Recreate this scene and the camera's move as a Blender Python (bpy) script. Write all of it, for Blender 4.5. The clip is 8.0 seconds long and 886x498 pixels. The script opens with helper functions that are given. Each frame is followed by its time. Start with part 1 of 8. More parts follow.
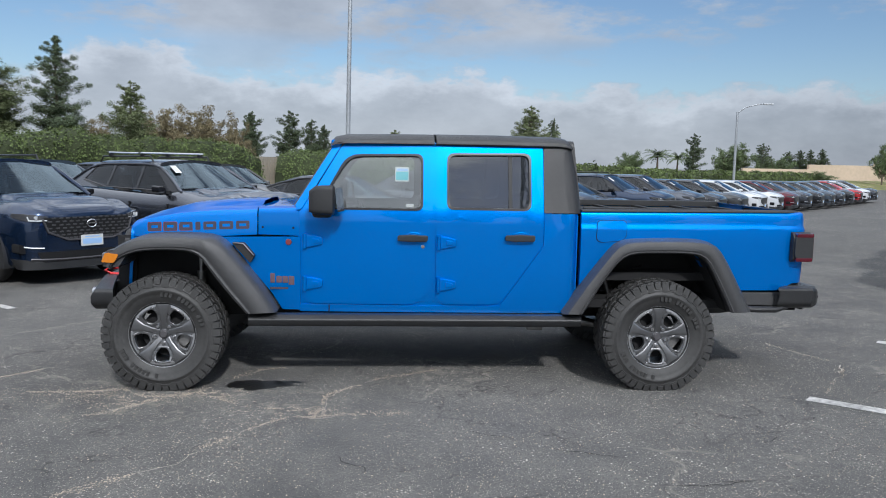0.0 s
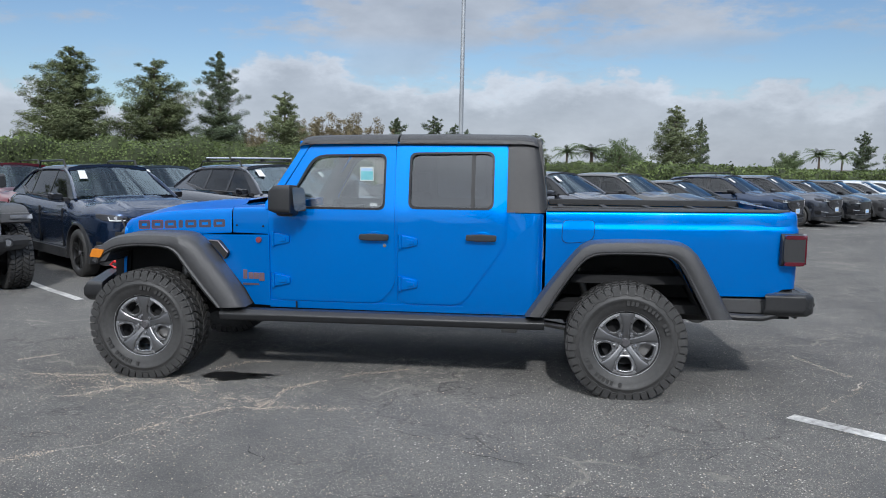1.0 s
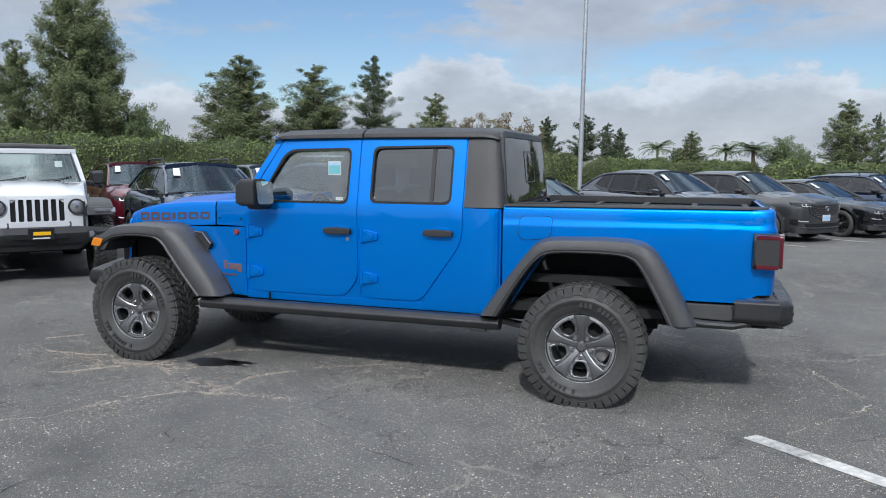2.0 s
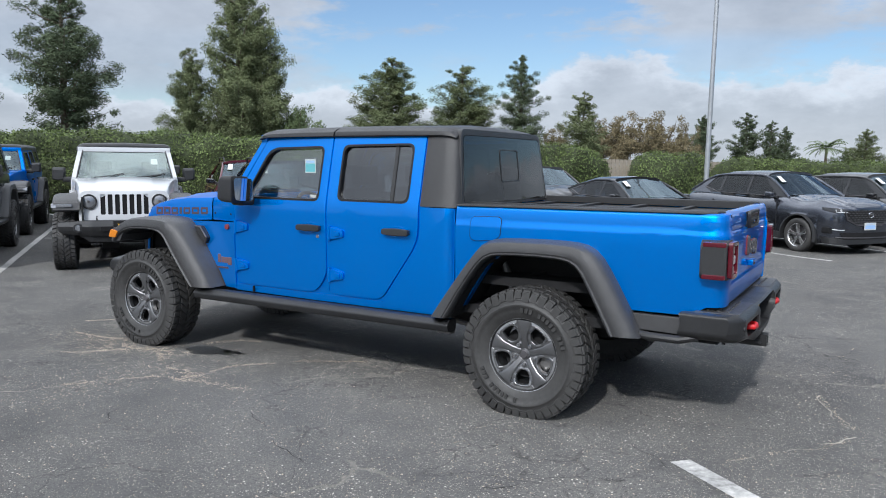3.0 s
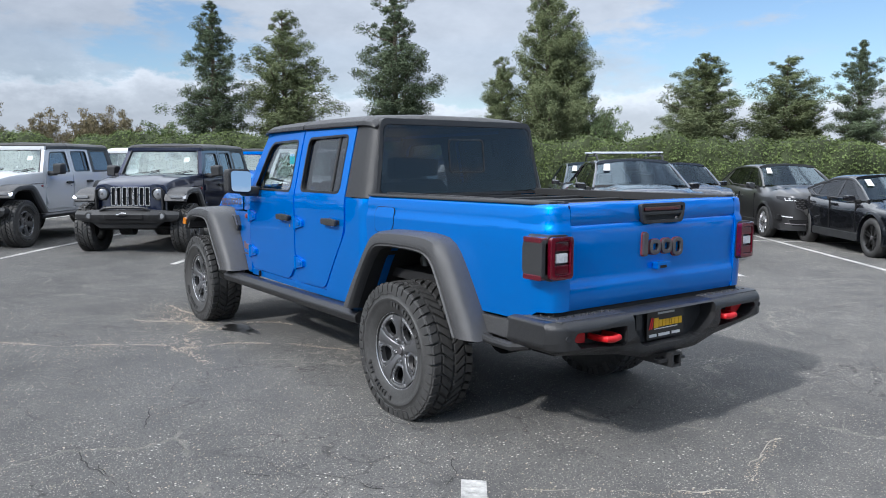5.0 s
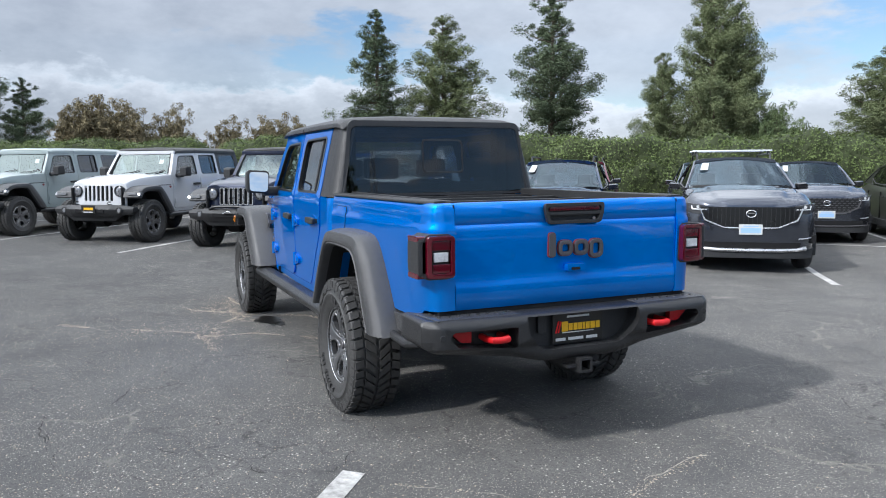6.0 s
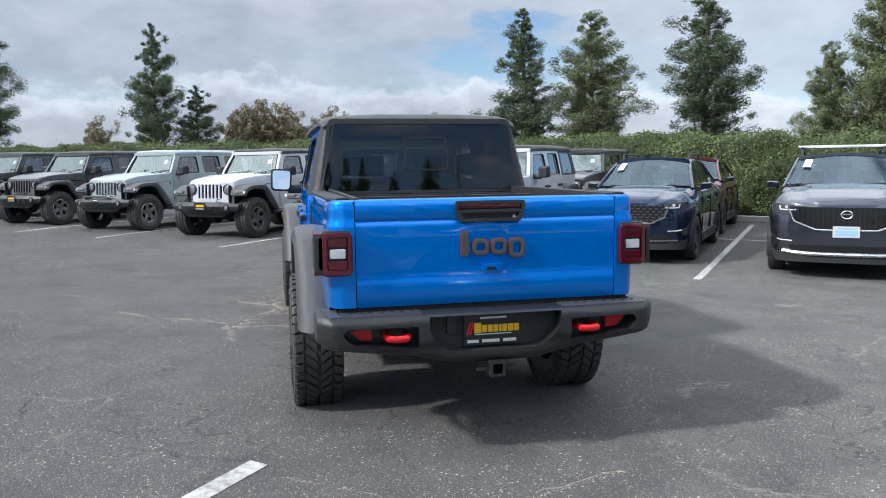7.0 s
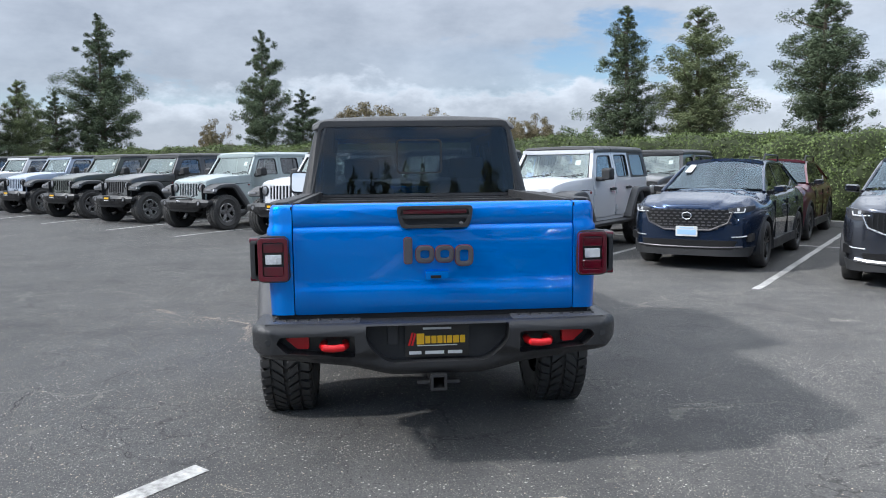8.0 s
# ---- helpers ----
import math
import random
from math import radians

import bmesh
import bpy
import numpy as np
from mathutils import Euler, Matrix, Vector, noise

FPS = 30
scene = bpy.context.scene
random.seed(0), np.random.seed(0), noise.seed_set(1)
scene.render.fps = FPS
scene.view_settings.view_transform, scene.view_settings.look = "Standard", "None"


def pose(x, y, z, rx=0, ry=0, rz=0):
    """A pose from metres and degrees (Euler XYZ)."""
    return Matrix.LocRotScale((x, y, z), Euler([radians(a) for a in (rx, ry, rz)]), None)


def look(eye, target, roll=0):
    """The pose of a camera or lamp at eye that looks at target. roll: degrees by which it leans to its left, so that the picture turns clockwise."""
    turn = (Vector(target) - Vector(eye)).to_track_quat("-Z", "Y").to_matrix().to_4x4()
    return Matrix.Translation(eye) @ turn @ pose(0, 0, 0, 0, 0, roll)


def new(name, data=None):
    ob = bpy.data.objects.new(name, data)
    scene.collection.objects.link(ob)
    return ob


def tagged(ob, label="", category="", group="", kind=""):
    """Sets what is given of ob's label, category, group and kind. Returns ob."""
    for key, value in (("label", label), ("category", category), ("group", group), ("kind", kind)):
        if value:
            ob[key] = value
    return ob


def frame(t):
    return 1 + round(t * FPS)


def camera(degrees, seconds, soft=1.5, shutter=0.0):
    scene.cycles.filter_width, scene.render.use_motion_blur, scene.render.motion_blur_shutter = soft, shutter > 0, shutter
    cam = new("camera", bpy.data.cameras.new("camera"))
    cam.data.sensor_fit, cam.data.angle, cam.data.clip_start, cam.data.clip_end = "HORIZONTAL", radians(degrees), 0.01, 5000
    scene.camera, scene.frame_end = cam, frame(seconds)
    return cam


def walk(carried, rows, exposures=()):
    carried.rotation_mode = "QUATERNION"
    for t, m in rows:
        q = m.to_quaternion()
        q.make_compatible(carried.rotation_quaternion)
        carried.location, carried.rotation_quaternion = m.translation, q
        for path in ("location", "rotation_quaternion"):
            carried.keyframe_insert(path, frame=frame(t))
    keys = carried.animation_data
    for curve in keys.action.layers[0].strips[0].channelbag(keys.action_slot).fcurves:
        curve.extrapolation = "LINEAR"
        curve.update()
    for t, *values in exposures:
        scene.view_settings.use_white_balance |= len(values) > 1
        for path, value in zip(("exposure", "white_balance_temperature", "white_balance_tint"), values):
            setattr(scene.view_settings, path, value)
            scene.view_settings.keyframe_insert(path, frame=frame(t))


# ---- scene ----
cam = camera(59.9, 8.0, soft=1.0)
PATH = [
    (0, (-0.22, -6.25, 1.612), (-0.073, -4.268, 1.39), 1.1),
    (0.5, (0.443, -6.26, 1.599), (0.399, -4.273, 1.381), 0.7),
    (1, (1.118, -6.204, 1.598), (0.879, -4.23, 1.38), 0.5),
    (1.5, (1.785, -6.042, 1.586), (1.348, -4.102, 1.367), 0.3),
    (1.7, (2.055, -5.96, 1.567), (1.539, -4.041, 1.348), 0.3),
    (2.8, (3.422, -5.322, 1.563), (2.496, -3.564, 1.337), 0.6),
    (3, (3.641, -5.191, 1.567), (2.646, -3.47, 1.342), 0.6),
    (3.5, (4.195, -4.798, 1.554), (3.029, -3.189, 1.329), 0.6),
    (4, (4.721, -4.381, 1.546), (3.397, -2.899, 1.321), 0.5),
    (4.5, (5.167, -3.873, 1.533), (3.696, -2.537, 1.311), 0.3),
    (4.7, (5.301, -3.655, 1.51), (3.774, -2.383, 1.288), 0.2),
    (5.8, (6.099, -2.434, 1.483), (4.318, -1.552, 1.264), -0.4),
    (6, (6.236, -2.203, 1.483), (4.418, -1.398, 1.265), -0.4),
    (6.5, (6.447, -1.607, 1.47), (4.556, -0.995, 1.253), -0.6),
    (7, (6.565, -1.048, 1.458), (4.625, -0.615, 1.242), -0.7),
    (7.5, (6.576, -0.585, 1.454), (4.608, -0.301, 1.239), -0.7),
    (8, (6.53, -0.266, 1.462), (4.548, -0.095, 1.252), -0.7),
]
walk(cam, [(t, look(eye, target, roll)) for t, eye, target, roll in PATH], [(0, 0.06, 6030, 10), (1.5, 0.13, 6050, 10), (3.5, 0.35, 6050, 10), (6, 0.58, 6050, 10), (8, 0.58, 6050, 10)])

# ---------------------------------------------------------------- world and sun
SUN_TO = Vector((0.34, -1.68, 1.27)).normalized()
world = bpy.data.worlds.new("sky")
scene.world = world
world.use_nodes = True


def ns(tree, kind, x=0, y=0, **values):
    n = tree.nodes.new(kind)
    for k, v in values.items():
        if k in n.inputs:
            n.inputs[k].default_value = v
    return n


def build_sky():
    t = world.node_tree
    t.nodes.clear()
    ln = t.links.new
    out = t.nodes.new("ShaderNodeOutputWorld")
    bg = t.nodes.new("ShaderNodeBackground")
    bg.inputs["Strength"].default_value = 0.088
    sky = t.nodes.new("ShaderNodeTexSky")
    sky.sky_type = "NISHITA"
    sky.sun_disc = False
    sky.sun_elevation = math.asin(SUN_TO.z)
    sky.sun_rotation = math.atan2(SUN_TO.x, SUN_TO.y)
    sky.air_density, sky.dust_density, sky.ozone_density = 1.0, 0.5, 3.0
    co = t.nodes.new("ShaderNodeTexCoord")
    sep = t.nodes.new("ShaderNodeSeparateXYZ")
    ln(co.outputs["Generated"], sep.inputs[0])

    def fm(op, a, b=None, c=None):
        n = t.nodes.new("ShaderNodeMath")
        n.operation = op
        for i, v in enumerate((a, b, c)):
            if v is None:
                continue
            if isinstance(v, (int, float)):
                n.inputs[i].default_value = v
            else:
                ln(v, n.inputs[i])
        return n.outputs[0]

    def step(v, a, b):
        n = t.nodes.new("ShaderNodeMapRange")
        n.interpolation_type = "SMOOTHSTEP"
        ln(v, n.inputs[0])
        n.inputs[1].default_value, n.inputs[2].default_value = a, b
        return n.outputs[0]

    def fbm(scale, zs, detail, off, rough=0.55):
        m = t.nodes.new("ShaderNodeMapping")
        m.inputs["Scale"].default_value = (1, 1, zs)
        m.inputs["Location"].default_value = (off, off * 0.7, off * 0.3)
        ln(co.outputs["Generated"], m.inputs[0])
        n = t.nodes.new("ShaderNodeTexNoise")
        n.inputs["Scale"].default_value = scale
        n.inputs["Detail"].default_value = detail
        n.inputs["Roughness"].default_value = rough
        ln(m.outputs[0], n.inputs["Vector"])
        return n.outputs["Fac"]

    z = sep.outputs[2]
    az = fm("ARCTAN2", sep.outputs[0], sep.outputs[1])

    def along(points):
        """A value that changes with the bearing: rows of (degrees from +y towards +x, value from 0 to 1)."""
        n = t.nodes.new("ShaderNodeValToRGB")
        n.color_ramp.interpolation = "B_SPLINE"
        e = n.color_ramp.elements
        for i, (deg, v) in enumerate(points):
            q = e[i] if i < 2 else e.new(0.99)
            q.position, q.color = (deg + 180) / 360, (v, v, v, 1)
        ln(fm("MULTIPLY_ADD", az, 0.5 / math.pi, 0.5), n.inputs[0])
        return n.outputs[0]

    # cumulus bank: a lumpy top edge a few degrees over the horizon
    lump = fbm(5.5, 1.2, 6, 2.3)
    fine = fbm(19.0, 2.0, 6, 7.1, 0.62)
    top = along([(-180, 0.30), (-105, 0.34), (-88, 0.50), (-80, 0.42), (-62, 0.46), (-50, 0.26), (-41, 0.44), (-34, 0.40), (-29, 0.26), (-20, 0.56), (-16, 0.52), (-11, 0.36), (-2, 0.44), (7, 0.52), (11, 0.34), (20, 0.38), (28, 0.40), (36, 0.30), (180, 0.30)])
    edge = fm("ADD", fm("MULTIPLY", fm("SUBTRACT", lump, 0.5), 0.10), fm("MULTIPLY", fm("SUBTRACT", fine, 0.5), 0.085))
    over = fm("SUBTRACT", fm("MULTIPLY_ADD", top, 0.25, edge), z)
    bank = step(over, -0.006, 0.016)
    # patches higher up: loose everywhere, close together in the west
    high = fbm(3.4, 3.2, 7, 4.4, 0.6)
    wisp = fbm(9.0, 3.0, 7, 3.1, 0.62)
    west = along([(-180, 0.9), (-110, 1.0), (-92, 1.0), (-81, 0.78), (-73, 0.60), (-62, 0.92), (-52, 0.94), (-42, 0.80), (-34, 0.30), (-22, 0.12), (-14, 0.55), (-4, 0.62), (8, 0.55), (16, 0.18), (60, 0.2), (180, 0.6)])
    tex = fm("ADD", fm("MULTIPLY", high, 0.55), fm("MULTIPLY", wisp, 0.45))
    rise = step(z, 0.085, 0.19)
    patch = step(fm("ADD", fm("MULTIPLY_ADD", west, 0.34, tex), fm("MULTIPLY", rise, 0.07)), 0.655, 0.775)
    gap = fm("SUBTRACT", 1.0, fm("MULTIPLY", fm("MULTIPLY", step(z, 0.085, 0.105), step(z, 0.165, 0.140)), fm("SUBTRACT", 1.0, west)))
    patch = fm("MULTIPLY", fm("MULTIPLY", patch, gap), step(z, 0.05, 0.11))
    # patchy cloud overhead, out of view, added to carry the fill light
    overhead_fill = fm("MULTIPLY", step(z, 0.32, 0.6), fm("MULTIPLY_ADD", step(tex, 0.43, 0.58), 0.65, 0.25))
    patch = fm("MAXIMUM", patch, overhead_fill)
    cover = fm("MAXIMUM", bank, fm("MULTIPLY", patch, 0.97))
    # lit tops, greyer undersides
    body = fbm(10.0, 2.2, 6, 1.7, 0.6)
    tops = fm("MULTIPLY", fm("SUBTRACT", 1.0, step(over, 0.0, 0.045)), bank)
    lum = fm("ADD", fm("MULTIPLY_ADD", body, 0.70, 0.16), fm("MULTIPLY", tops, 0.42))
    lum = fm("SUBTRACT", lum, fm("MULTIPLY", step(sep.outputs[0], 0.15, 0.75), fm("MULTIPLY", step(z, 0.20, 0.06), 0.36)))
    lum = fm("SUBTRACT", lum, fm("MULTIPLY", fm("MULTIPLY", step(az, -0.9, -1.5), step(z, 0.30, 0.16)), 0.22))
    # the unseen overhead cover is brightened as fill light for the shadows
    lum = fm("ADD", lum, fm("MULTIPLY", step(z, 0.28, 0.75), fm("MULTIPLY_ADD", step(tex, 0.38, 0.64), 1.6, 2.1)))
    # cover on the sun's side is lit through
    dot = t.nodes.new("ShaderNodeVectorMath")
    dot.operation = "DOT_PRODUCT"
    ln(co.outputs["Generated"], dot.inputs[0])
    dot.inputs[1].default_value = SUN_TO
    lum = fm("ADD", lum, fm("MULTIPLY", step(dot.outputs["Value"], 0.35, 1.0), 0.7))
    cr = t.nodes.new("ShaderNodeMix")
    cr.data_type = "RGBA"
    cr.clamp_factor = False
    ln(lum, cr.inputs[0])
    cr.inputs[6].default_value = (2.5, 2.75, 3.2, 1)
    cr.inputs[7].default_value = (7.6, 7.9, 8.3, 1)
    mix = t.nodes.new("ShaderNodeMix")
    mix.data_type = "RGBA"
    ln(fm("MULTIPLY", cover, 0.92), mix.inputs[0])
    ln(sky.outputs[0], mix.inputs[6])
    ln(cr.outputs[2], mix.inputs[7])
    ln(mix.outputs[2], bg.inputs["Color"])
    ln(bg.outputs[0], out.inputs["Surface"])


build_sky()
sun = new("sun", bpy.data.lights.new("sun", "SUN"))
sun.data.energy = 2.3
sun.data.angle = radians(3.0)
sun.data.color = (1.0, 0.965, 0.91)
sun.matrix_world = look(SUN_TO * 60, (0, 0, 0))


# ---------------------------------------------------------------- materials
def mat(name, color, rough=0.5, metal=0.0, coat=0.0, grain=0.0, gscale=30.0, bump=0.0, bscale=120.0, spec=0.5, var=0.0, island=False, coord="Object"):
    m = bpy.data.materials.new(name)
    m.use_nodes = True
    t = m.node_tree
    p = t.nodes["Principled BSDF"]
    ln = t.links.new
    p.inputs["Base Color"].default_value = (*color, 1)
    p.inputs["Roughness"].default_value = rough
    p.inputs["Metallic"].default_value = metal
    p.inputs["Coat Weight"].default_value = coat
    p.inputs["Coat Roughness"].default_value = 0.04
    p.inputs["Specular IOR Level"].default_value = spec
    co = t.nodes.new("ShaderNodeTexCoord")
    if grain > 0:
        a = ns(t, "ShaderNodeTexNoise", Scale=gscale, Detail=6, Roughness=0.65)
        b = ns(t, "ShaderNodeTexNoise", Scale=gscale * 0.07, Detail=4)
        ln(co.outputs[coord], a.inputs["Vector"])
        ln(co.outputs[coord], b.inputs["Vector"])
        s = t.nodes.new("ShaderNodeMath")
        s.operation = "ADD"
        ln(a.outputs["Fac"], s.inputs[0])
        ln(b.outputs["Fac"], s.inputs[1])
        r = t.nodes.new("ShaderNodeMapRange")
        ln(s.outputs[0], r.inputs[0])
        r.inputs[1].default_value, r.inputs[2].default_value = 0.7, 1.3
        r.inputs[3].default_value, r.inputs[4].default_value = 1 - grain, 1 + grain
        val = r.outputs[0]
        if var > 0:
            src = t.nodes.new("ShaderNodeNewGeometry").outputs["Random Per Island"] if island else t.nodes.new("ShaderNodeObjectInfo").outputs["Random"]
            q = t.nodes.new("ShaderNodeMapRange")
            ln(src, q.inputs[0])
            q.inputs[3].default_value, q.inputs[4].default_value = 1 - var, 1 + var
            w = t.nodes.new("ShaderNodeMath")
            w.operation = "MULTIPLY"
            ln(val, w.inputs[0])
            ln(q.outputs[0], w.inputs[1])
            val = w.outputs[0]
        h = t.nodes.new("ShaderNodeVectorMath")
        h.operation = "SCALE"
        h.inputs[0].default_value = color
        ln(val, h.inputs["Scale"])
        ln(h.outputs[0], p.inputs["Base Color"])
        rr = t.nodes.new("ShaderNodeMapRange")
        ln(b.outputs["Fac"], rr.inputs[0])
        rr.inputs[1].default_value, rr.inputs[2].default_value = 0.3, 0.7
        rr.inputs[3].default_value, rr.inputs[4].default_value = max(0.02, rough - 0.08), min(1, rough + 0.08)
        ln(rr.outputs[0], p.inputs["Roughness"])
    if bump > 0:
        nz = ns(t, "ShaderNodeTexNoise", Scale=bscale, Detail=4)
        ln(co.outputs[coord], nz.inputs["Vector"])
        bp = ns(t, "ShaderNodeBump", Strength=bump, Distance=0.004)
        ln(nz.outputs["Fac"], bp.inputs["Height"])
        ln(bp.outputs["Normal"], p.inputs["Normal"])
    return m


def paint(name, color, metal=0.35, rough=0.34, coat=1.0):
    """Clear-coated car paint with fine flake and a thin film of dust."""
    m = mat(name, color, rough, metal, coat)
    t = m.node_tree
    p = t.nodes["Principled BSDF"]
    co = t.nodes.new("ShaderNodeTexCoord")
    film = ns(t, "ShaderNodeTexNoise", Scale=3.0, Detail=5, Roughness=0.6)
    t.links.new(co.outputs["Object"], film.inputs["Vector"])
    r = t.nodes.new("ShaderNodeMapRange")
    t.links.new(film.outputs["Fac"], r.inputs[0])
    r.inputs[1].default_value, r.inputs[2].default_value = 0.3, 0.7
    r.inputs[3].default_value, r.inputs[4].default_value = 0.012, 0.04
    t.links.new(r.outputs[0], p.inputs["Coat Roughness"])
    p.inputs["Coat IOR"].default_value = 1.5
    return m


def glass(name, tint, gloss, rough=0.012, film=(1.0, 1.0, 1.0)):
    """A pane: clear or smoked, with a gloss that grows towards grazing angles. The tint and the gloss are those of one face."""
    m = bpy.data.materials.new(name)
    m.use_nodes = True
    t = m.node_tree
    t.nodes.clear()
    ln = t.links.new
    out = t.nodes.new("ShaderNodeOutputMaterial")
    gl = t.nodes.new("ShaderNodeBsdfGlossy")
    gl.inputs["Roughness"].default_value = rough
    gl.inputs["Color"].default_value = (*film, 1)
    tr = t.nodes.new("ShaderNodeBsdfTransparent")
    tr.inputs["Color"].default_value = (*tint, 1)
    lw = t.nodes.new("ShaderNodeLayerWeight")
    lw.inputs["Blend"].default_value = 0.5
    pw = t.nodes.new("ShaderNodeMath")
    pw.operation = "POWER"
    ln(lw.outputs["Facing"], pw.inputs[0])
    pw.inputs[1].default_value = 4.5
    r = t.nodes.new("ShaderNodeMapRange")
    ln(pw.outputs[0], r.inputs[0])
    r.inputs[3].default_value, r.inputs[4].default_value = gloss, 0.85
    mx = t.nodes.new("ShaderNodeMixShader")
    ln(r.outputs[0], mx.inputs[0])
    ln(tr.outputs[0], mx.inputs[1])
    ln(gl.outputs[0], mx.inputs[2])
    ln(mx.outputs[0], out.inputs["Surface"])
    return m


M_BLUE = paint("blue_paint", (0.0, 0.198, 0.71), 0.62, 0.38, 0.85)
M_BLUE.node_tree.nodes["Principled BSDF"].inputs["Specular IOR Level"].default_value = 0.0
M_BLUE.node_tree.nodes["Principled BSDF"].inputs["Specular Tint"].default_value = (0.0, 0.15, 0.55, 1)
M_BLACKPL = mat("black_plastic", (0.023, 0.0235, 0.025), 0.55, grain=0.15, gscale=60, bump=0.25, bscale=900)
M_FLARE = mat("grey_flare_plastic", (0.056, 0.056, 0.058), 0.42, grain=0.12, gscale=25, bump=0.3, bscale=1200)
M_TOP = mat("black_hardtop", (0.027, 0.027, 0.0285), 0.40, grain=0.12, gscale=30, bump=0.3, bscale=700)
M_STEELBLK = mat("black_steel", (0.027, 0.0272, 0.0285), 0.36, 0.15, grain=0.12, gscale=40, bump=0.25, bscale=800)
M_UNDER = mat("underbody", (0.012, 0.012, 0.013), 0.8, grain=0.3, gscale=12)
M_RUBBER = mat("tyre_rubber", (0.045, 0.044, 0.043), 0.58, grain=0.3, gscale=40, bump=0.2, bscale=300)
M_ALLOY = mat("machined_alloy", (0.62, 0.62, 0.63), 0.28, 0.9, grain=0.06, gscale=80)
M_RIMDARK = mat("dark_wheel_paint", (0.21, 0.21, 0.215), 0.31, 0.8, 0.3, 0.06, 60)
M_CHROME = mat("chrome", (0.75, 0.75, 0.76), 0.12, 1.0)
M_STEEL = mat("bare_steel", (0.32, 0.31, 0.30), 0.45, 0.9, grain=0.2, gscale=30)
M_RED = mat("red_lens", (0.085, 0.002, 0.010), 0.10, 0.0, 1.0, 0.15, 60)
M_REDPAINT = mat("red_hook_paint", (0.62, 0.010, 0.014), 0.4, grain=0.08, gscale=50)
M_AMBER = mat("amber_lens", (0.62, 0.20, 0.012), 0.2, 0.0, 0.6, 0.1, 60)
M_WHITE_LENS = mat("clear_lens", (0.58, 0.59, 0.60), 0.25, 0.15, 0.6, 0.25, 60)
M_HEADLAMP = mat("headlamp_lens", (0.30, 0.31, 0.33), 0.14, 0.5, 0.8, 0.3, 60)
M_BADGE = mat("badge_grey", (0.11, 0.105, 0.11), 0.42, 0.5, grain=0.1, gscale=60)
M_EMBLEM = mat("emblem_grey_red", (0.13, 0.085, 0.10), 0.45, 0.1, grain=0.1, gscale=60)
M_BADGERED = mat("badge_red_edge", (0.20, 0.035, 0.04), 0.45, grain=0.1, gscale=60)
M_DECAL = mat("dark_decal", (0.055, 0.05, 0.075), 0.5, grain=0.1, gscale=60)
M_PLATE = mat("plate_black", (0.010, 0.010, 0.010), 0.35, 0, 0.3, 0.1, 60)
M_YELLOW = mat("plate_yellow", (0.75, 0.42, 0.01), 0.4, grain=0.06, gscale=60)
M_WHITE = mat("white_print", (0.62, 0.63, 0.62), 0.5, grain=0.06, gscale=60)
M_CYAN = mat("cyan_print", (0.05, 0.50, 0.58), 0.5, grain=0.06, gscale=60)
M_LTBLUE = mat("pale_blue_print", (0.35, 0.55, 0.85), 0.5, grain=0.06, gscale=60)
M_SEAL = mat("window_rubber", (0.008, 0.008, 0.009), 0.28)
M_SEAT = mat("seat_cloth", (0.075, 0.075, 0.078), 0.85, grain=0.2, gscale=60, bump=0.2)
M_GLASS = glass("window_glass", (0.93, 0.95, 0.94), 0.12)
M_SMOKE = glass("smoked_glass", (0.40, 0.42, 0.44), 0.13)
M_PRIVACY = glass("privacy_glass", (0.33, 0.35, 0.37), 0.060)
M_CARSMOKE = glass("dark_car_glass", (0.30, 0.33, 0.36), 0.05)
M_WSCREEN = glass("windscreen_glass", (0.74, 0.83, 0.81), 0.21, film=(0.84, 0.96, 0.93))
M_MIRROR = mat("mirror", (0.85, 0.87, 0.88), 0.02, 1.0)
M_GAP = mat("shut_line", (0.004, 0.004, 0.005), 0.9)


def gz(x, y):
    """The lot's gentle fall along the parked row."""
    v, u = 0.69 * x + 0.724 * y, 0.724 * x - 0.69 * y
    s = min(1.0, max(0.0, (-u - 1.5) / 4.5))
    s = s * s * (3 - 2 * s)
    v = max(-30.0, min(45.0, v))
    return s * (-0.011 * v - 0.05)


def uv(u, v, z=0.0):
    x, y = 0.724 * u + 0.69 * v, -0.69 * u + 0.724 * v
    return Vector((x, y, gz(x, y) + z))


ROW_TURN = math.degrees(math.atan2(0.69, -0.724)) + 5.1


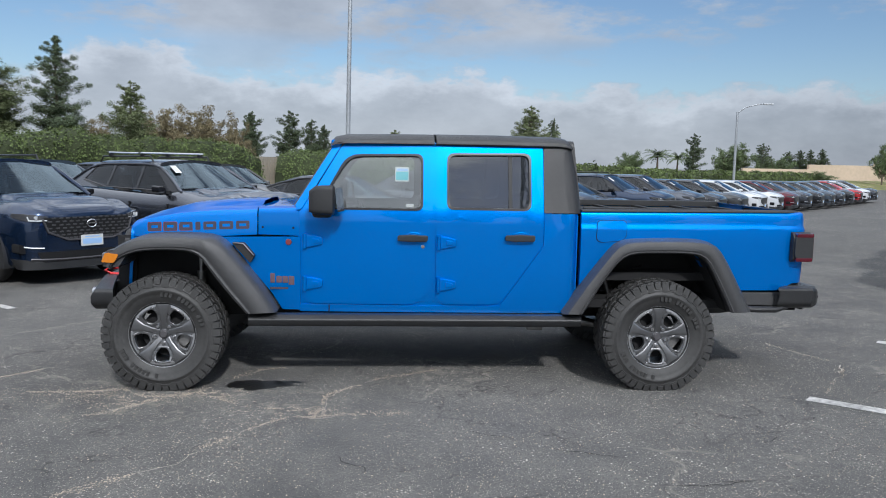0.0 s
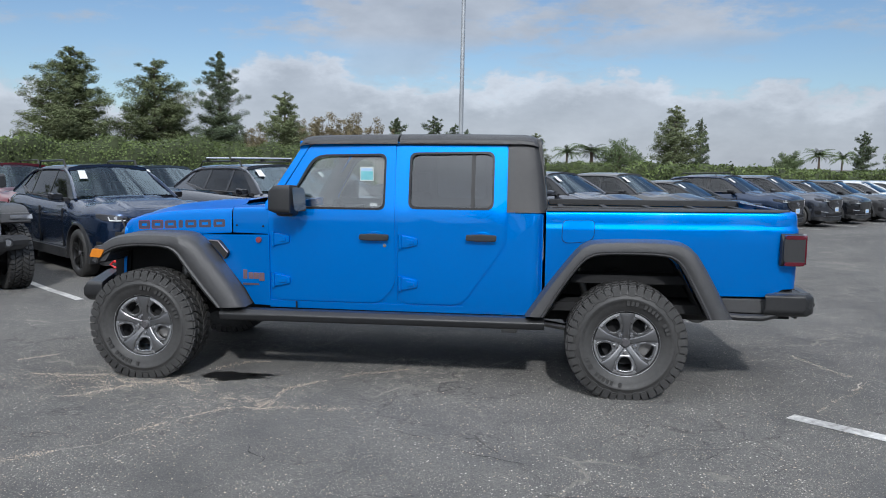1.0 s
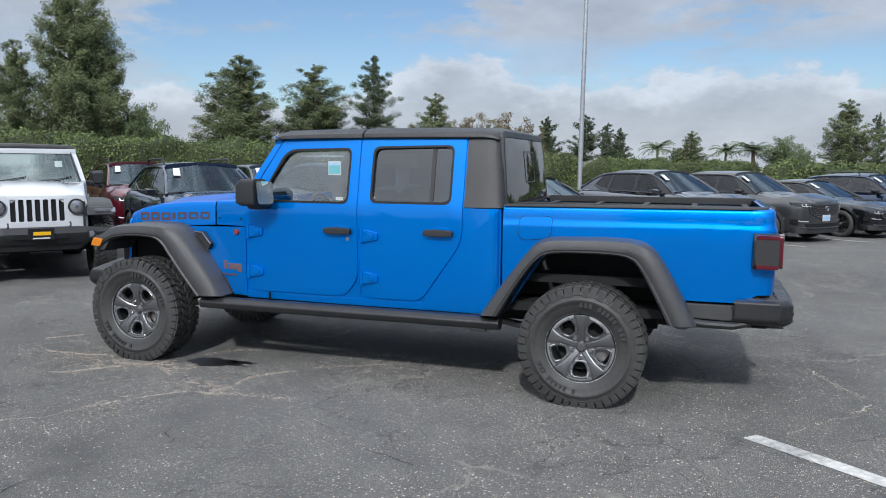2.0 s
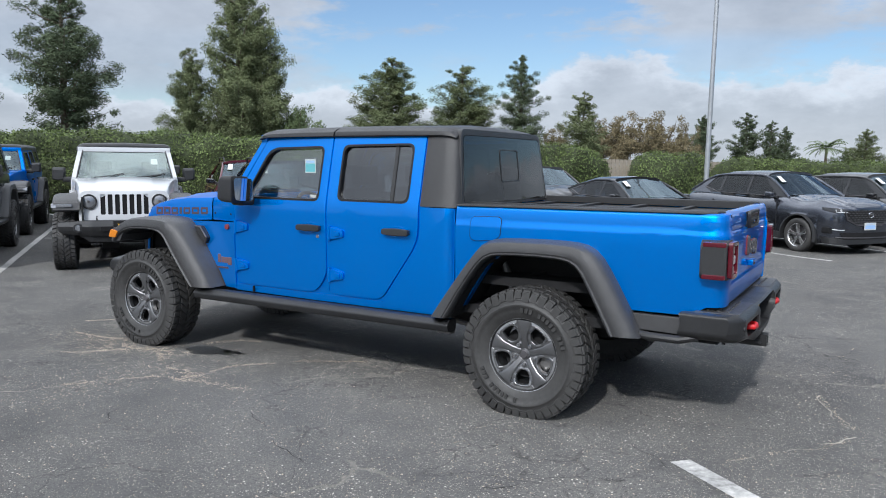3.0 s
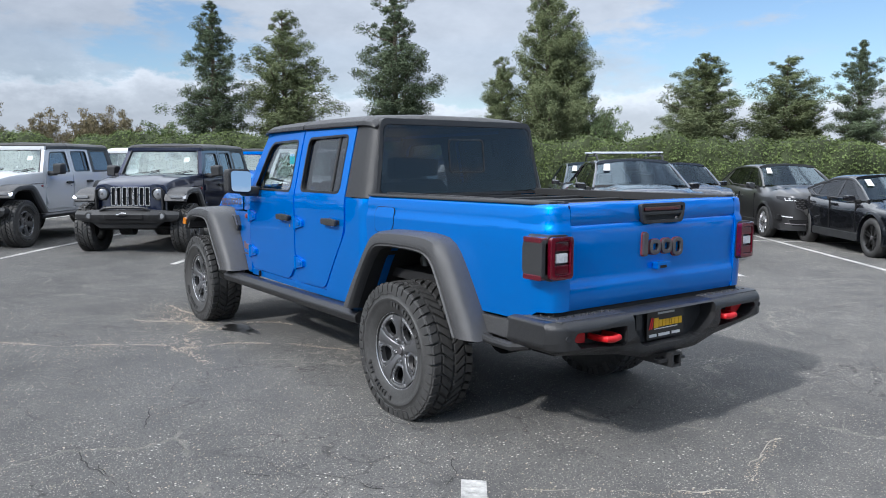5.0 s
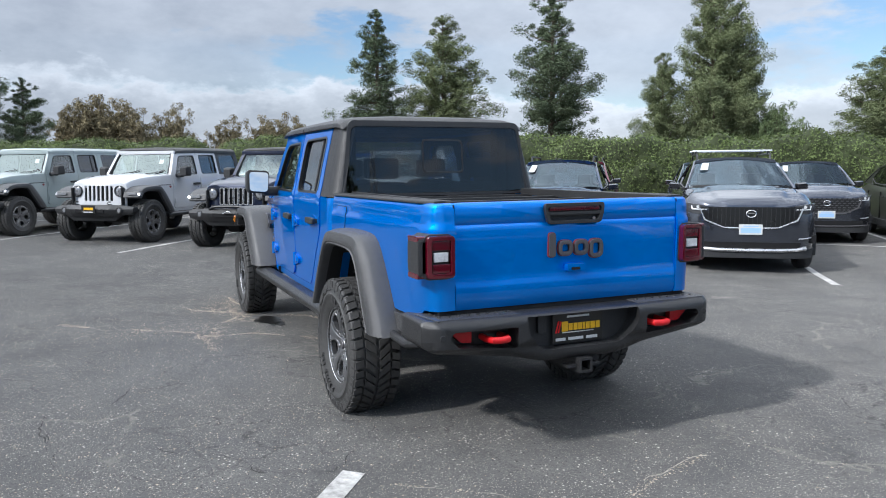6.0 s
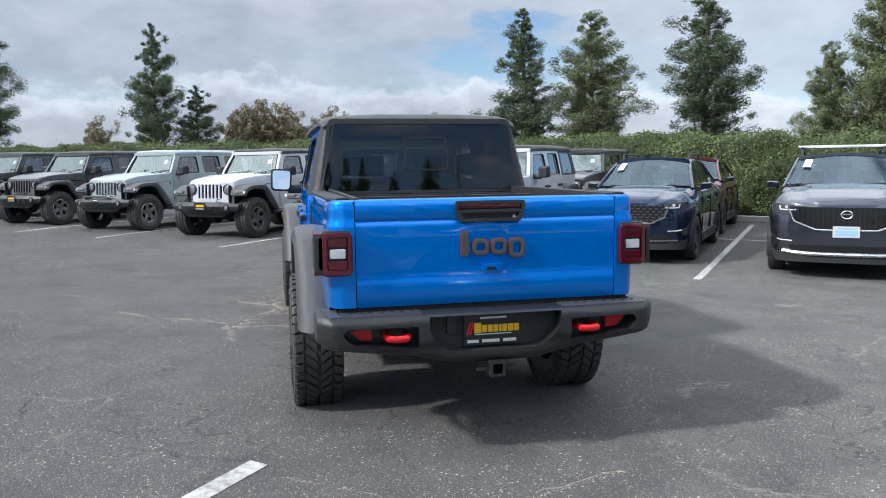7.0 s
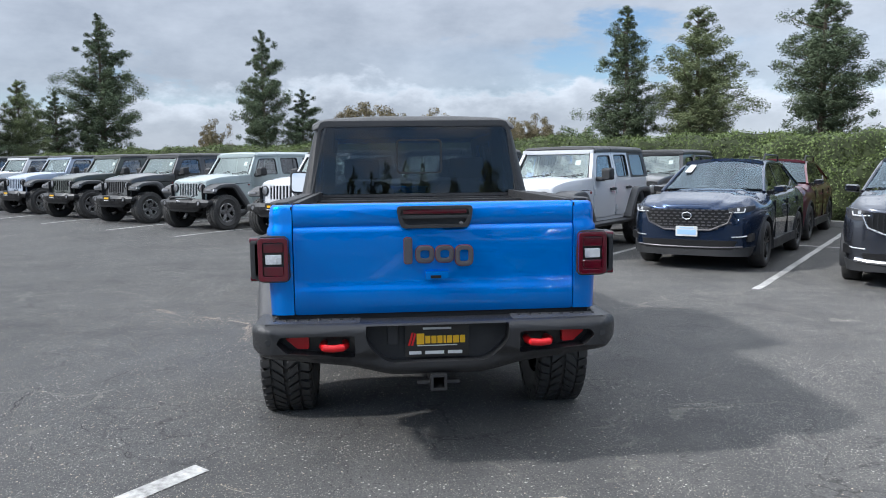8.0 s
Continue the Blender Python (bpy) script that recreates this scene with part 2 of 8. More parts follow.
# ---------------------------------------------------------------- mesh tools
class Geo:
    """Vertices and faces gathered for one mesh."""

    def __init__(self):
        self.v, self.f = [], []

    def add(self, verts, faces):
        n = len(self.v)
        self.v += [tuple(p) for p in verts]
        self.f += [tuple(i + n for i in q) for q in faces]
        return self

    def box(self, c, s, m=None):
        c, h = Vector(c), Vector(s) / 2
        p = [Vector((i * h.x, j * h.y, k * h.z)) for i in (-1, 1) for j in (-1, 1) for k in (-1, 1)]
        if m is not None:
            p = [m @ q for q in p]
        return self.add([q + c for q in p], [(0, 1, 3, 2), (4, 6, 7, 5), (0, 4, 5, 1), (2, 3, 7, 6), (0, 2, 6, 4), (1, 5, 7, 3)])

    def loft(self, rings, closed=True, caps=True):
        n, v, f = len(rings[0]), [], []
        for r in rings:
            v += r
        for j in range(len(rings) - 1):
            for i in range(n if closed else n - 1):
                k = (i + 1) % n
                f.append((j * n + i, j * n + k, (j + 1) * n + k, (j + 1) * n + i))
        if caps and closed:
            f.append(tuple(range(n))[::-1])
            f.append(tuple((len(rings) - 1) * n + i for i in range(n)))
        return self.add(v, f)

    def prism(self, poly, axis, a, b):
        """A polygon in the plane across an axis ('x', 'y' or 'z'), drawn out from a to b."""
        def at(p, d):
            return {"x": (d, p[0], p[1]), "y": (p[0], d, p[1]), "z": (p[0], p[1], d)}[axis]
        return self.loft([[at(p, a) for p in poly], [at(p, b) for p in poly]])

    def cyl(self, p0, p1, r0, r1=None, n=16, caps=True):
        p0, p1 = Vector(p0), Vector(p1)
        r1 = r0 if r1 is None else r1
        q = (p1 - p0).to_track_quat("Z", "Y")
        e = [q @ Vector((math.cos(6.2832 * i / n), math.sin(6.2832 * i / n), 0)) for i in range(n)]
        return self.loft([[p0 + d * r0 for d in e], [p1 + d * r1 for d in e]], True, caps)

    def tube(self, path, r, n=10):
        path = [Vector(p) for p in path]
        rings = []
        for i, p in enumerate(path):
            d = (path[min(i + 1, len(path) - 1)] - path[max(i - 1, 0)]).normalized()
            q = d.to_track_quat("Z", "Y")
            rr = r[i] if isinstance(r, (list, tuple)) else r
            rings.append([p + q @ Vector((rr * math.cos(6.2832 * k / n), rr * math.sin(6.2832 * k / n), 0)) for k in range(n)])
        return self.loft(rings)

    def lathe(self, prof, c, n=40, arc=None):
        """A profile of (radius, y) turned about the y axis at c."""
        rings = []
        for i in range(n):
            a = 6.28319 * i / n
            rings.append([(c[0] + r * math.cos(a), c[1] + y, c[2] + r * math.sin(a)) for r, y in prof])
        rings.append(rings[0])
        return self.loft(rings, False, False)

    def merge(self, other, m=None):
        return self.add([m @ Vector(p) for p in other.v] if m is not None else other.v, other.f)

    def flip(self):
        """The mirror image across the plane y = 0."""
        g = Geo()
        return g.add([(x, -y, z) for x, y, z in self.v], [q[::-1] for q in self.f])


def side(g, s):
    return g if s < 0 else g.flip()


def to_mesh(name, g, material, bevel=0.0, sharp=35, weld=True, seg=2):
    me = bpy.data.meshes.new(name)
    bm = bmesh.new()
    vs = [bm.verts.new(p) for p in g.v]
    for q in g.f:
        if len(set(q)) > 2:
            try:
                bm.faces.new([vs[i] for i in q])
            except ValueError:
                pass
    if weld:
        bmesh.ops.remove_doubles(bm, verts=bm.verts, dist=0.0002)
        bmesh.ops.recalc_face_normals(bm, faces=bm.faces)
    if bevel:
        ed = [e for e in bm.edges if len(e.link_faces) == 2 and e.calc_face_angle(0) > 0.6]
        bmesh.ops.bevel(bm, geom=ed, offset=bevel, offset_type="OFFSET", segments=seg, profile=0.6, affect="EDGES", clamp_overlap=True)
    for f in bm.faces:
        f.smooth = True
    bm.to_mesh(me)
    bm.free()
    me.set_sharp_from_angle(angle=radians(sharp))
    me.materials.append(material)
    if bevel:
        flat_faces(me)
    return me


def flat_faces(me):
    """Normals weighted by area, so that bevelled sheets stay flat up to their rounded edges."""
    fn = [p.normal * p.area for p in me.polygons]
    un = [p.normal.copy() for p in me.polygons]
    near = [[] for _ in me.vertices]
    for p in me.polygons:
        for v in p.vertices:
            near[v].append(p.index)
    out = []
    for p in me.polygons:
        n = un[p.index]
        for v in p.vertices:
            q = Vector((0, 0, 0))
            for k in near[v]:
                if un[k].dot(n) > 0.62:
                    q += fn[k]
            out.append(q.normalized() if q.length > 1e-12 else n)
    me.normals_split_custom_set(out)


def fast_mesh(name, verts, faces, material, smooth=False):
    me = bpy.data.meshes.new(name)
    me.from_pydata(verts, [], faces)
    me.materials.append(material)
    if smooth:
        me.shade_smooth()
    return me


def part(name, g, material, parent, label="", bevel=0.0, sharp=35, at=None, seg=2):
    me = g if isinstance(g, bpy.types.Mesh) else to_mesh(name, g, material, bevel, sharp, seg=seg)
    ob = new(name, me)
    ob.parent = parent
    if at is not None:
        ob.matrix_local = at
    if label:
        tagged(ob, label)
    return ob


def thing(name, label, category, m=None, group="", kind=""):
    ob = new(name)
    if m is not None:
        ob.matrix_world = m
    return tagged(ob, label, category, group, kind)


def solid(name, g, material, label, category, group="", kind="", bevel=0.0, m=None, sharp=35):
    me = g if isinstance(g, bpy.types.Mesh) else to_mesh(name, g, material, bevel, sharp)
    ob = new(name, me)
    if m is not None:
        ob.matrix_world = m
    return tagged(ob, label, category, group, kind)


def rnd(pts, r, n=4):
    """A polygon with rounded corners; r: one radius, or one for each corner."""
    out = []
    k = len(pts)
    for i, p in enumerate(pts):
        rr = r[i] if isinstance(r, (list, tuple)) else r
        p, a, b = Vector(p), Vector(pts[i - 1]), Vector(pts[(i + 1) % k])
        da, db = (a - p), (b - p)
        rr = min(rr, da.length * 0.49, db.length * 0.49)
        if rr < 1e-4:
            out.append(tuple(p))
            continue
        s, e = p + da.normalized() * rr, p + db.normalized() * rr
        for j in range(n + 1):
            t = j / n
            out.append(tuple(s * (1 - t) ** 2 + p * 2 * t * (1 - t) + e * t * t))
    return out


def panel(outline, mp, thick, holes=(), cu=(), cv=()):
    """A sheet cut to an outline with holes, bent by mp(s, z, depth), with its thickness."""
    bm = bmesh.new()
    edges = []
    for loop in (outline, *holes):
        vs = [bm.verts.new((p[0], p[1], 0)) for p in loop]
        edges += [bm.edges.new((vs[i - 1], vs[i])) for i in range(len(vs))]
    bmesh.ops.triangle_fill(bm, edges=edges, use_beauty=True, use_dissolve=False, normal=(0, 0, 1))
    for c in cu:
        bmesh.ops.bisect_plane(bm, geom=bm.verts[:] + bm.edges[:] + bm.faces[:], plane_co=(c, 0, 0), plane_no=(1, 0, 0))
    for c in cv:
        bmesh.ops.bisect_plane(bm, geom=bm.verts[:] + bm.edges[:] + bm.faces[:], plane_co=(0, c, 0), plane_no=(0, 1, 0))
    bm.verts.index_update()
    vs = [v.co.copy() for v in bm.verts]
    n = len(vs)
    g = Geo()
    verts = [mp(p.x, p.y, 0.0) for p in vs] + [mp(p.x, p.y, thick) for p in vs]
    faces = [tuple(v.index for v in f.verts) for f in bm.faces]
    faces += [tuple(i + n for i in q)[::-1] for q in faces]
    for e in bm.edges:
        if len(e.link_faces) == 1:
            a, b = e.verts[0].index, e.verts[1].index
            faces.append((a, b, b + n, a + n))
    bm.free()
    return g.add(verts, faces)


def lerp_table(x, table):
    if x <= table[0][0]:
        return table[0][1]
    for (x0, a), (x1, b) in zip(table, table[1:]):
        if x <= x1:
            return a + (b - a) * (x - x0) / (x1 - x0)
    return table[-1][1]

# ---------------------------------------------------------------- off-road vehicles (pickup and wagons); nose towards -x
def body_w(x, z):
    """Half width of the cab at a place on its side."""
    w = lerp_table(x, [(-2.1, 0.60), (-1.15, 0.725), (-0.85, 0.775), (0.1, 0.805), (1.2, 0.805)])
    if z > 1.22:
        w -= (z - 1.22) * lerp_table(z, [(1.22, 0.10), (1.34, 0.20), (1.8, 0.225)])
    if z < 0.85:
        w -= (0.85 - z) ** 2 * 0.12
    return w


def on_side(x, z, d):
    return (x, -(body_w(x, z) - d), z)


ZC = (0.65, 0.85, 1.0, 1.16, 1.22, 1.28, 1.36, 1.5, 1.62)

DOOR_F = rnd([(-0.815, 0.597), (0.015, 0.597), (0.118, 0.74), (0.105, 1.757), (-0.530, 1.744), (-0.815, 1.262)], [0.10, 0.12, 0.06, 0.015, 0.05, 0.02])
DOOR_R = rnd([(0.138, 0.60), (0.60, 0.60), (0.902, 1.03), (0.902, 1.765), (0.125, 1.757)], [0.09, 0.07, 0.10, 0.03, 0.015])
WIN_F = rnd([(-0.715, 1.275), (0.035, 1.275), (0.035, 1.672), (-0.50, 1.660)], [0.05, 0.05, 0.055, 0.09])
WIN_R = rnd([(0.212, 1.285), (0.815, 1.285), (0.815, 1.690), (0.212, 1.680)], 0.055)


def shrink(poly, k):
    """A polygon drawn in on all sides by k."""
    c = Vector((sum(p[0] for p in poly) / len(poly), sum(p[1] for p in poly) / len(poly)))
    out = []
    for p in poly:
        q = Vector(p) - c
        out.append((c.x + q.x - min(k, abs(q.x)) * (1 if q.x > 0 else -1), c.y + q.y - min(k, abs(q.y)) * (1 if q.y > 0 else -1)))
    return out


M_SURROUND = mat("satin_grey_wheel_paint", (0.26, 0.26, 0.265), 0.27, 0.85, 0.3, 0.1, 60)
TYRE_R, TYRE_W, RIM_R = 0.414, 0.285, 0.228


def tyre_meshes(lugs):
    """Tyre carcass and tread blocks about the y axis, outer face towards -y."""
    w = TYRE_W / 2
    prof = [(RIM_R - 0.012, -w + 0.035), (RIM_R + 0.012, -w + 0.012), (RIM_R + 0.05, -w + 0.002), (0.300, -w - 0.004), (0.304, -w - 0.008), (0.318, -w - 0.008), (0.322, -w - 0.003), (0.345, -w + 0.001), (0.348, -w - 0.003), (0.362, -w + 0.001),
            (0.388, -w + 0.022), (0.395, -w + 0.050), (0.397, 0), (0.395, w - 0.050), (0.386, w - 0.024), (0.36, w - 0.004), (0.30, w + 0.002), (RIM_R, w - 0.03)]
    carcass = to_mesh("tyre", Geo().lathe(prof, (0, 0, 0), 64), M_RUBBER, sharp=50)
    g = Geo()
    n = lugs
    rs = random.Random(3)
    for i in range(n):
        for lane, (y0, y1, off, skew) in enumerate(((-0.136, -0.084, 0.0, 0.25), (-0.075, -0.008, 0.5, -0.75), (0.008, 0.075, 0.1, 0.75), (0.084, 0.136, 0.55, -0.25))):
            a0 = (i + off + rs.uniform(-0.10, 0.10)) * 6.28319 / n
            span = 6.28319 / n * ((0.76 if lane in (0, 3) else 0.74) + rs.uniform(-0.07, 0.05))
            top = TYRE_R if lane in (1, 2) else TYRE_R - 0.003
            v = []
            for r, k in ((0.392, 1.0), (top, 0.93)):
                for y, e in ((y0, -1), (y1, 1)):
                    for sg in (-0.5, 0.5):
                        a = a0 + span * sg * k + skew * (y - (y0 + y1) / 2) / TYRE_R
                        yy = y + (0.004 if e < 0 else -0.004) * (1 - k) * 10
                        v.append((r * math.cos(a), yy, r * math.sin(a)))
            g.add(v, [(4, 5, 7, 6), (0, 1, 5, 4), (2, 6, 7, 3), (0, 4, 6, 2), (1, 3, 7, 5)])
        # shoulder lugs that run down both side walls
        for sg in (-1, 1):
            a0 = (i + (0.0 if sg < 0 else 0.5)) * 6.28319 / n
            span = 6.28319 / n * (0.86 if i % 2 else 0.74)
            low = 0.340 if i % 2 else 0.358
            v = []
            for r, y in ((0.409, 0.120), (0.397, 0.142), (low, 0.1475)):
                for k in (-0.5, 0.5):
                    a = a0 + span * k
                    v.append((r * math.cos(a), sg * y, r * math.sin(a)))
            for r, y in ((0.39, 0.11), (0.37, 0.13), (low - 0.004, 0.138)):
                for k in (-0.5, 0.5):
                    a = a0 + span * k * 1.1
                    v.append((r * math.cos(a), sg * y, r * math.sin(a)))
            g.add(v, [(0, 1, 3, 2), (2, 3, 5, 4), (0, 2, 8, 6), (2, 4, 10, 8), (1, 7, 9, 3), (3, 9, 11, 5), (4, 5, 11, 10)])
    # raised lettering on the outer wall, as plain bars in two arcs
    for arc, count, wide in ((1.571, 13, 0.105), (4.712, 11, 0.105)):
        for i in range(count):
            if i in (3, 9):
                continue
            a0 = arc + (i - (count - 1) / 2) * wide
            v = []
            for y in (-w + 0.004, -w - 0.0105):
                for r in (0.272, 0.301):
                    for k in (-0.034, 0.034):
                        v.append((r * math.cos(a0 + k), y, r * math.sin(a0 + k)))
            g.add(v, [(4, 5, 7, 6), (0, 4, 6, 2), (1, 3, 7, 5), (2, 6, 7, 3), (0, 1, 5, 4)])
    tread = to_mesh("tread", g, M_RUBBER, sharp=30, weld=False)
    return carcass, tread


def rim_meshes(fine=True):
    """Five-spoke alloy: barrel, lip, spokes with dark pockets, cap, nuts, brake disc; outer face at y = -0.10."""
    d = {}
    d["barrel"] = to_mesh("barrel", Geo().lathe([(0.222, -0.118), (0.205, -0.09), (0.197, 0.0), (0.205, 0.11)], (0, 0, 0), 48), M_STEELBLK)
    d["lip"] = to_mesh("lip", Geo().lathe([(0.222, -0.108), (0.2275, -0.120), (0.234, -0.122), (0.238, -0.114), (0.234, -0.100)], (0, 0, 0), 64), M_ALLOY)
    # dished face with five windows, each with its own raised surround
    def face_y(r):
        return lerp_table(r, [(0.0, -0.070), (0.05, -0.074), (0.10, -0.090), (0.16, -0.104), (0.20, -0.108), (0.222, -0.106)])

    def win(r0, r1, h0, h1, rr):
        return rnd([(r0, -h0), (r0 * 0.55 + r1 * 0.45, -h1), (r1, -h1 * 0.92), (r1 + 0.006, 0), (r1, h1 * 0.92), (r0 * 0.55 + r1 * 0.45, h1), (r0, h0)], rr)

    def turned(poly, a):
        c, q = math.cos(a), math.sin(a)
        return [(x * c - z * q, x * q + z * c) for x, z in poly]
    hole, rim_o = win(0.100, 0.186, 0.022, 0.048, 0.014), win(0.084, 0.199, 0.034, 0.064, 0.016)
    holes = [turned(hole, k * 1.256637 - math.pi / 2) for k in range(5)]
    disc = [(0.222 * math.cos(k * 0.1309), 0.222 * math.sin(k * 0.1309)) for k in range(48)]
    cuts = (-0.16, -0.11, -0.06, 0.0, 0.06, 0.11, 0.16)
    d["face"] = to_mesh("face", panel(disc, lambda x, z, q: (x, face_y(math.hypot(x, z)) + q, z), 0.028, holes, cu=cuts if fine else (), cv=cuts if fine else ()), M_RIMDARK, bevel=0.003 if fine else 0, sharp=40, seg=1)
    sur = panel(rim_o, lambda x, z, q: (x, face_y(math.hypot(x, z)) - 0.007 + q + 0.010 * (1 - min(1, abs(x - 0.142) / 0.05)), z), 0.016, [hole])
    d["surround"] = to_mesh("surround", sur, M_SURROUND, bevel=0.003 if fine else 0, seg=1)
    cres = [(0.199 * math.cos(a), 0.199 * math.sin(a)) for a in (-0.36, -0.2, 0, 0.2, 0.36)] + [(0.219 * math.cos(a), 0.219 * math.sin(a)) for a in (0.40, 0.2, 0, -0.2, -0.40)]
    d["crescent"] = to_mesh("crescent", panel(cres, lambda x, z, q: (x, face_y(math.hypot(x, z)) - 0.004 + q, z), 0.006), M_ALLOY, bevel=0.001 if fine else 0)
    rib = Geo().loft([[(x, face_y(x) - e, -w), (x, face_y(x) - e - 0.006, -w * 0.6), (x, face_y(x) - e - 0.006, w * 0.6), (x, face_y(x) - e, w)] for x, w, e in ((0.035, 0.022, 0.004), (0.09, 0.020, 0.007), (0.14, 0.024, 0.006), (0.19, 0.040, 0.002), (0.214, 0.055, 0.0))])
    d["spoke"] = to_mesh("spoke", rib, M_RIMDARK, bevel=0.002 if fine else 0)
    d["hub"] = to_mesh("hub", Geo().lathe([(0.0, -0.088), (0.030, -0.088), (0.036, -0.082), (0.040, -0.070), (0.088, -0.062), (0.092, -0.03)], (0, 0, 0), 32), M_RIMDARK)
    d["cap"] = to_mesh("cap", Geo().lathe([(0.0, -0.099), (0.022, -0.099), (0.027, -0.094), (0.027, -0.08)], (0, 0, 0), 24), M_BADGE)
    d["nut"] = to_mesh("nut", Geo().cyl((0, -0.100, 0), (0, -0.058, 0), 0.013, 0.015, 8), M_CHROME, bevel=0.002 if fine else 0)
    d["disc"] = to_mesh("disc", Geo().lathe([(0.05, -0.02), (0.165, -0.02), (0.165, 0.004), (0.05, 0.004)], (0, 0, 0), 32), M_UNDER)
    d["caliper"] = to_mesh("caliper", Geo().box((0.13, -0.02, 0.05), (0.08, 0.07, 0.11)), M_STEEL, bevel=0.01)
    return d


TYRE_FULL = tyre_meshes(44)
TYRE_PLAIN = tyre_meshes(40)
RIM_FINE, RIM_PLAIN = rim_meshes(), rim_meshes(False)


def wheel(root, c, s, turn=0.0, full=True, name="wheel"):
    """A wheel as a part of root; s = -1 on the left."""
    m = Matrix.Translation(c) @ (Matrix.Rotation(math.pi, 4, "Z") if s > 0 else Matrix.Identity(4)) @ Matrix.Rotation(turn, 4, "Y")
    ty = TYRE_FULL if full else TYRE_PLAIN
    RIM = RIM_FINE if full else RIM_PLAIN
    w = part(name, ty[0], None, root, "black all-terrain tyre on a dark five-spoke alloy rim", at=m)
    part("tread", ty[1], None, w)
    part("rim", RIM["barrel"], None, w)
    part("rim_lip", RIM["lip"], None, w, "machined bright rim lip")
    part("rim_face", RIM["face"], None, w, at=Matrix.Rotation(math.pi, 4, "Y") @ Matrix.Rotation(0.0, 4, "Y"))
    part("hub", RIM["hub"], None, w)
    part("centre_cap", RIM["cap"], None, w)
    part("brake_disc", RIM["disc"], None, w)
    if full:
        part("brake_caliper", RIM["caliper"], None, w)
    for k in range(5):
        r = Matrix.Rotation(k * 1.256637 + math.pi / 2, 4, "Y")
        part("spoke", RIM["spoke"], None, w, at=r)
        h = Matrix.Rotation(k * 1.256637 + math.pi / 2 + 0.628, 4, "Y")
        part("window_surround", RIM["surround"], None, w, at=h)
        part("machined_crescent", RIM["crescent"], None, w, at=h)
        q = Matrix.Rotation(k * 1.256637 + math.pi / 2 + 0.628, 4, "Y") @ Matrix.Translation((0.066, 0, 0))
        part("lug_nut", RIM["nut"], None, w, at=q)
    return w


def flare(outer, inner, x0w, lip=0.935, roots=None):
    """A wheel-arch flare on the left: outer and inner outlines, from the body out to the lip."""
    rings = []
    for (xo, zo), (xi, zi) in zip(outer, inner):
        b = body_w(xo, zo) - 0.02 if roots is None else roots
        mx, mz = (xo * 0.45 + xi * 0.55), (zo * 0.45 + zi * 0.55)
        rings.append([(xo, -b, zo), (xo, -(lip - 0.055), zo - 0.006), (xo * 0.8 + xi * 0.2, -(lip - 0.012), zo * 0.8 + zi * 0.2), (mx, -lip, mz),
                      (xi * 0.76 + xo * 0.24, -lip, zi * 0.76 + zo * 0.24), (xi * 0.81 + xo * 0.19, -lip + 0.007, zi * 0.81 + zo * 0.19), (xi * 0.86 + xo * 0.14, -lip + 0.007, zi * 0.86 + zo * 0.14),
                      (xi * 0.91 + xo * 0.09, -lip - 0.001, zi * 0.91 + zo * 0.09), (xi, -lip + 0.010, zi), (xi, -b, zi)])
    return Geo().loft(rings)


def resample(pts, n):
    pts = [Vector(p) for p in pts]
    acc = [0.0]
    for a, b in zip(pts, pts[1:]):
        acc.append(acc[-1] + (b - a).length)
    out = []
    for i in range(n):
        s = acc[-1] * i / (n - 1)
        for k in range(len(pts) - 1):
            if s <= acc[k + 1] + 1e-9:
                t = (s - acc[k]) / max(1e-9, acc[k + 1] - acc[k])
                out.append(tuple(pts[k].lerp(pts[k + 1], t)))
                break
    return out


def smooth_line(pts, n, rounds=2):
    """Corner-cutting, then even spacing."""
    pts = [Vector(p) for p in pts]
    for _ in range(rounds):
        q = [pts[0]]
        for a, b in zip(pts, pts[1:]):
            q += [a.lerp(b, 0.25), a.lerp(b, 0.75)]
        pts = q + [pts[-1]]
    return resample(pts, n)


FL_F_OUT = [(-2.14, 0.88), (-2.12, 0.97), (-1.98, 1.06), (-1.83, 1.085), (-1.52, 1.09), (-1.38, 1.07), (-1.27, 0.955), (-1.06, 0.69), (-0.985, 0.555)]
FL_F_IN = [(-2.09, 0.85), (-2.07, 0.90), (-1.955, 0.965), (-1.82, 0.985), (-1.60, 0.985), (-1.50, 0.955), (-1.43, 0.85), (-1.30, 0.68), (-1.185, 0.548)]
FL_R_OUT = [(1.055, 0.552), (1.215, 0.785), (1.385, 1.010), (1.455, 1.080), (1.565, 1.098), (2.05, 1.105), (2.17, 1.062), (2.255, 0.94), (2.375, 0.72), (2.452, 0.575)]
FL_R_IN = [(1.19, 0.555), (1.30, 0.745), (1.425, 0.925), (1.49, 0.977), (1.58, 0.998), (1.97, 1.0), (2.07, 0.965), (2.125, 0.88), (2.215, 0.71), (2.285, 0.572)]


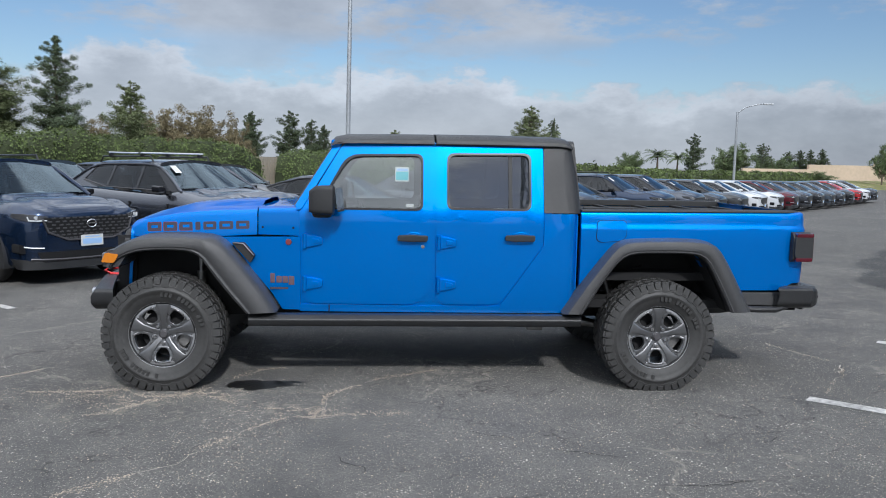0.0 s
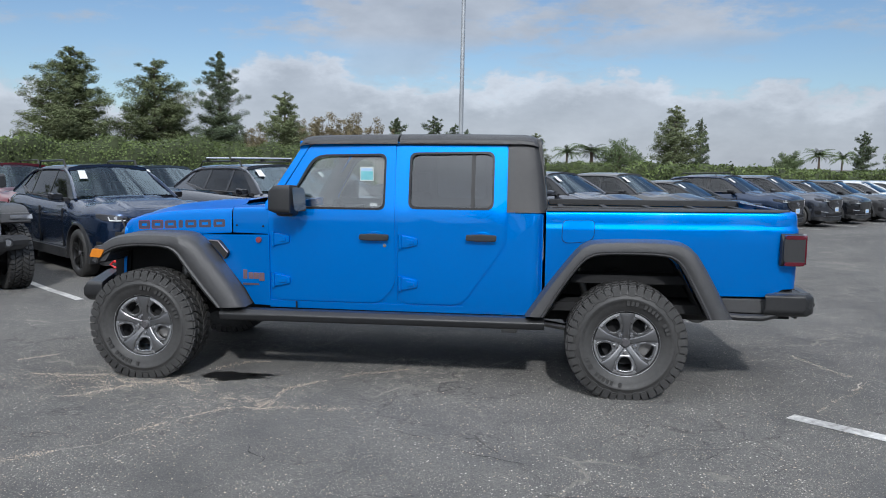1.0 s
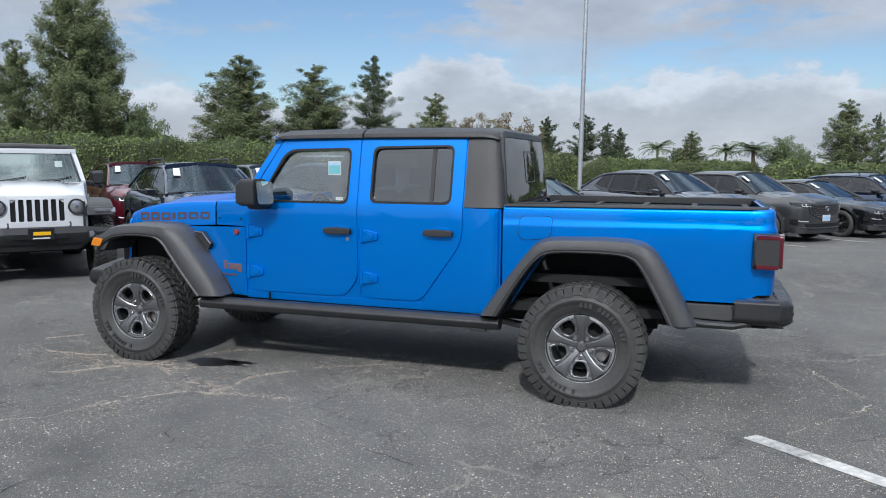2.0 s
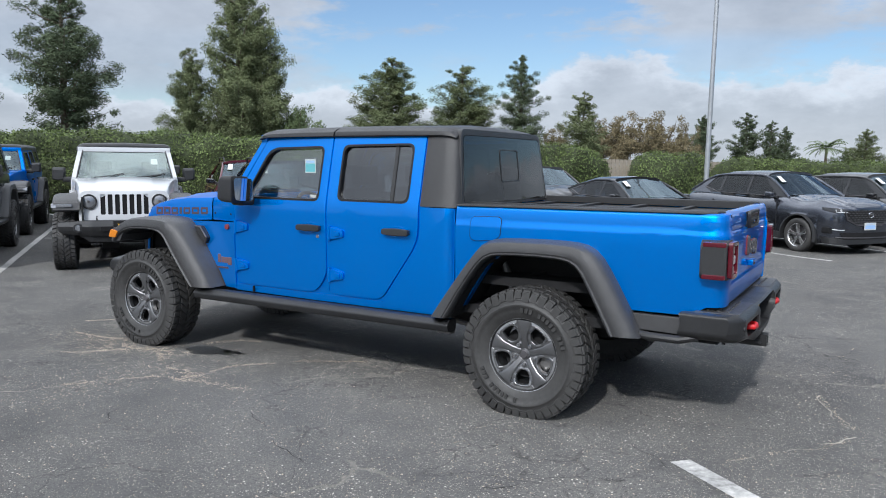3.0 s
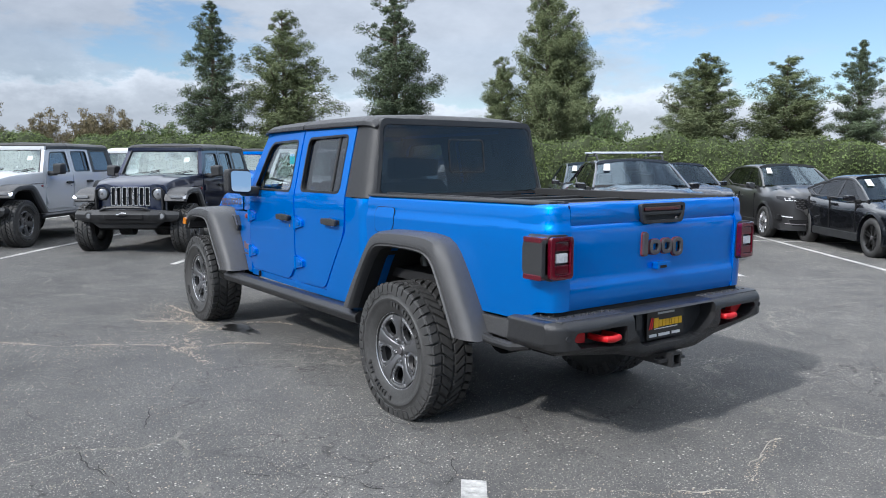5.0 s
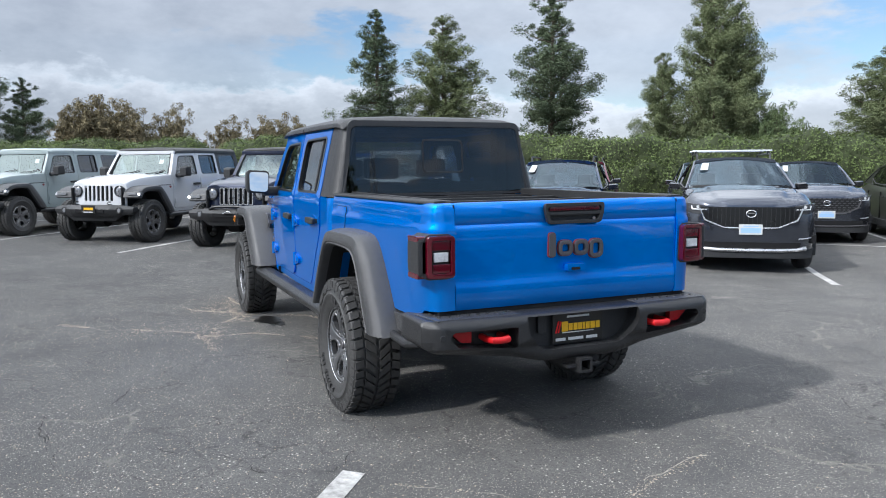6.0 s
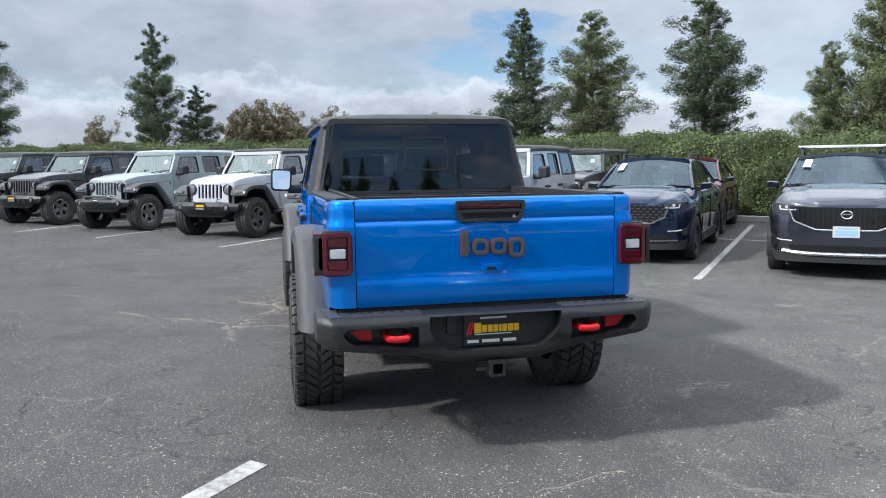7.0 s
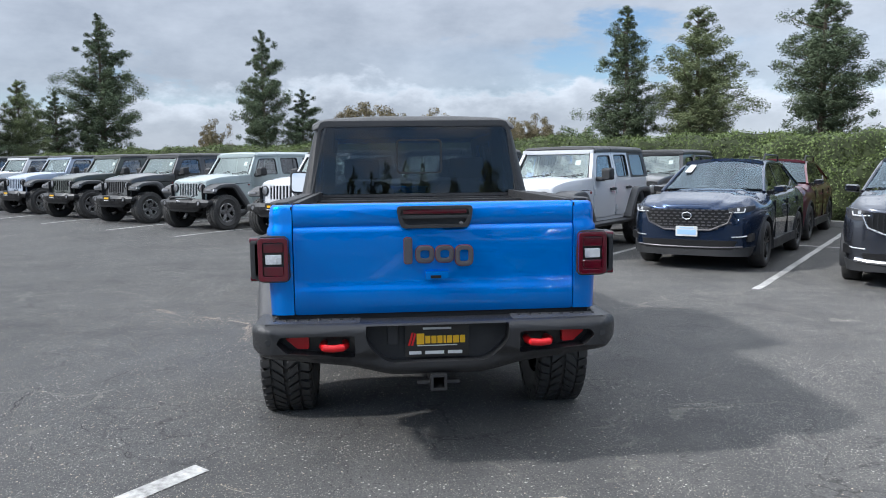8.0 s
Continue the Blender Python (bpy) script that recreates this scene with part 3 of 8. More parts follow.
def hood_rings(dz=0.0):
    """Bonnet sections from the grille back to the cowl: half width, side foot, top."""
    rings = []
    for x, w, zf, zt in ((-2.06, 0.575, 1.045, 1.135), (-2.03, 0.592, 1.045, 1.160), (-1.90, 0.612, 1.047, 1.200), (-1.70, 0.640, 1.05, 1.238), (-1.45, 0.672, 1.06, 1.262), (-1.14, 0.708, 1.08, 1.276)):
        r = [(x, -w - 0.004, zf), (x, -w, zt - 0.055), (x, -w + 0.016, zt - 0.018), (x, -w + 0.06, zt - 0.002), (x, -0.40, zt + 0.006), (x, -0.355, zt + 0.028 * min(1, (x + 2.06) * 4)),
             (x, 0, zt + 0.036 * min(1, (x + 2.06) * 4))]
        rings.append([(a, b, c + dz) for a, b, c in r] + [(a, -b, c + dz) for a, b, c in r[-2::-1]])
    return rings


def jeep_common(root, paint_m, top_m, full, glass_rear=None, wheel_turn=(0.3, 0.1), sticker=True, stance=(-1.7435, 0.80, 0.405)):
    """All that pickup and wagon share: bonnet, grille, front flares, doors, screen, mirrors, sill."""
    glass_rear = glass_rear or M_SMOKE
    # bonnet and engine sides
    part("bonnet", Geo().loft(hood_rings(), False, False).loft([hood_rings()[0]], True, True), paint_m, root, sharp=40)
    cowl = Geo().loft([[(-1.134, -0.706, 1.08), (-1.134, -0.704, 1.225), (-1.134, -0.69, 1.262), (-1.134, -0.64, 1.280), (-1.134, 0.64, 1.280), (-1.134, 0.69, 1.262), (-1.134, 0.704, 1.225), (-1.134, 0.706, 1.08)],
                       [(-0.835, -0.768, 1.08), (-0.835, -0.766, 1.235), (-0.835, -0.75, 1.275), (-0.835, -0.70, 1.292), (-0.835, 0.70, 1.292), (-0.835, 0.75, 1.275), (-0.835, 0.766, 1.235), (-0.835, 0.768, 1.08)]])
    part("cowl", cowl, paint_m, root, bevel=0.004)
    for s in (-1, 1):
        fen = panel([(-2.04, 1.0), (-1.52, 1.055), (-1.36, 1.02), (-1.25, 0.92), (-1.03, 0.66), (-0.96, 0.548), (-0.83, 0.548), (-0.83, 1.075), (-2.04, 1.04)], on_side, 0.03, cu=(-1.9, -1.5, -1.2, -1.0), cv=(0.7, 0.8, 0.95))
        part("front_wing", side(fen, s), paint_m, root, bevel=0.003)
        vent = Geo().prism(rnd([(-1.315, 1.025), (-1.225, 1.025), (-1.150, 0.935), (-1.185, 0.880)], 0.012), "y", -0.752, -0.718)
        part("wing_vent", side(vent, s), M_BLACKPL, root, "black wing vent", bevel=0.004)
        if full:
            bar = Geo().tube([(-1.30, -0.756, 1.022), (-1.232, -0.758, 1.018), (-1.158, -0.762, 0.935), (-1.186, -0.762, 0.888)], 0.006, 6)
            part("vent_trim", side(bar, s), M_BADGE, root, bevel=0)
        bad = Geo().cyl((-0.912, -0.758, 1.035), (-0.912, -0.781, 1.035), 0.023, 0.020, 20)
        part("round_badge", side(bad, s), M_BADGERED, root, "small round red badge", bevel=0.003)
        if full:
            for bx in (-0.88, -1.10):
                part("bolt", side(Geo().cyl((bx, -0.70, 1.135), (bx, -0.715 - 0.05 * (bx + 1.1) * 4.2, 1.135), 0.008, n=8), s), M_GAP, root)
    # grille with seven slots, round lamps
    gr = rnd([(-0.60, 0.66), (0.60, 0.66), (0.60, 1.10), (0.40, 1.135), (-0.40, 1.135), (-0.60, 1.10)], 0.05)
    slots = [rnd([(y - 0.031, 0.80), (y + 0.031, 0.80), (y + 0.031, 1.085), (y - 0.031, 1.085)], 0.015, 3) for y in (-0.285, -0.19, -0.095, 0, 0.095, 0.19, 0.285)]
    lam = [[(sy * 0.465 + 0.098 * math.cos(a * 0.3927), 0.985 + 0.098 * math.sin(a * 0.3927)) for a in range(16)] for sy in (-1, 1)]

    def on_nose(y, z, d):
        return (-2.115 + 0.10 * y * y + (z - 0.66) * 0.06 + d, y, z)
    part("grille", panel(gr, on_nose, 0.022, slots + lam, cu=(-0.5, -0.37, 0.37, 0.5)), paint_m, root, bevel=0.004)
    part("grille_insert", panel(shrink(gr, 0.012), lambda y, z, d: on_nose(y, z, d + 0.021), 0.03, cu=(-0.5, -0.37, 0, 0.37, 0.5)), M_GAP, root)
    for sy in (-1, 1):
        y = sy * 0.465
        hl = part("headlight", Geo().lathe([(0.0, -0.022), (0.05, -0.018), (0.082, -0.004), (0.096, 0.02), (0.098, 0.05)], (0, 0, 0), 24), M_HEADLAMP, root, "round clear headlight", at=Matrix.Translation((-2.096, y, 0.985)) @ Matrix.Rotation(-math.pi / 2, 4, "Z"))
        part("lamp_ring", Geo().lathe([(0.088, -0.012), (0.097, -0.022), (0.106, -0.012), (0.106, 0.02)], (0, 0, 0), 24), M_BLACKPL, hl)
        part("lamp_core", Geo().lathe([(0.0, -0.030), (0.016, -0.027), (0.022, -0.015)], (0, 0, 0), 16), M_BADGE, hl)
    # front flares, liners, marker lamps, wheels
    fo, fi = smooth_line(FL_F_OUT, 30), smooth_line(FL_F_IN, 30)
    for s in (-1, 1):
        g = flare(fo, fi, 0, 0.935, 0.60)
        part("front_flare", side(g, s), M_FLARE, root, "wide textured dark grey wheel-arch flare", sharp=48)
        nose = Geo().prism(rnd([(-2.15, 0.865), (-2.04, 0.865), (-1.96, 0.99), (-2.12, 0.98)], 0.015), "y", -0.915, -0.58)
        part("flare_nose", side(nose, s), M_FLARE, root, bevel=0.012)
        am = Geo().prism(rnd([(-2.15, 0.90), (-2.062, 0.895), (-2.03, 0.955), (-2.12, 0.965)], 0.014), "y", -0.942, -0.78)
        part("marker_lamp", side(am, s), M_AMBER if full else M_HEADLAMP, root, "amber side marker lamp" if full else "clear side marker lamp", bevel=0.006)
        run = Geo().box((-2.152, -0.78, 0.935), (0.02, 0.20, 0.045))
        part("running_lamp", side(run, s), M_HEADLAMP, root, bevel=0.006)
        ln_ = Geo().loft([[(x, y, z) for x, z in smooth_line([(p[0] + 0.03 * (1 if p[0] < -1.7 else -0.2), p[1] + 0.005) for p in FL_F_IN], 16)] for y in (-0.88, -0.52)], False, False)
        ln_.box((-1.66, -0.55, 0.80), (1.0, 0.02, 0.50))
        part("wheel_liner", side(ln_, s), M_UNDER, root)
    for s in (-1, 1):
        wheel(root, (stance[0], s * stance[1], stance[2]), s, wheel_turn[0], full)
    # bumper, hooks, fog lamps
    bp = rnd([(-0.86, 0.60), (-0.80, 0.55), (-0.42, 0.52), (0.42, 0.52), (0.80, 0.55), (0.86, 0.60), (0.86, 0.70), (0.45, 0.735), (-0.45, 0.735), (-0.86, 0.70)], 0.03)

    def on_bump(y, z, d):
        slope = 0.55 * max(0, 0.60 - z) + 0.75 * max(0, z - 0.655)
        return (-2.375 + 0.16 * max(0, abs(y) - 0.42) * 1.2 + 0.05 * y * y + slope * (1 - d / 0.15) + d, y, z)
    part("front_bumper", panel(bp, on_bump, 0.15, cu=(-0.7, -0.55, -0.42, -0.2, 0, 0.2, 0.42, 0.55, 0.7), cv=(0.60, 0.655)), M_STEELBLK, root, "black steel front bumper", bevel=0.012)
    part("bumper_brace", Geo().box((-2.12, 0, 0.66), (0.26, 1.1, 0.10)), M_UNDER, root)
    part("lower_grille", Geo().box((-2.372, 0, 0.625), (0.03, 0.62, 0.06)), M_GAP, root)
    if not full:
        part("bumper_chin", panel([(-0.46, 0.43), (0.46, 0.43), (0.60, 0.535), (-0.60, 0.535)], lambda y, z, d: on_bump(y, z, d + 0.03), 0.10, cu=(-0.42, 0, 0.42)), M_BLACKPL, root, bevel=0.01)
        for s in (-1, 1):
            part("lamp_bezel", Geo().lathe([(0.040, -0.004), (0.046, -0.012), (0.064, -0.008), (0.068, 0.01)], (0, 0, 0), 20), M_BLACKPL, root, at=Matrix.Translation((-2.322, s * 0.60, 0.635)) @ Matrix.Rotation(-math.pi / 2, 4, "Z"))
    for s in (-1, 1):
        hk = Geo().tube([(-2.20, s * 0.36, 0.735), (-2.29, s * 0.36, 0.74), (-2.325, s * 0.36, 0.765), (-2.29, s * 0.36, 0.79), (-2.22, s * 0.36, 0.785)], 0.011, 8)
        part("tow_hook", hk, M_REDPAINT if full else M_STEELBLK, root, "red tow hook" if full else "")
        part("fog_lamp", Geo().cyl((-2.26, s * 0.60, 0.635), (-2.328, s * 0.60, 0.635), 0.040, n=16), M_HEADLAMP, root, bevel=0.006)
    # doors
    for s in (-1, 1):
        for nm, out, win, gl in (("front_door", DOOR_F, WIN_F, M_GLASS), ("rear_door", DOOR_R, WIN_R, glass_rear)):
            g = panel(out, lambda x, z, d: on_side(x, z, d - 0.004), 0.045, [win], cu=(-0.6, -0.4, -0.2, 0.0, 0.3, 0.5, 0.7), cv=ZC)
            dr = part(nm, side(g, s), paint_m, root, bevel=0.006)
            seal = panel(shrink(win, -0.004), lambda x, z, d: on_side(x, z, d - 0.006), 0.03, [shrink(win, 0.011)], cu=(-0.4, 0.3, 0.6), cv=ZC)
            part("window_seal", side(seal, s), M_SEAL, dr, bevel=0.003)
            pn = panel(shrink(win, 0.012), lambda x, z, d: on_side(x, z, d + 0.016), 0.004, cu=(-0.4, 0.3, 0.6), cv=ZC)
            pane = part("window_pane", side(pn, s), gl, dr)
            pane.visible_shadow = False
            if nm == "rear_door":
                part("window_divider", side(panel([(0.655, 1.285), (0.682, 1.285), (0.682, 1.69), (0.655, 1.69)], lambda x, z, d: on_side(x, z, d + 0.010), 0.02, cv=ZC), s), M_BLACKPL, dr)
            # hinges
            hx = -0.80 if nm == "front_door" else 0.150
            for hz in (1.045, 0.742):
                w = body_w(hx + 0.05, hz)
                hg = Geo().prism(rnd([(hx, hz - 0.045), (hx + 0.045, hz - 0.040), (hx + 0.13, hz - 0.022), (hx + 0.13, hz + 0.026), (hx + 0.045, hz + 0.046), (hx, hz + 0.046)], 0.010), "y", -w - 0.022, -w + 0.004)
                h = part("hinge", side(hg, s), paint_m, dr, "", bevel=0.008)
                part("hinge_pin", side(Geo().cyl((hx + 0.004, -w - 0.018, hz - 0.052), (hx + 0.004, -w - 0.018, hz + 0.054), 0.014, n=12), s), paint_m, dr, bevel=0.002)
                if full:
                    part("hinge_cover", side(Geo().prism(rnd([(hx + 0.055, hz - 0.018), (hx + 0.105, hz - 0.012), (hx + 0.105, hz + 0.014), (hx + 0.055, hz + 0.022)], 0.006), "y", -w - 0.030, -w - 0.015), s), paint_m, dr, bevel=0.004)
            # handle
            cx = -0.035 if nm == "front_door" else 0.735
            cz, w = 1.078 if nm == "front_door" else 1.087, body_w(cx, 1.08)
            cup = Geo().lathe([(0.0, 0.004), (0.055, 0.004), (0.065, -0.0045), (0.071, -0.0035), (0.073, 0.01)], (0, 0, 0), 28)
            cup = Geo().add([(cx + 0.01 + x * 0.92, -w - 0.002 + y, cz + z * 0.58) for x, y, z in cup.v], cup.f)
            part("handle_cup", side(cup, s), paint_m, dr)
            hd = Geo().prism(rnd([(cx - 0.108, cz - 0.020), (cx - 0.02, cz - 0.026), (cx + 0.106, cz - 0.024), (cx + 0.110, cz + 0.020), (cx, cz + 0.026), (cx - 0.106, cz + 0.020)], 0.014), "y", -w - 0.046, -w - 0.018)
            hb = part("handle", side(hd, s), M_BLACKPL, dr, "black door handle", bevel=0.011)
            for dx in (-0.085, 0.088):
                part("handle_foot", side(Geo().box((cx + dx, -w - 0.012, cz), (0.03, 0.03, 0.03)), s), M_BLACKPL, dr)
            if nm == "front_door" and s < 0:
                part("lock", Geo().cyl((cx + 0.075, -w, cz - 0.062), (cx + 0.075, -w - 0.010, cz - 0.062), 0.013, n=14), M_CHROME, dr, "small chrome lock", bevel=0.002)
    # body behind the doors (seen as shut lines), sill and rear quarter are built by the caller
    for s in (-1, 1):
        jamb = panel([(-0.845, 0.545), (0.97, 0.545), (0.97, 1.75), (-0.51, 1.735), (-0.845, 1.24)], lambda x, z, d: on_side(x, z, d + 0.011), 0.02, [shrink(WIN_F, -0.03), shrink(WIN_R, -0.03)], cu=(-0.4, 0.1), cv=ZC)
        part("door_jamb", side(jamb, s), paint_m, root)
        trim = panel([(-0.845, 0.60), (0.97, 0.60), (0.97, 1.72), (-0.50, 1.715), (-0.86, 1.24)], lambda x, z, d: on_side(x, z, d + 0.062), 0.012, [shrink(WIN_F, 0.004), shrink(WIN_R, 0.004)], cu=(-0.4, 0.1), cv=ZC)
        part("inner_trim", side(trim, s), M_SEAT, root, "dark grey inner trim")
        pil = panel([(0.1125, 0.62), (0.1315, 0.62), (0.1265, 1.756), (0.1075, 1.756)], lambda x, z, d: on_side(x, z, d + 0.004), 0.03, cv=ZC)
        part("centre_pillar", side(pil, s), paint_m, root)
        fr = panel([(-0.86, 1.262), (-0.822, 1.272), (-0.534, 1.746), (-0.585, 1.750), (-0.865, 1.30)], lambda x, z, d: on_side(x, z, d - 0.002), 0.06, cv=ZC)
        part("screen_pillar", side(fr, s), paint_m, root, bevel=0.008)
        pc = panel([(-0.875, 1.245), (-0.80, 1.272), (-0.535, 1.716), (-0.61, 1.730), (-0.88, 1.30)], lambda x, z, d: on_side(x, z, d + 0.060), 0.012, cv=ZC)
        part("pillar_trim", side(pc, s), M_SEAT, root)
    hdr = Geo().box((-0.590, 0, 1.728), (0.06, 1.36, 0.072))
    part("screen_header", hdr, paint_m, root, bevel=0.012)
    wsx = [(-0.842, -0.70, 1.285), (-0.842, 0.70, 1.285), (-0.60, 0.635, 1.70), (-0.60, -0.635, 1.70)]
    ws = part("windscreen", Geo().add(wsx, [(0, 1, 2, 3)]), M_WSCREEN, root, "clear raked flat windscreen")
    ws.visible_shadow = False
    if sticker:
        part("screen_sticker", Geo().add([(-0.702, -0.48, 1.50), (-0.702, -0.38, 1.50), (-0.655, -0.38, 1.585), (-0.655, -0.48, 1.585)], [(0, 1, 2, 3)]), M_WHITE, root, "white paper sticker")
    for s in (-1, 1):
        part("wiper", Geo().tube([(-0.875, s * 0.30 + 0.15, 1.30), (-0.85, s * 0.30 - 0.05, 1.315), (-0.82, s * 0.30 - 0.28, 1.36)], 0.008, 6), M_BLACKPL, root)
    # mirrors
    for s in (-1, 1):
        mh = Geo()
        rings = []
        for x, k, dz in ((-0.745, 0.72, -0.01), (-0.70, 0.96, 0), (-0.63, 1.0, 0), (-0.585, 1.0, 0), (-0.580, 0.93, 0)):
            rings.append([(x, -0.955 + y * k, 1.345 + z * k + dz) for y, z in rnd([(-0.098, -0.095), (0.082, -0.105), (0.098, 0.095), (-0.092, 0.105)], 0.035)])
        mh.loft(rings)
        mir = part("mirror", side(mh, s), M_BLACKPL, root, "black door mirror", sharp=40)
        part("mirror_arm", side(Geo().prism(rnd([(-0.735, 1.22), (-0.60, 1.22), (-0.61, 1.30), (-0.735, 1.30)], 0.03), "y", -0.90, -0.765), s), M_BLACKPL, mir, bevel=0.012)
        mg = Geo().add([(-0.540 - 0.12 * z + 0.26 * y, -0.955 + y, 1.345 + z) for y, z in rnd([(-0.080, -0.078), (0.066, -0.086), (0.080, 0.080), (-0.076, 0.088)], 0.03)], [tuple(range(20))])
        part("mirror_glass", side(mg, s), M_MIRROR, mir, "mirror glass")
    # sill tube
    for s in (-1, 1):
        sl = rnd([(-0.885, 0.452), (-0.80, 0.440), (-0.77, 0.47), (-0.77, 0.53), (-0.86, 0.535), (-0.90, 0.50)], 0.015)
        part("rock_rail", side(Geo().prism(sl, "x", -1.18, 1.19), s), M_STEELBLK, root, "black steel rock rail under the doors", bevel=0.006)
    # cabin
    fl = Geo().box((0.15, 0, 0.60), (1.95, 1.40, 0.08)).box((-0.62, 0, 1.06), (0.36, 1.36, 0.34)).box((1.02, 0, 0.88), (0.10, 1.40, 0.60))
    part("cabin_floor", fl, M_UNDER, root)
    for x0 in (-0.12, 0.72):
        for y in (-0.37, 0.37):
            st = Geo().loft([[(x0 + a, y - hw, z), (x0 + b, y - hw, z), (x0 + b, y + hw, z), (x0 + a, y + hw, z)] for a, b, hw, z in ((0.10, 0.27, 0.25, 0.78), (0.12, 0.29, 0.25, 1.0), (0.16, 0.31, 0.23, 1.30), (0.20, 0.30, 0.17, 1.36))])
            st.box((x0 - 0.06, y, 0.80), (0.50, 0.50, 0.16))
            se = part("seat", st, M_SEAT, root, bevel=0.03)
            part("headrest", Geo().box((x0 + 0.27, y, 1.46), (0.09, 0.25, 0.15)), M_SEAT, se, bevel=0.03)
    sw = part("steering_wheel", Geo().lathe([(0.175, -0.012), (0.19, -0.018), (0.202, 0), (0.19, 0.018), (0.175, 0.012)], (0, 0, 0), 24), M_BLACKPL, root, at=Matrix.Translation((-0.36, -0.37, 1.14)) @ Matrix.Rotation(-math.pi / 2, 4, "Z") @ Matrix.Rotation(0.4, 4, "X"))
    part("wheel_spokes", Geo().box((0, 0, 0), (0.36, 0.03, 0.06)).box((0, 0, -0.09), (0.05, 0.03, 0.18)), M_BLACKPL, sw, bevel=0.008)
    # running gear
    ug = Geo()
    for y in (-0.42, 0.42):
        ug.box((0.1, y, 0.52), (4.2, 0.09, 0.14))
    ug.box((0, 0, 0.47), (0.9, 0.5, 0.16)).box((-1.5, 0, 0.75), (0.9, 0.8, 0.5))
    part("frame", ug, M_UNDER, root, bevel=0.01)
    part("front_axle", Geo().cyl((-1.7435, -0.66, 0.405), (-1.7435, 0.66, 0.405), 0.042, n=12).cyl((-1.7435, 0.1, 0.405), (-1.7435, 0.32, 0.405), 0.13, n=14), M_UNDER, root)
    for s in (-1, 1):
        part("front_damper", side(Geo().cyl((-1.62, -0.55, 0.45), (-1.56, -0.50, 0.98), 0.028, n=10), s), M_STEEL, root)


STUD = to_mesh("step_stud", Geo().cyl((0, 0, -0.004), (0, 0, 0.004), 0.010, 0.007, 8), M_STEELBLK)


def pickup(m):
    root = thing("pickup_truck", "blue four-door off-road pickup with black hardtop and flares, parked on asphalt", "pickup truck", m)
    P = M_BLUE
    jeep_common(root, P, M_TOP, True, wheel_turn=(0.66, 0.0), sticker=False, stance=(-1.757, 0.80, 0.395))
    # roof in two parts with a seam between
    def roof_ring(x, k, z):
        w = 0.705 * k
        r = [(x, -w - 0.022, 1.743 + z * 0.5), (x, -w - 0.014, 1.772 + z), (x, -w + 0.03, 1.797 + z), (x, -w + 0.10, 1.812 + z), (x, -0.3, 1.826 + z), (x, 0.3, 1.826 + z), (x, w - 0.10, 1.812 + z), (x, w - 0.03, 1.797 + z), (x, w + 0.014, 1.772 + z), (x, w + 0.022, 1.743 + z * 0.5)]
        return r
    part("front_roof_panel", Geo().loft([roof_ring(-0.615, 0.975, -0.045), roof_ring(-0.59, 0.98, -0.022), roof_ring(-0.52, 0.985, -0.008), roof_ring(-0.2, 0.99, 0.0), roof_ring(0.118, 0.99, 0.002)]), M_TOP, root, "matt black removable roof panels", bevel=0.008)
    part("rear_roof", Geo().loft([roof_ring(0.130, 0.99, 0.004), roof_ring(0.6, 0.99, 0.006), roof_ring(1.02, 0.985, 0.002), roof_ring(1.09, 0.975, -0.010), roof_ring(1.13, 0.955, -0.036)]), M_TOP, root, bevel=0.008)
    for s in (-1, 1):
        part("roof_gutter", Geo().box((0.18, s * 0.708, 1.744), (1.5, 0.010, 0.008)), M_GAP, root)
        part("front_damper", side(Geo().cyl((-1.56, -0.60, 0.60), (-1.56, -0.60, 0.80), 0.032, n=12).cyl((-1.56, -0.60, 0.80), (-1.56, -0.60, 0.97), 0.016, n=10).cyl((-1.56, -0.60, 0.955), (-1.56, -0.60, 0.985), 0.042, n=12), s), M_STEEL, root, "grey steel damper")
    part("floor_pan", Geo().box((0.75, 0, 0.60), (3.9, 1.46, 0.06)), M_UNDER, root)
    # rear of the hardtop
    for s in (-1, 1):
        qt = Geo().loft([[(0.912, -(body_w(1, z) + 0.002), z), (1.05, -(body_w(1, z) + 0.000), z), (1.085 + (1.78 - z) * 0.10, -(body_w(1, z) - 0.008), z), (1.115 + (1.78 - z) * 0.11, -(body_w(1, z) - 0.025), z), (1.135 + (1.78 - z) * 0.11, -(body_w(1, z) - 0.048), z), (1.145 + (1.78 - z) * 0.11, -(body_w(1, z) - 0.080), z), (1.10 + (1.78 - z) * 0.11, -(body_w(1, z) - 0.10), z), (0.912, -(body_w(1, z) - 0.06), z)] for z in (1.268, 1.34, 1.45, 1.60, 1.745)])
        part("hardtop_quarter", side(qt, s), M_TOP, root, sharp=60)
    rw = rnd([(-0.73, 1.268), (0.73, 1.268), (0.655, 1.79), (-0.655, 1.79)], [0.01, 0.01, 0.05, 0.05])
    rg = rnd([(-0.700, 1.285), (0.700, 1.285), (0.640, 1.750), (-0.640, 1.750)], 0.045)
    on_back = lambda y, z, d: (1.145 + (1.78 - z) * 0.11 + 0.012 - 0.03 * y * y - d, y, z)
    part("hardtop_back", panel(rw, on_back, 0.05, [rg], cu=(-0.4, 0, 0.4)), M_TOP, root, bevel=0.008)
    rp = part("rear_window", panel(shrink(rg, 0.004), lambda y, z, d: on_back(y, z, d - 0.001), 0.005, cu=(-0.4, 0, 0.4)), M_PRIVACY, root, "smoked rear window with a sliding pane")
    rp.visible_shadow = False
    sl = rnd([(-0.130, 1.425), (0.185, 1.425), (0.185, 1.662), (-0.130, 1.662)], 0.03)
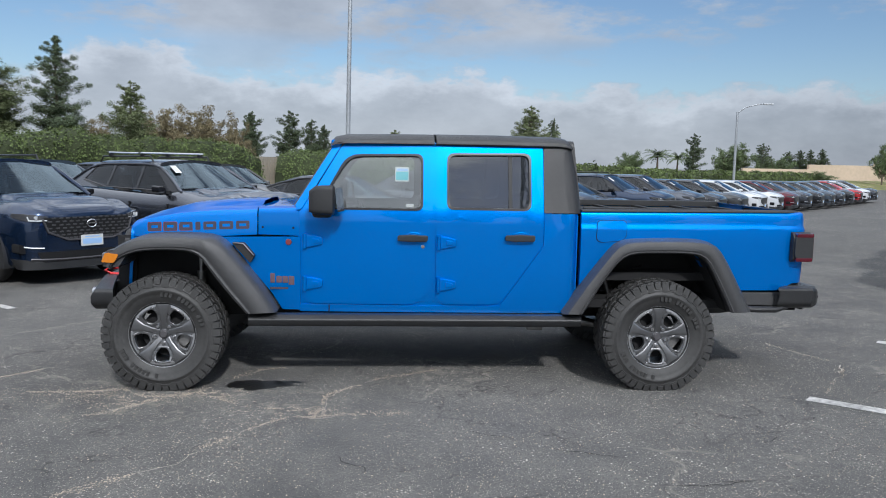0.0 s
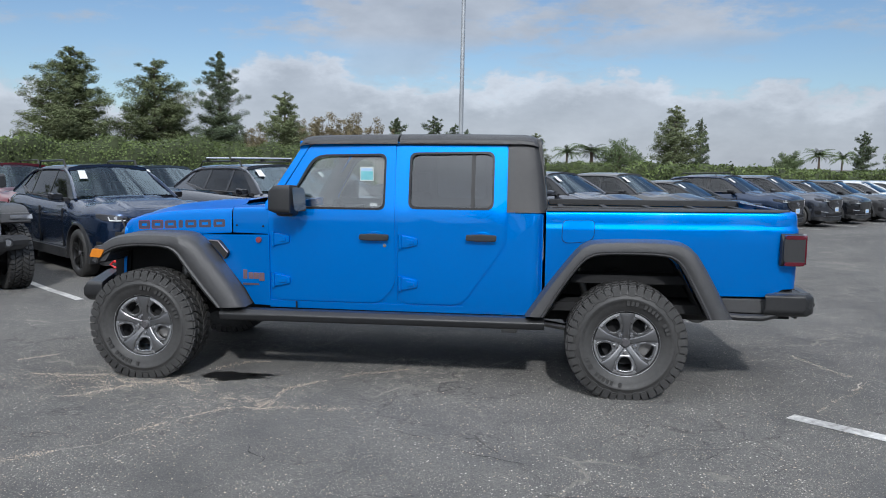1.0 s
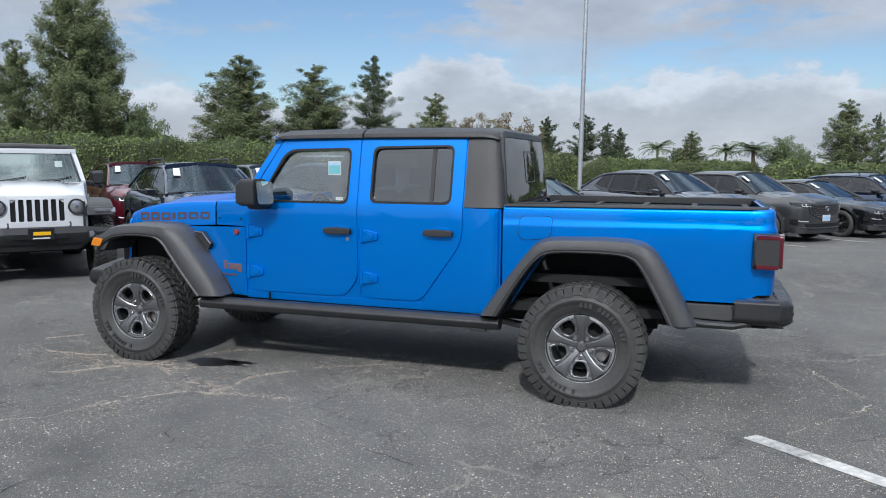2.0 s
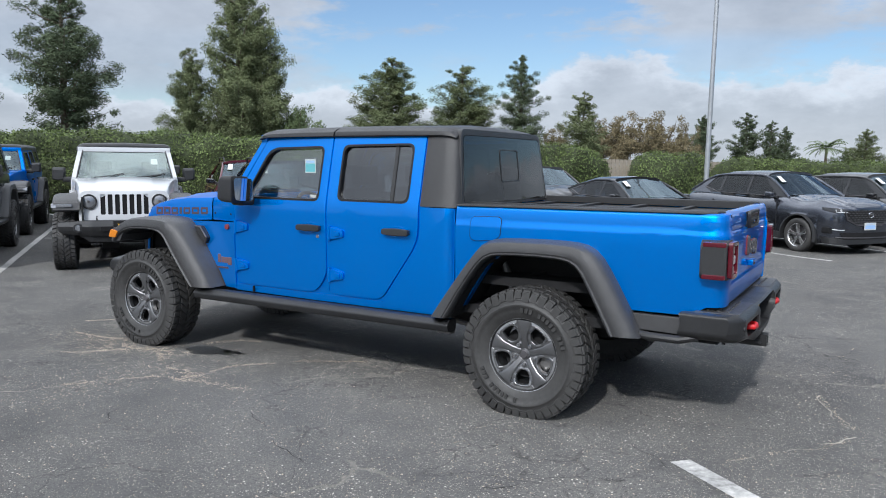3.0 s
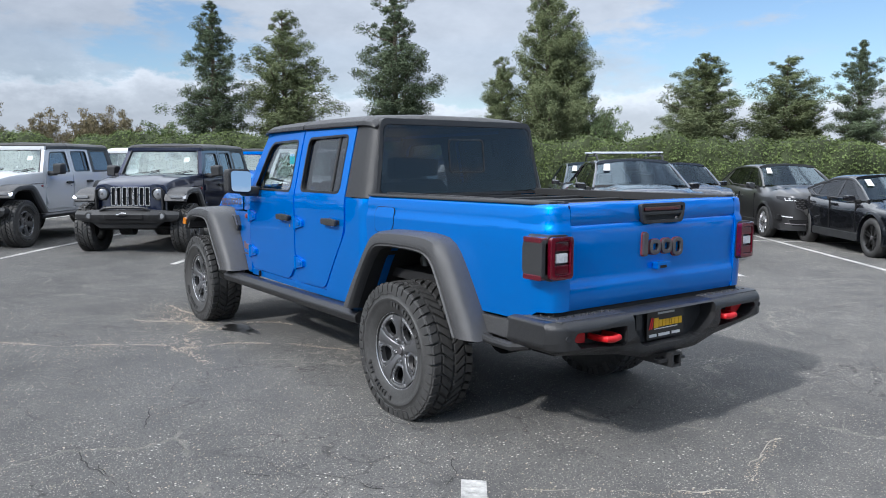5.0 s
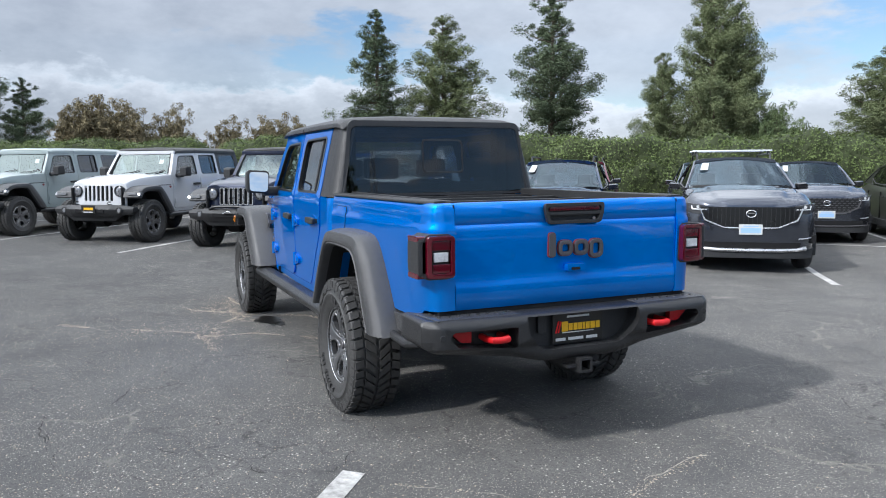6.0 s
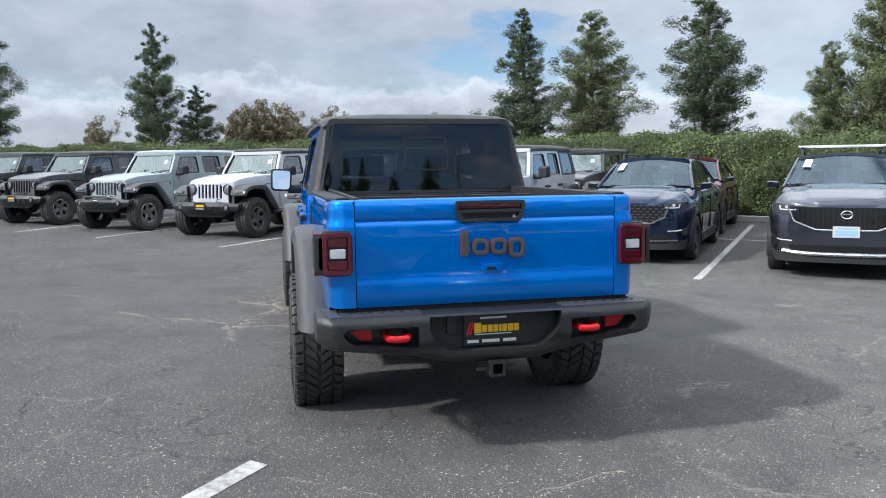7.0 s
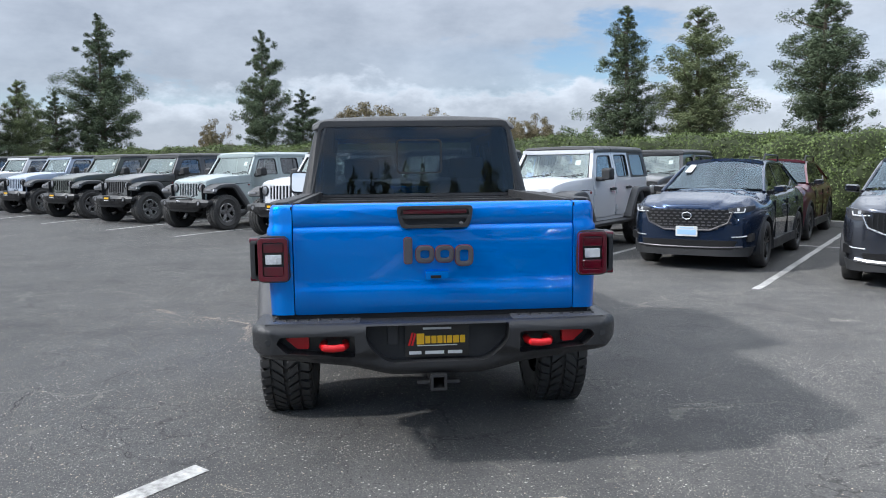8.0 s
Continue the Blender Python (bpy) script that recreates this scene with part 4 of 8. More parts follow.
    part("slider_frame", panel(sl, lambda y, z, d: on_back(y, z, d - 0.0035), 0.006, [shrink(sl, 0.010)]), M_STEELBLK, rp, "black frame of the sliding pane", bevel=0.001)
    for s in (-1, 1):
        part("roof_pillar", side(Geo().box((0.95, -0.60, 1.5), (0.10, 0.08, 0.5)), s), M_UNDER, root)
    # blue rear quarter of the cab and sill
    for s in (-1, 1):
        q = panel(rnd([(0.612, 0.60), (0.605, 0.548), (1.165, 0.548), (1.172, 1.262), (0.918, 1.262), (0.913, 1.03)], 0.004), lambda x, z, d: (x, -(body_w(x, z) + 0.002 - d - (0.09 - math.sqrt(max(0, 0.0081 - max(0, x - 1.088) ** 2)))), z), 0.05, cu=(0.8, 1.0, 1.088, 1.105, 1.12, 1.135, 1.148, 1.158, 1.166), cv=(0.65, 0.8, 0.85, 1.0))
        part("cab_quarter", side(q, s), P, root, bevel=0.006)
        part("cab_back", side(Geo().box((1.158, -0.40, 0.93), (0.02, 0.74, 0.64)), s), P, root)
        sp = panel([(-0.835, 0.535), (1.10, 0.535), (1.10, 0.588), (-0.835, 0.588)], lambda x, z, d: on_side(x, z, d + 0.004), 0.06, cu=(-0.4, 0, 0.5))
        part("sill_panel", side(sp, s), P, root, bevel=0.004)
        part("sill_seam", side(Geo().box((-0.625, -0.782, 0.562), (0.006, 0.02, 0.05)), s), M_GAP, root)
    # bed side, bent round the rear corner
    plan = [Vector(p) for p in ((1.188, -0.800), (1.6, -0.805), (2.2, -0.805), (2.66, -0.806), (2.79, -0.804), (2.850, -0.792), (2.886, -0.764), (2.902, -0.725), (2.906, -0.672))]
    acc = [0.0]
    for a, b in zip(plan, plan[1:]):
        acc.append(acc[-1] + (b - a).length)
    S = lambda x: x - 1.188

    def on_bed(s, z, d):
        k = 0
        while k < len(plan) - 2 and s > acc[k + 1]:
            k += 1
        t = (s - acc[k]) / (acc[k + 1] - acc[k])
        p = plan[k].lerp(plan[k + 1], t)
        dd = (plan[k + 1] - plan[k]).normalized()
        nrm = Vector((dd.y, -dd.x))
        ins = lerp_table(z, [(0.55, 0.030), (0.70, 0.014), (0.95, 0.004), (1.10, 0.0), (1.165, 0.002), (1.185, 0.012), (1.24, 0.014), (1.275, 0.022), (1.292, 0.045)])
        p = p - nrm * (ins + d)
        return (p.x, p.y, z + 0.012 * max(0, min(1, (p.x - 1.2) / 1.5)))
    arch = [(S(x), z) for x, z in smooth_line([(1.20, 0.545), (1.30, 0.70), (1.44, 0.92), (1.52, 0.99), (1.62, 1.02), (1.92, 1.02), (2.03, 0.98), (2.12, 0.86), (2.22, 0.69), (2.33, 0.56)], 18)]
    end = acc[-1]
    out = [(0.0, 1.285), (0.0, 0.60)] + [p for p in arch if p[1] > 0.60] + [(S(2.34), 0.705), (S(2.70), 0.705), (S(2.80), 0.76), (end, 0.765), (end, 1.285)]
    cu = [S(x) for x in (1.25, 1.45, 1.7, 2.0, 2.3, 2.5)] + [acc[i] for i in range(3, 8)] + [(acc[i] + acc[i + 1]) / 2 for i in range(3, 8)]
    bedg = panel(out, on_bed, 0.05, cu=cu, cv=(0.7, 0.8, 0.95, 1.05, 1.10, 1.15, 1.165, 1.185, 1.21, 1.24, 1.262, 1.275))
    for s in (-1, 1):
        bs = part("bed_side", side(bedg, s), P, root, sharp=50)
        cap = Geo().loft([[(x, -0.79, 1.282 + dz), (x, -0.786, 1.296 + dz), (x, -0.70, 1.298 + dz), (x, -0.69, 1.28 + dz)] for x, dz in ((1.19, 0), (1.7, 0.004), (2.74, 0.012))] + [[(2.83, -0.755, 1.294), (2.83, -0.75, 1.308), (2.83, -0.69, 1.310), (2.83, -0.685, 1.292)]])
        part("bed_rail_cap", side(cap, s), M_BLACKPL, root, "black bed rail cap", bevel=0.005)
        # fuel flap outline on the left
        if s < 0:
            fo = rnd([(1.300, 1.085), (1.33, 1.062), (1.48, 1.075), (1.518, 1.105), (1.522, 1.222), (1.305, 1.218)], [0.03, 0.03, 0.05, 0.05, 0.035, 0.035])
            part("fuel_flap", panel(fo, lambda x, z, d: (x, -0.8065 + 0.012 * max(0, min(1, (z - 1.16) * 20)) + d - 0.0012, z), 0.01, cv=(1.15, 1.165, 1.19)), P, bs, bevel=0.003)
            part("flap_gap", panel(shrink(fo, -0.003), lambda x, z, d: (x, -0.806 + 0.012 * max(0, min(1, (z - 1.16) * 20)) + d, z), 0.004, cv=(1.15, 1.165, 1.19)), M_GAP, bs)
        tri = Geo().prism(rnd([(2.33, 0.61), (2.74, 0.60), (2.74, 0.70), (2.33, 0.70)], 0.01), "y", -0.80, -0.72)
        part("bed_valance", side(tri, s), M_FLARE, root, "dark grey lower valance", bevel=0.006)
        tub = Geo().tube([(2.36, -0.815, 0.590), (2.50, -0.830, 0.580), (2.66, -0.835, 0.580), (2.76, -0.80, 0.600)], 0.024, 10)
        part("corner_rail", side(tub, s), M_STEELBLK, root, "black corner rock rail")
    # rear flares and liners, wheels
    ro, ri = smooth_line(FL_R_OUT, 32), smooth_line(FL_R_IN, 32)
    for s in (-1, 1):
        part("rear_flare", side(flare(ro, ri, 0, 0.935, 0.775), s), M_FLARE, root, "wide textured dark grey wheel-arch flare", sharp=48)
        lin = Geo().loft([[(x, y, z) for x, z in smooth_line([(p[0] + (0.015 if p[0] < 1.75 else -0.015), p[1]) for p in FL_R_IN], 16)] for y in (-0.88, -0.50)], False, False)
        lin.box((1.75, -0.49, 0.85), (1.0, 0.02, 0.40))
        part("wheel_liner", side(lin, s), M_UNDER, root)
        wheel(root, (1.747, s * 0.815, 0.388), s, 0.64, True)
    # tailgate with its upper step, groove and lower ledge
    gate = rnd([(-0.667, 0.768), (0.667, 0.768), (0.667, 1.292), (-0.667, 1.292)], 0.012)
    hole = rnd([(-0.155, 1.178), (0.155, 1.178), (0.175, 1.24), (0.175, 1.275), (-0.175, 1.275), (-0.175, 1.24)], 0.018)

    def on_gate(y, z, d):
        dx = lerp_table(z, [(0.768, -0.022), (0.80, -0.012), (0.875, -0.006), (0.905, -0.014), (0.94, -0.015), (1.155, -0.009), (1.178, -0.013), (1.186, -0.021), (1.194, -0.017), (1.205, -0.012), (1.26, -0.014), (1.285, -0.024), (1.292, -0.034)])
        return (2.904 + dx - d, y, z + 0.006)
    tg = part("tailgate", panel(gate, on_gate, 0.05, [hole], cu=(-0.4, 0, 0.4), cv=(0.80, 0.83, 0.875, 0.89, 0.905, 0.94, 1.05, 1.155, 1.178, 1.186, 1.194, 1.205, 1.26, 1.28)), P, root, sharp=50)
    hb = part("tailgate_handle", panel(hole, lambda y, z, d: (2.888 - d, y, z + 0.006), 0.03), M_BLACKPL, tg, "black tailgate handle recess", bevel=0.004)
    part("handle_trim", panel(shrink(hole, -0.004), lambda y, z, d: (2.917 - d, y, z + 0.006), 0.02, [shrink(hole, 0.012)]), M_BLACKPL, tg, bevel=0.004)
    part("brake_lamp", Geo().box((2.902, 0, 1.258), (0.02, 0.30, 0.022)), M_RED, tg, "red centre brake lamp", bevel=0.004)
    part("pull_bar", Geo().box((2.905, 0.0, 1.232), (0.016, 0.32, 0.018)), M_BLACKPL, tg, bevel=0.004)
    part("lock", Geo().cyl((2.885, 0.125, 1.20), (2.902, 0.125, 1.20), 0.010, n=12), M_CHROME, tg)
    # raised emblem as plain blocks
    for y, w, z0, z1, ring in ((-0.130, 0.036, 1.005, 1.128, False), (-0.050, 0.086, 1.008, 1.088, True), (0.045, 0.086, 1.008, 1.088, True), (0.138, 0.084, 0.990, 1.088, True)):
        blk = rnd([(y - w / 2, z0), (y + w / 2, z0), (y + w / 2, z1), (y - w / 2, z1)], 0.036 if ring else 0.016, 6)
        inner = [rnd([(y - w / 2 + 0.021, z0 + 0.021), (y + w / 2 - 0.021, z0 + 0.021), (y + w / 2 - 0.021, z1 - 0.021), (y - w / 2 + 0.021, z1 - 0.021)], 0.014, 4)] if ring else []
        part("emblem_block", panel(blk, lambda a, z, d: (2.912 - d, a, z + 0.006), 0.022, inner), M_BADGE, tg, "grey raised emblem shape with a red edge", bevel=0.004)
        part("emblem_edge", panel(shrink(blk, -0.003), lambda a, z, d: (2.901 - d, a, z + 0.006), 0.010, inner), M_BADGERED, tg)
    part("camera_housing", Geo().prism(rnd([(-0.05, 0.935), (0.055, 0.935), (0.065, 0.972), (-0.05, 0.972)], 0.008), "x", 2.885, 2.925), P, tg, bevel=0.008)
    part("camera_lens", Geo().box((2.924, 0, 0.948), (0.006, 0.05, 0.014)), M_GAP, tg)
    for s in (-1, 1):
        part("gate_gap", side(Geo().box((2.862, -0.674, 1.03), (0.05, 0.006, 0.52)), s), M_GAP, root)
    part("gate_sill", Geo().box((2.80, 0, 0.745), (0.14, 1.5, 0.05)), M_UNDER, root)
    # tail lamps
    for s in (-1, 1):
        hs = rnd([(-0.85, 0.955), (-0.815, 0.935), (-0.70, 0.935), (-0.682, 0.955), (-0.682, 1.135), (-0.70, 1.155), (-0.82, 1.155), (-0.85, 1.12)], 0.015)
        tl = part("tail_lamp", side(Geo().prism(hs, "x", 2.76, 2.905), s), M_BLACKPL, root, "red tail lamp in a black surround", bevel=0.012)
        sidep = Geo().prism(rnd([(2.765, 0.975), (2.80, 0.940), (2.905, 0.940), (2.905, 1.15), (2.80, 1.15), (2.765, 1.115)], 0.03), "y", -0.868, -0.78)
        part("lamp_body", side(sidep, s), M_BLACKPL, tl, bevel=0.018)
        rr = rnd([(-0.828, 0.945), (-0.688, 0.945), (-0.688, 1.148), (-0.828, 1.148)], 0.022)
        rh = rnd([(-0.806, 0.968), (-0.708, 0.968), (-0.708, 1.126), (-0.806, 1.126)], 0.012)
        part("red_ring", side(panel(rr, lambda y, z, d: (2.936 - 0.5 * max(0, -y - 0.76) ** 2 * 4 - d, y, z), 0.05, [rh], cu=(-0.8, -0.76)), s), M_RED, tl, "red lamp lens", bevel=0.008)
        part("lamp_bowl", side(Geo().box((2.900, -0.757, 1.046), (0.02, 0.11, 0.17)), s), M_PLATE, tl)
        part("red_bar", side(Geo().box((2.920, -0.757, 1.101), (0.014, 0.092, 0.044)), s), M_RED, tl, bevel=0.004)
        part("red_bar", side(Geo().box((2.920, -0.757, 0.991), (0.014, 0.092, 0.044)), s), M_RED, tl, bevel=0.004)
        part("reversing_lens", side(Geo().box((2.920, -0.757, 1.046), (0.016, 0.076, 0.046)), s), M_WHITE_LENS, tl, "white reversing lens", bevel=0.005)
        for zz in (1.134, 0.956):
            part("side_red", side(Geo().prism(rnd([(2.775, zz - 0.014), (2.902, zz - 0.014), (2.902, zz + 0.014), (2.775, zz + 0.014)], 0.012), "y", -0.8695, -0.80), s), M_RED, tl, bevel=0.006)
    # rear bumper
    bo = rnd([(-0.865, 0.625), (-0.82, 0.590), (-0.40, 0.540), (-0.22, 0.495), (0.22, 0.495), (0.40, 0.540), (0.82, 0.590), (0.865, 0.625), (0.865, 0.735), (0.84, 0.748), (-0.84, 0.748), (-0.865, 0.735)], [0.02, 0.03, 0.06, 0.08, 0.08, 0.06, 0.03, 0.02, 0.01, 0.02, 0.02, 0.01])
    pk = [rnd([(-0.335, 0.735), (0.335, 0.735), (0.335, 0.66), (0.245, 0.558), (-0.245, 0.558), (-0.335, 0.66)], [0.005, 0.005, 0.03, 0.05, 0.05, 0.03])]
    for s in (-1, 1):
        q = [(0.386, 0.694), (0.728, 0.694), (0.750, 0.664), (0.700, 0.616), (0.386, 0.588)]
        pk.append(rnd([(s * a, b) for a, b in (q if s > 0 else q[::-1])], 0.014))

    def on_rear(y, z, d):
        low = lerp_table(abs(y), [(0, 0.495), (0.22, 0.495), (0.40, 0.540), (0.82, 0.590), (0.865, 0.625)])
        x = 3.026 - 0.03 * y * y - 8.0 * max(0, abs(y) - 0.77) ** 2 - 0.034 * (max(0, z - 0.708) / 0.04) ** 2 - 0.030 * (max(0, low + 0.04 - z) / 0.04) ** 2 - 0.02 * max(0, min(1, (0.615 - z) / 0.03))
        return (x - d * (1 + 0.62 * max(0, min(1, (abs(y) - 0.72) / 0.10))), y, z)
    rb = part("rear_bumper", panel(bo, on_rear, 0.16, pk, cu=(-0.845, -0.825, -0.80, -0.77, -0.6, -0.36, -0.2, 0, 0.2, 0.36, 0.6, 0.77, 0.80, 0.825, 0.845), cv=(0.51, 0.525, 0.54, 0.555, 0.57, 0.585, 0.6, 0.615, 0.68, 0.708, 0.722, 0.734, 0.742)), M_STEELBLK, root, "black steel rear bumper", bevel=0.006)
    part("bumper_back", Geo().box((2.79, 0, 0.645), (0.14, 1.50, 0.17)), M_UNDER, rb)
    for s in (-1, 1):
        pad = Geo().loft([[(x, s * y, z) for x, y, z in ((2.74, 0.36, zz), (2.985, 0.36, zz), (2.975, 0.80, zz), (2.74, 0.83, zz))] for zz in (0.742, 0.752)])
        pd = part("step_pad", pad, M_FLARE, rb, "ribbed dark grey step pad", bevel=0.004)
        for i in range(8):
            for j in range(3):
                part("step_stud", STUD, None, rb, at=Matrix.Translation((2.80 + j * 0.055, s * (0.40 + i * 0.052), 0.754)))
        part("reflector", side(Geo().prism(rnd([(-0.715, 0.675), (-0.605, 0.680), (-0.605, 0.622), (-0.66, 0.625)], 0.008), "x", 2.90, 2.94), s), M_REDPAINT, rb, "red rear reflector", bevel=0.004)
        hook = Geo().tube([(2.85, s * 0.53, 0.640), (2.97, s * 0.54, 0.640), (3.015, s * 0.525, 0.640), (3.02, s * 0.485, 0.638), (3.015, s * 0.445, 0.640), (2.97, s * 0.43, 0.640), (2.85, s * 0.44, 0.640)], 0.017, 10)
        part("tow_hook", hook, M_REDPAINT, rb, "red steel tow hook")
        part("parking_sensor", Geo().cyl((2.93, s * 0.785, 0.672), (3.008, s * 0.785, 0.672), 0.014, n=14), M_BLACKPL, rb, bevel=0.003)
        part("parking_sensor", Geo().cyl((2.95, s * 0.37, 0.598), (3.004, s * 0.37, 0.598), 0.013, n=14), M_BLACKPL, rb, bevel=0.003)
        part("pocket_back", Geo().box((2.895, s * 0.565, 0.645), (0.02, 0.42, 0.15)), M_PLATE, rb)
    part("plate_recess", Geo().box((2.915, 0, 0.645), (0.02, 0.68, 0.19)), M_BLACKPL, rb)
    part("plug_cover", Geo().prism(rnd([(-0.235, 0.63), (-0.185, 0.63), (-0.185, 0.725), (-0.235, 0.725)], 0.012), "x", 2.92, 2.945), M_STEELBLK, rb, bevel=0.006)
    pl = part("number_plate", Geo().prism(rnd([(-0.152, 0.568), (0.152, 0.568), (0.152, 0.722), (-0.152, 0.722)], 0.008), "x", 2.945, 2.95), M_PLATE, root, "black dealer plate with yellow and white print bars", bevel=0.001)
    bars = Geo()
    for i, w in enumerate((0.036, 0.024, 0.024, 0.024, 0.012, 0.024, 0.028, 0.024)):
        bars.box((2.952, -0.098 + sum((0.036, 0.024, 0.024, 0.024, 0.012, 0.024, 0.028, 0.024)[:i]) + i * 0.005 + w / 2, 0.652 if i else 0.656), (0.003, w, 0.036 if i else 0.052))
    part("print_bar", bars, M_YELLOW, pl)
    part("print_stripe", Geo().add([(2.9535, -0.140, 0.625), (2.9535, -0.130, 0.625), (2.9535, -0.112, 0.688), (2.9535, -0.122, 0.688)], [(0, 1, 2, 3)]).add([(2.9535, -0.125, 0.625), (2.9535, -0.115, 0.625), (2.9535, -0.100, 0.680), (2.9535, -0.107, 0.688)], [(0, 1, 2, 3)]), M_REDPAINT, pl)
    low = Geo()
    for y, w in ((-0.105, 0.058), (-0.013, 0.090), (0.085, 0.068)):
        low.box((2.952, y, 0.590), (0.003, w, 0.015))
    low.box((2.952, 0.0, 0.706), (0.003, 0.135, 0.010)).box((2.952, 0.0, 0.624), (0.003, 0.19, 0.004))
    part("print_bar", low, M_WHITE, pl)
    # hitch receiver
    ht = part("hitch", Geo().loft([[(x, y, z) for y, z in ((-0.038, 0.425), (0.038, 0.425), (0.038, 0.501), (-0.038, 0.501))] for x in (2.78, 3.03)], True, False).loft([[(x, y, z) for y, z in ((-0.026, 0.437), (0.026, 0.437), (0.026, 0.489), (-0.026, 0.489))] for x in (3.03, 2.85)], True, False).box((2.84, 0, 0.463), (0.01, 0.06, 0.06)).add([(3.03, -0.038, 0.425), (3.03, 0.038, 0.425), (3.03, 0.038, 0.501), (3.03, -0.038, 0.501), (3.03, -0.026, 0.437), (3.03, 0.026, 0.437), (3.03, 0.026, 0.489), (3.03, -0.026, 0.489)], [(0, 1, 5, 4), (1, 2, 6, 5), (2, 3, 7, 6), (3, 0, 4, 7)]), M_STEELBLK, root, "black hitch receiver")
    part("chain_loop", Geo().box((2.98, -0.07, 0.46), (0.05, 0.06, 0.014)).box((2.98, 0.07, 0.46), (0.05, 0.06, 0.014)), M_STEELBLK, ht)
    # bed: tonneau with cross bows, rails
    part("tonneau_cover", Geo().box((2.04, 0, 1.240), (1.66, 1.40, 0.018)), M_BLACKPL, root, "black folded bed cover", bevel=0.006)
    for i in range(5):
        part("cover_bow", Geo().box((1.32 + i * 0.36, 0, 1.256), (0.045, 1.34, 0.020)), M_BLACKPL, root, bevel=0.004)
    for s in (-1, 1):
        part("cover_rail", side(Geo().box((2.04, -0.655, 1.282), (1.62, 0.030, 0.050)), s), M_BLACKPL, root, bevel=0.004)
    part("bed_floor", Geo().box((2.04, 0, 0.80), (1.66, 1.40, 0.06)).box((1.21, 0, 1.03), (0.03, 1.40, 0.46)), M_UNDER, root)
    # underbody behind
    part("rear_axle", Geo().cyl((1.7435, -0.66, 0.402), (1.7435, 0.66, 0.402), 0.045, n=12).cyl((1.7435, -0.12, 0.402), (1.7435, 0.14, 0.402), 0.15, n=16), M_UNDER, root)
    for s in (-1, 1):
        part("rear_damper", side(Geo().cyl((1.58, -0.52, 0.42), (1.40, -0.50, 0.92), 0.030, n=10), s), M_STEEL, root)
        part("rear_spring", side(Geo().tube([(1.68 + 0.06 * math.cos(a * 0.7), -0.50 + 0.06 * math.sin(a * 0.7), 0.46 + a * 0.0075) for a in range(54)], 0.009, 6), s), M_UNDER, root)
        part("control_arm", side(Geo().cyl((0.92, -0.44, 0.46), (1.66, -0.50, 0.35), 0.026, n=10), s), M_STEEL, root)
        part("arm_bracket", side(Geo().box((0.93, -0.46, 0.41), (0.12, 0.07, 0.14)), s), M_STEEL, root, bevel=0.01)
    part("silencer", Geo().cyl((2.35, -0.25, 0.52), (2.35, 0.55, 0.52), 0.11, n=20), M_STEEL, root, bevel=0.02)
    part("spare_wheel", TYRE_PLAIN[0], None, root, at=Matrix.Translation((2.36, 0.0, 0.60)) @ Matrix.Rotation(math.pi / 2, 4, "X"))
    part("fuel_tank_skid", Geo().box((0.35, -0.34, 0.47), (1.0, 0.26, 0.16)).box((0.3, 0.34, 0.47), (0.9, 0.22, 0.14)), M_UNDER, root, bevel=0.02)
    # printed name on the bonnet side: plain blocks edged in red
    for s in (-1, 1):
        for i, w in enumerate((0.094, 0.094, 0.094, 0.036, 0.094, 0.100, 0.096)):
            x = -1.93 + sum((0.094, 0.094, 0.094, 0.036, 0.094, 0.100, 0.096)[:i]) + i * 0.021
            z = 1.088 + (x + 1.93) * 0.044
            yy = lambda xx: lerp_table(xx, [(-2.03, 0.592), (-1.90, 0.612), (-1.70, 0.640), (-1.45, 0.672), (-1.14, 0.708)]) + 0.003
            lean = lambda a, b, dd: (a, -yy(a) - dd + 0.002 * (b - 1.09) / 0.06, b + (a - x) * 0.044)
            for grow, dd, mm, nm in ((0.004, 0.0, M_BADGERED, "name_edge"), (0.0, 0.0015, M_DECAL, "name_block")):
                o = rnd([(x - grow, z - grow), (x + w + grow, z - grow), (x + w + grow, z + 0.058 + grow), (x - grow, z + 0.058 + grow)], 0.010, 3)
                g0 = 0.019 + grow
                hol = [[(x - grow + g0 + 0.004, z - grow + g0), (x + w + grow - g0 - 0.004, z - grow + g0), (x + w + grow - g0 - 0.004, z + 0.058 + grow - g0), (x - grow + g0 + 0.004, z + 0.058 + grow - g0)]] if w > 0.05 else []
                part(nm, side(panel(o, lambda a, b, d, e=dd: lean(a, b, e - d), 0.0008, hol), s), mm, root)
        for i, (w, h) in enumerate(((0.032, 0.068), (0.040, 0.048), (0.040, 0.048), (0.040, 0.062))):
            x = -1.045 + i * 0.044
            part("wing_emblem", side(Geo().box((x + w / 2, -(body_w(x, 0.76) + 0.002), 0.765 + (0.008 if i == 0 else -0.006 if i == 3 else 0)), (w, 0.012, h)), s), M_EMBLEM, root, "grey-red wing emblem block", bevel=0.004)
        part("wing_script", side(Geo().box((-0.953, -(body_w(-0.95, 0.70) + 0.001), 0.702), (0.185, 0.006, 0.014)), s), M_DECAL, root)
    # papers in the front window
    st = Geo().prism([(-0.162, 1.475), (-0.062, 1.475), (-0.062, 1.578), (-0.162, 1.578)], "y", -0.7005, -0.699)
    ps = part("window_sticker", st, M_WHITE, root, "white and cyan paper sticker in the window")
    part("sticker_print", Geo().box((-0.112, -0.7018, 1.515), (0.090, 0.0015, 0.062)), M_CYAN, ps)
    part("sticker_lines", Geo().box((-0.112, -0.7018, 1.558), (0.080, 0.001, 0.018)), M_LTBLUE, ps)
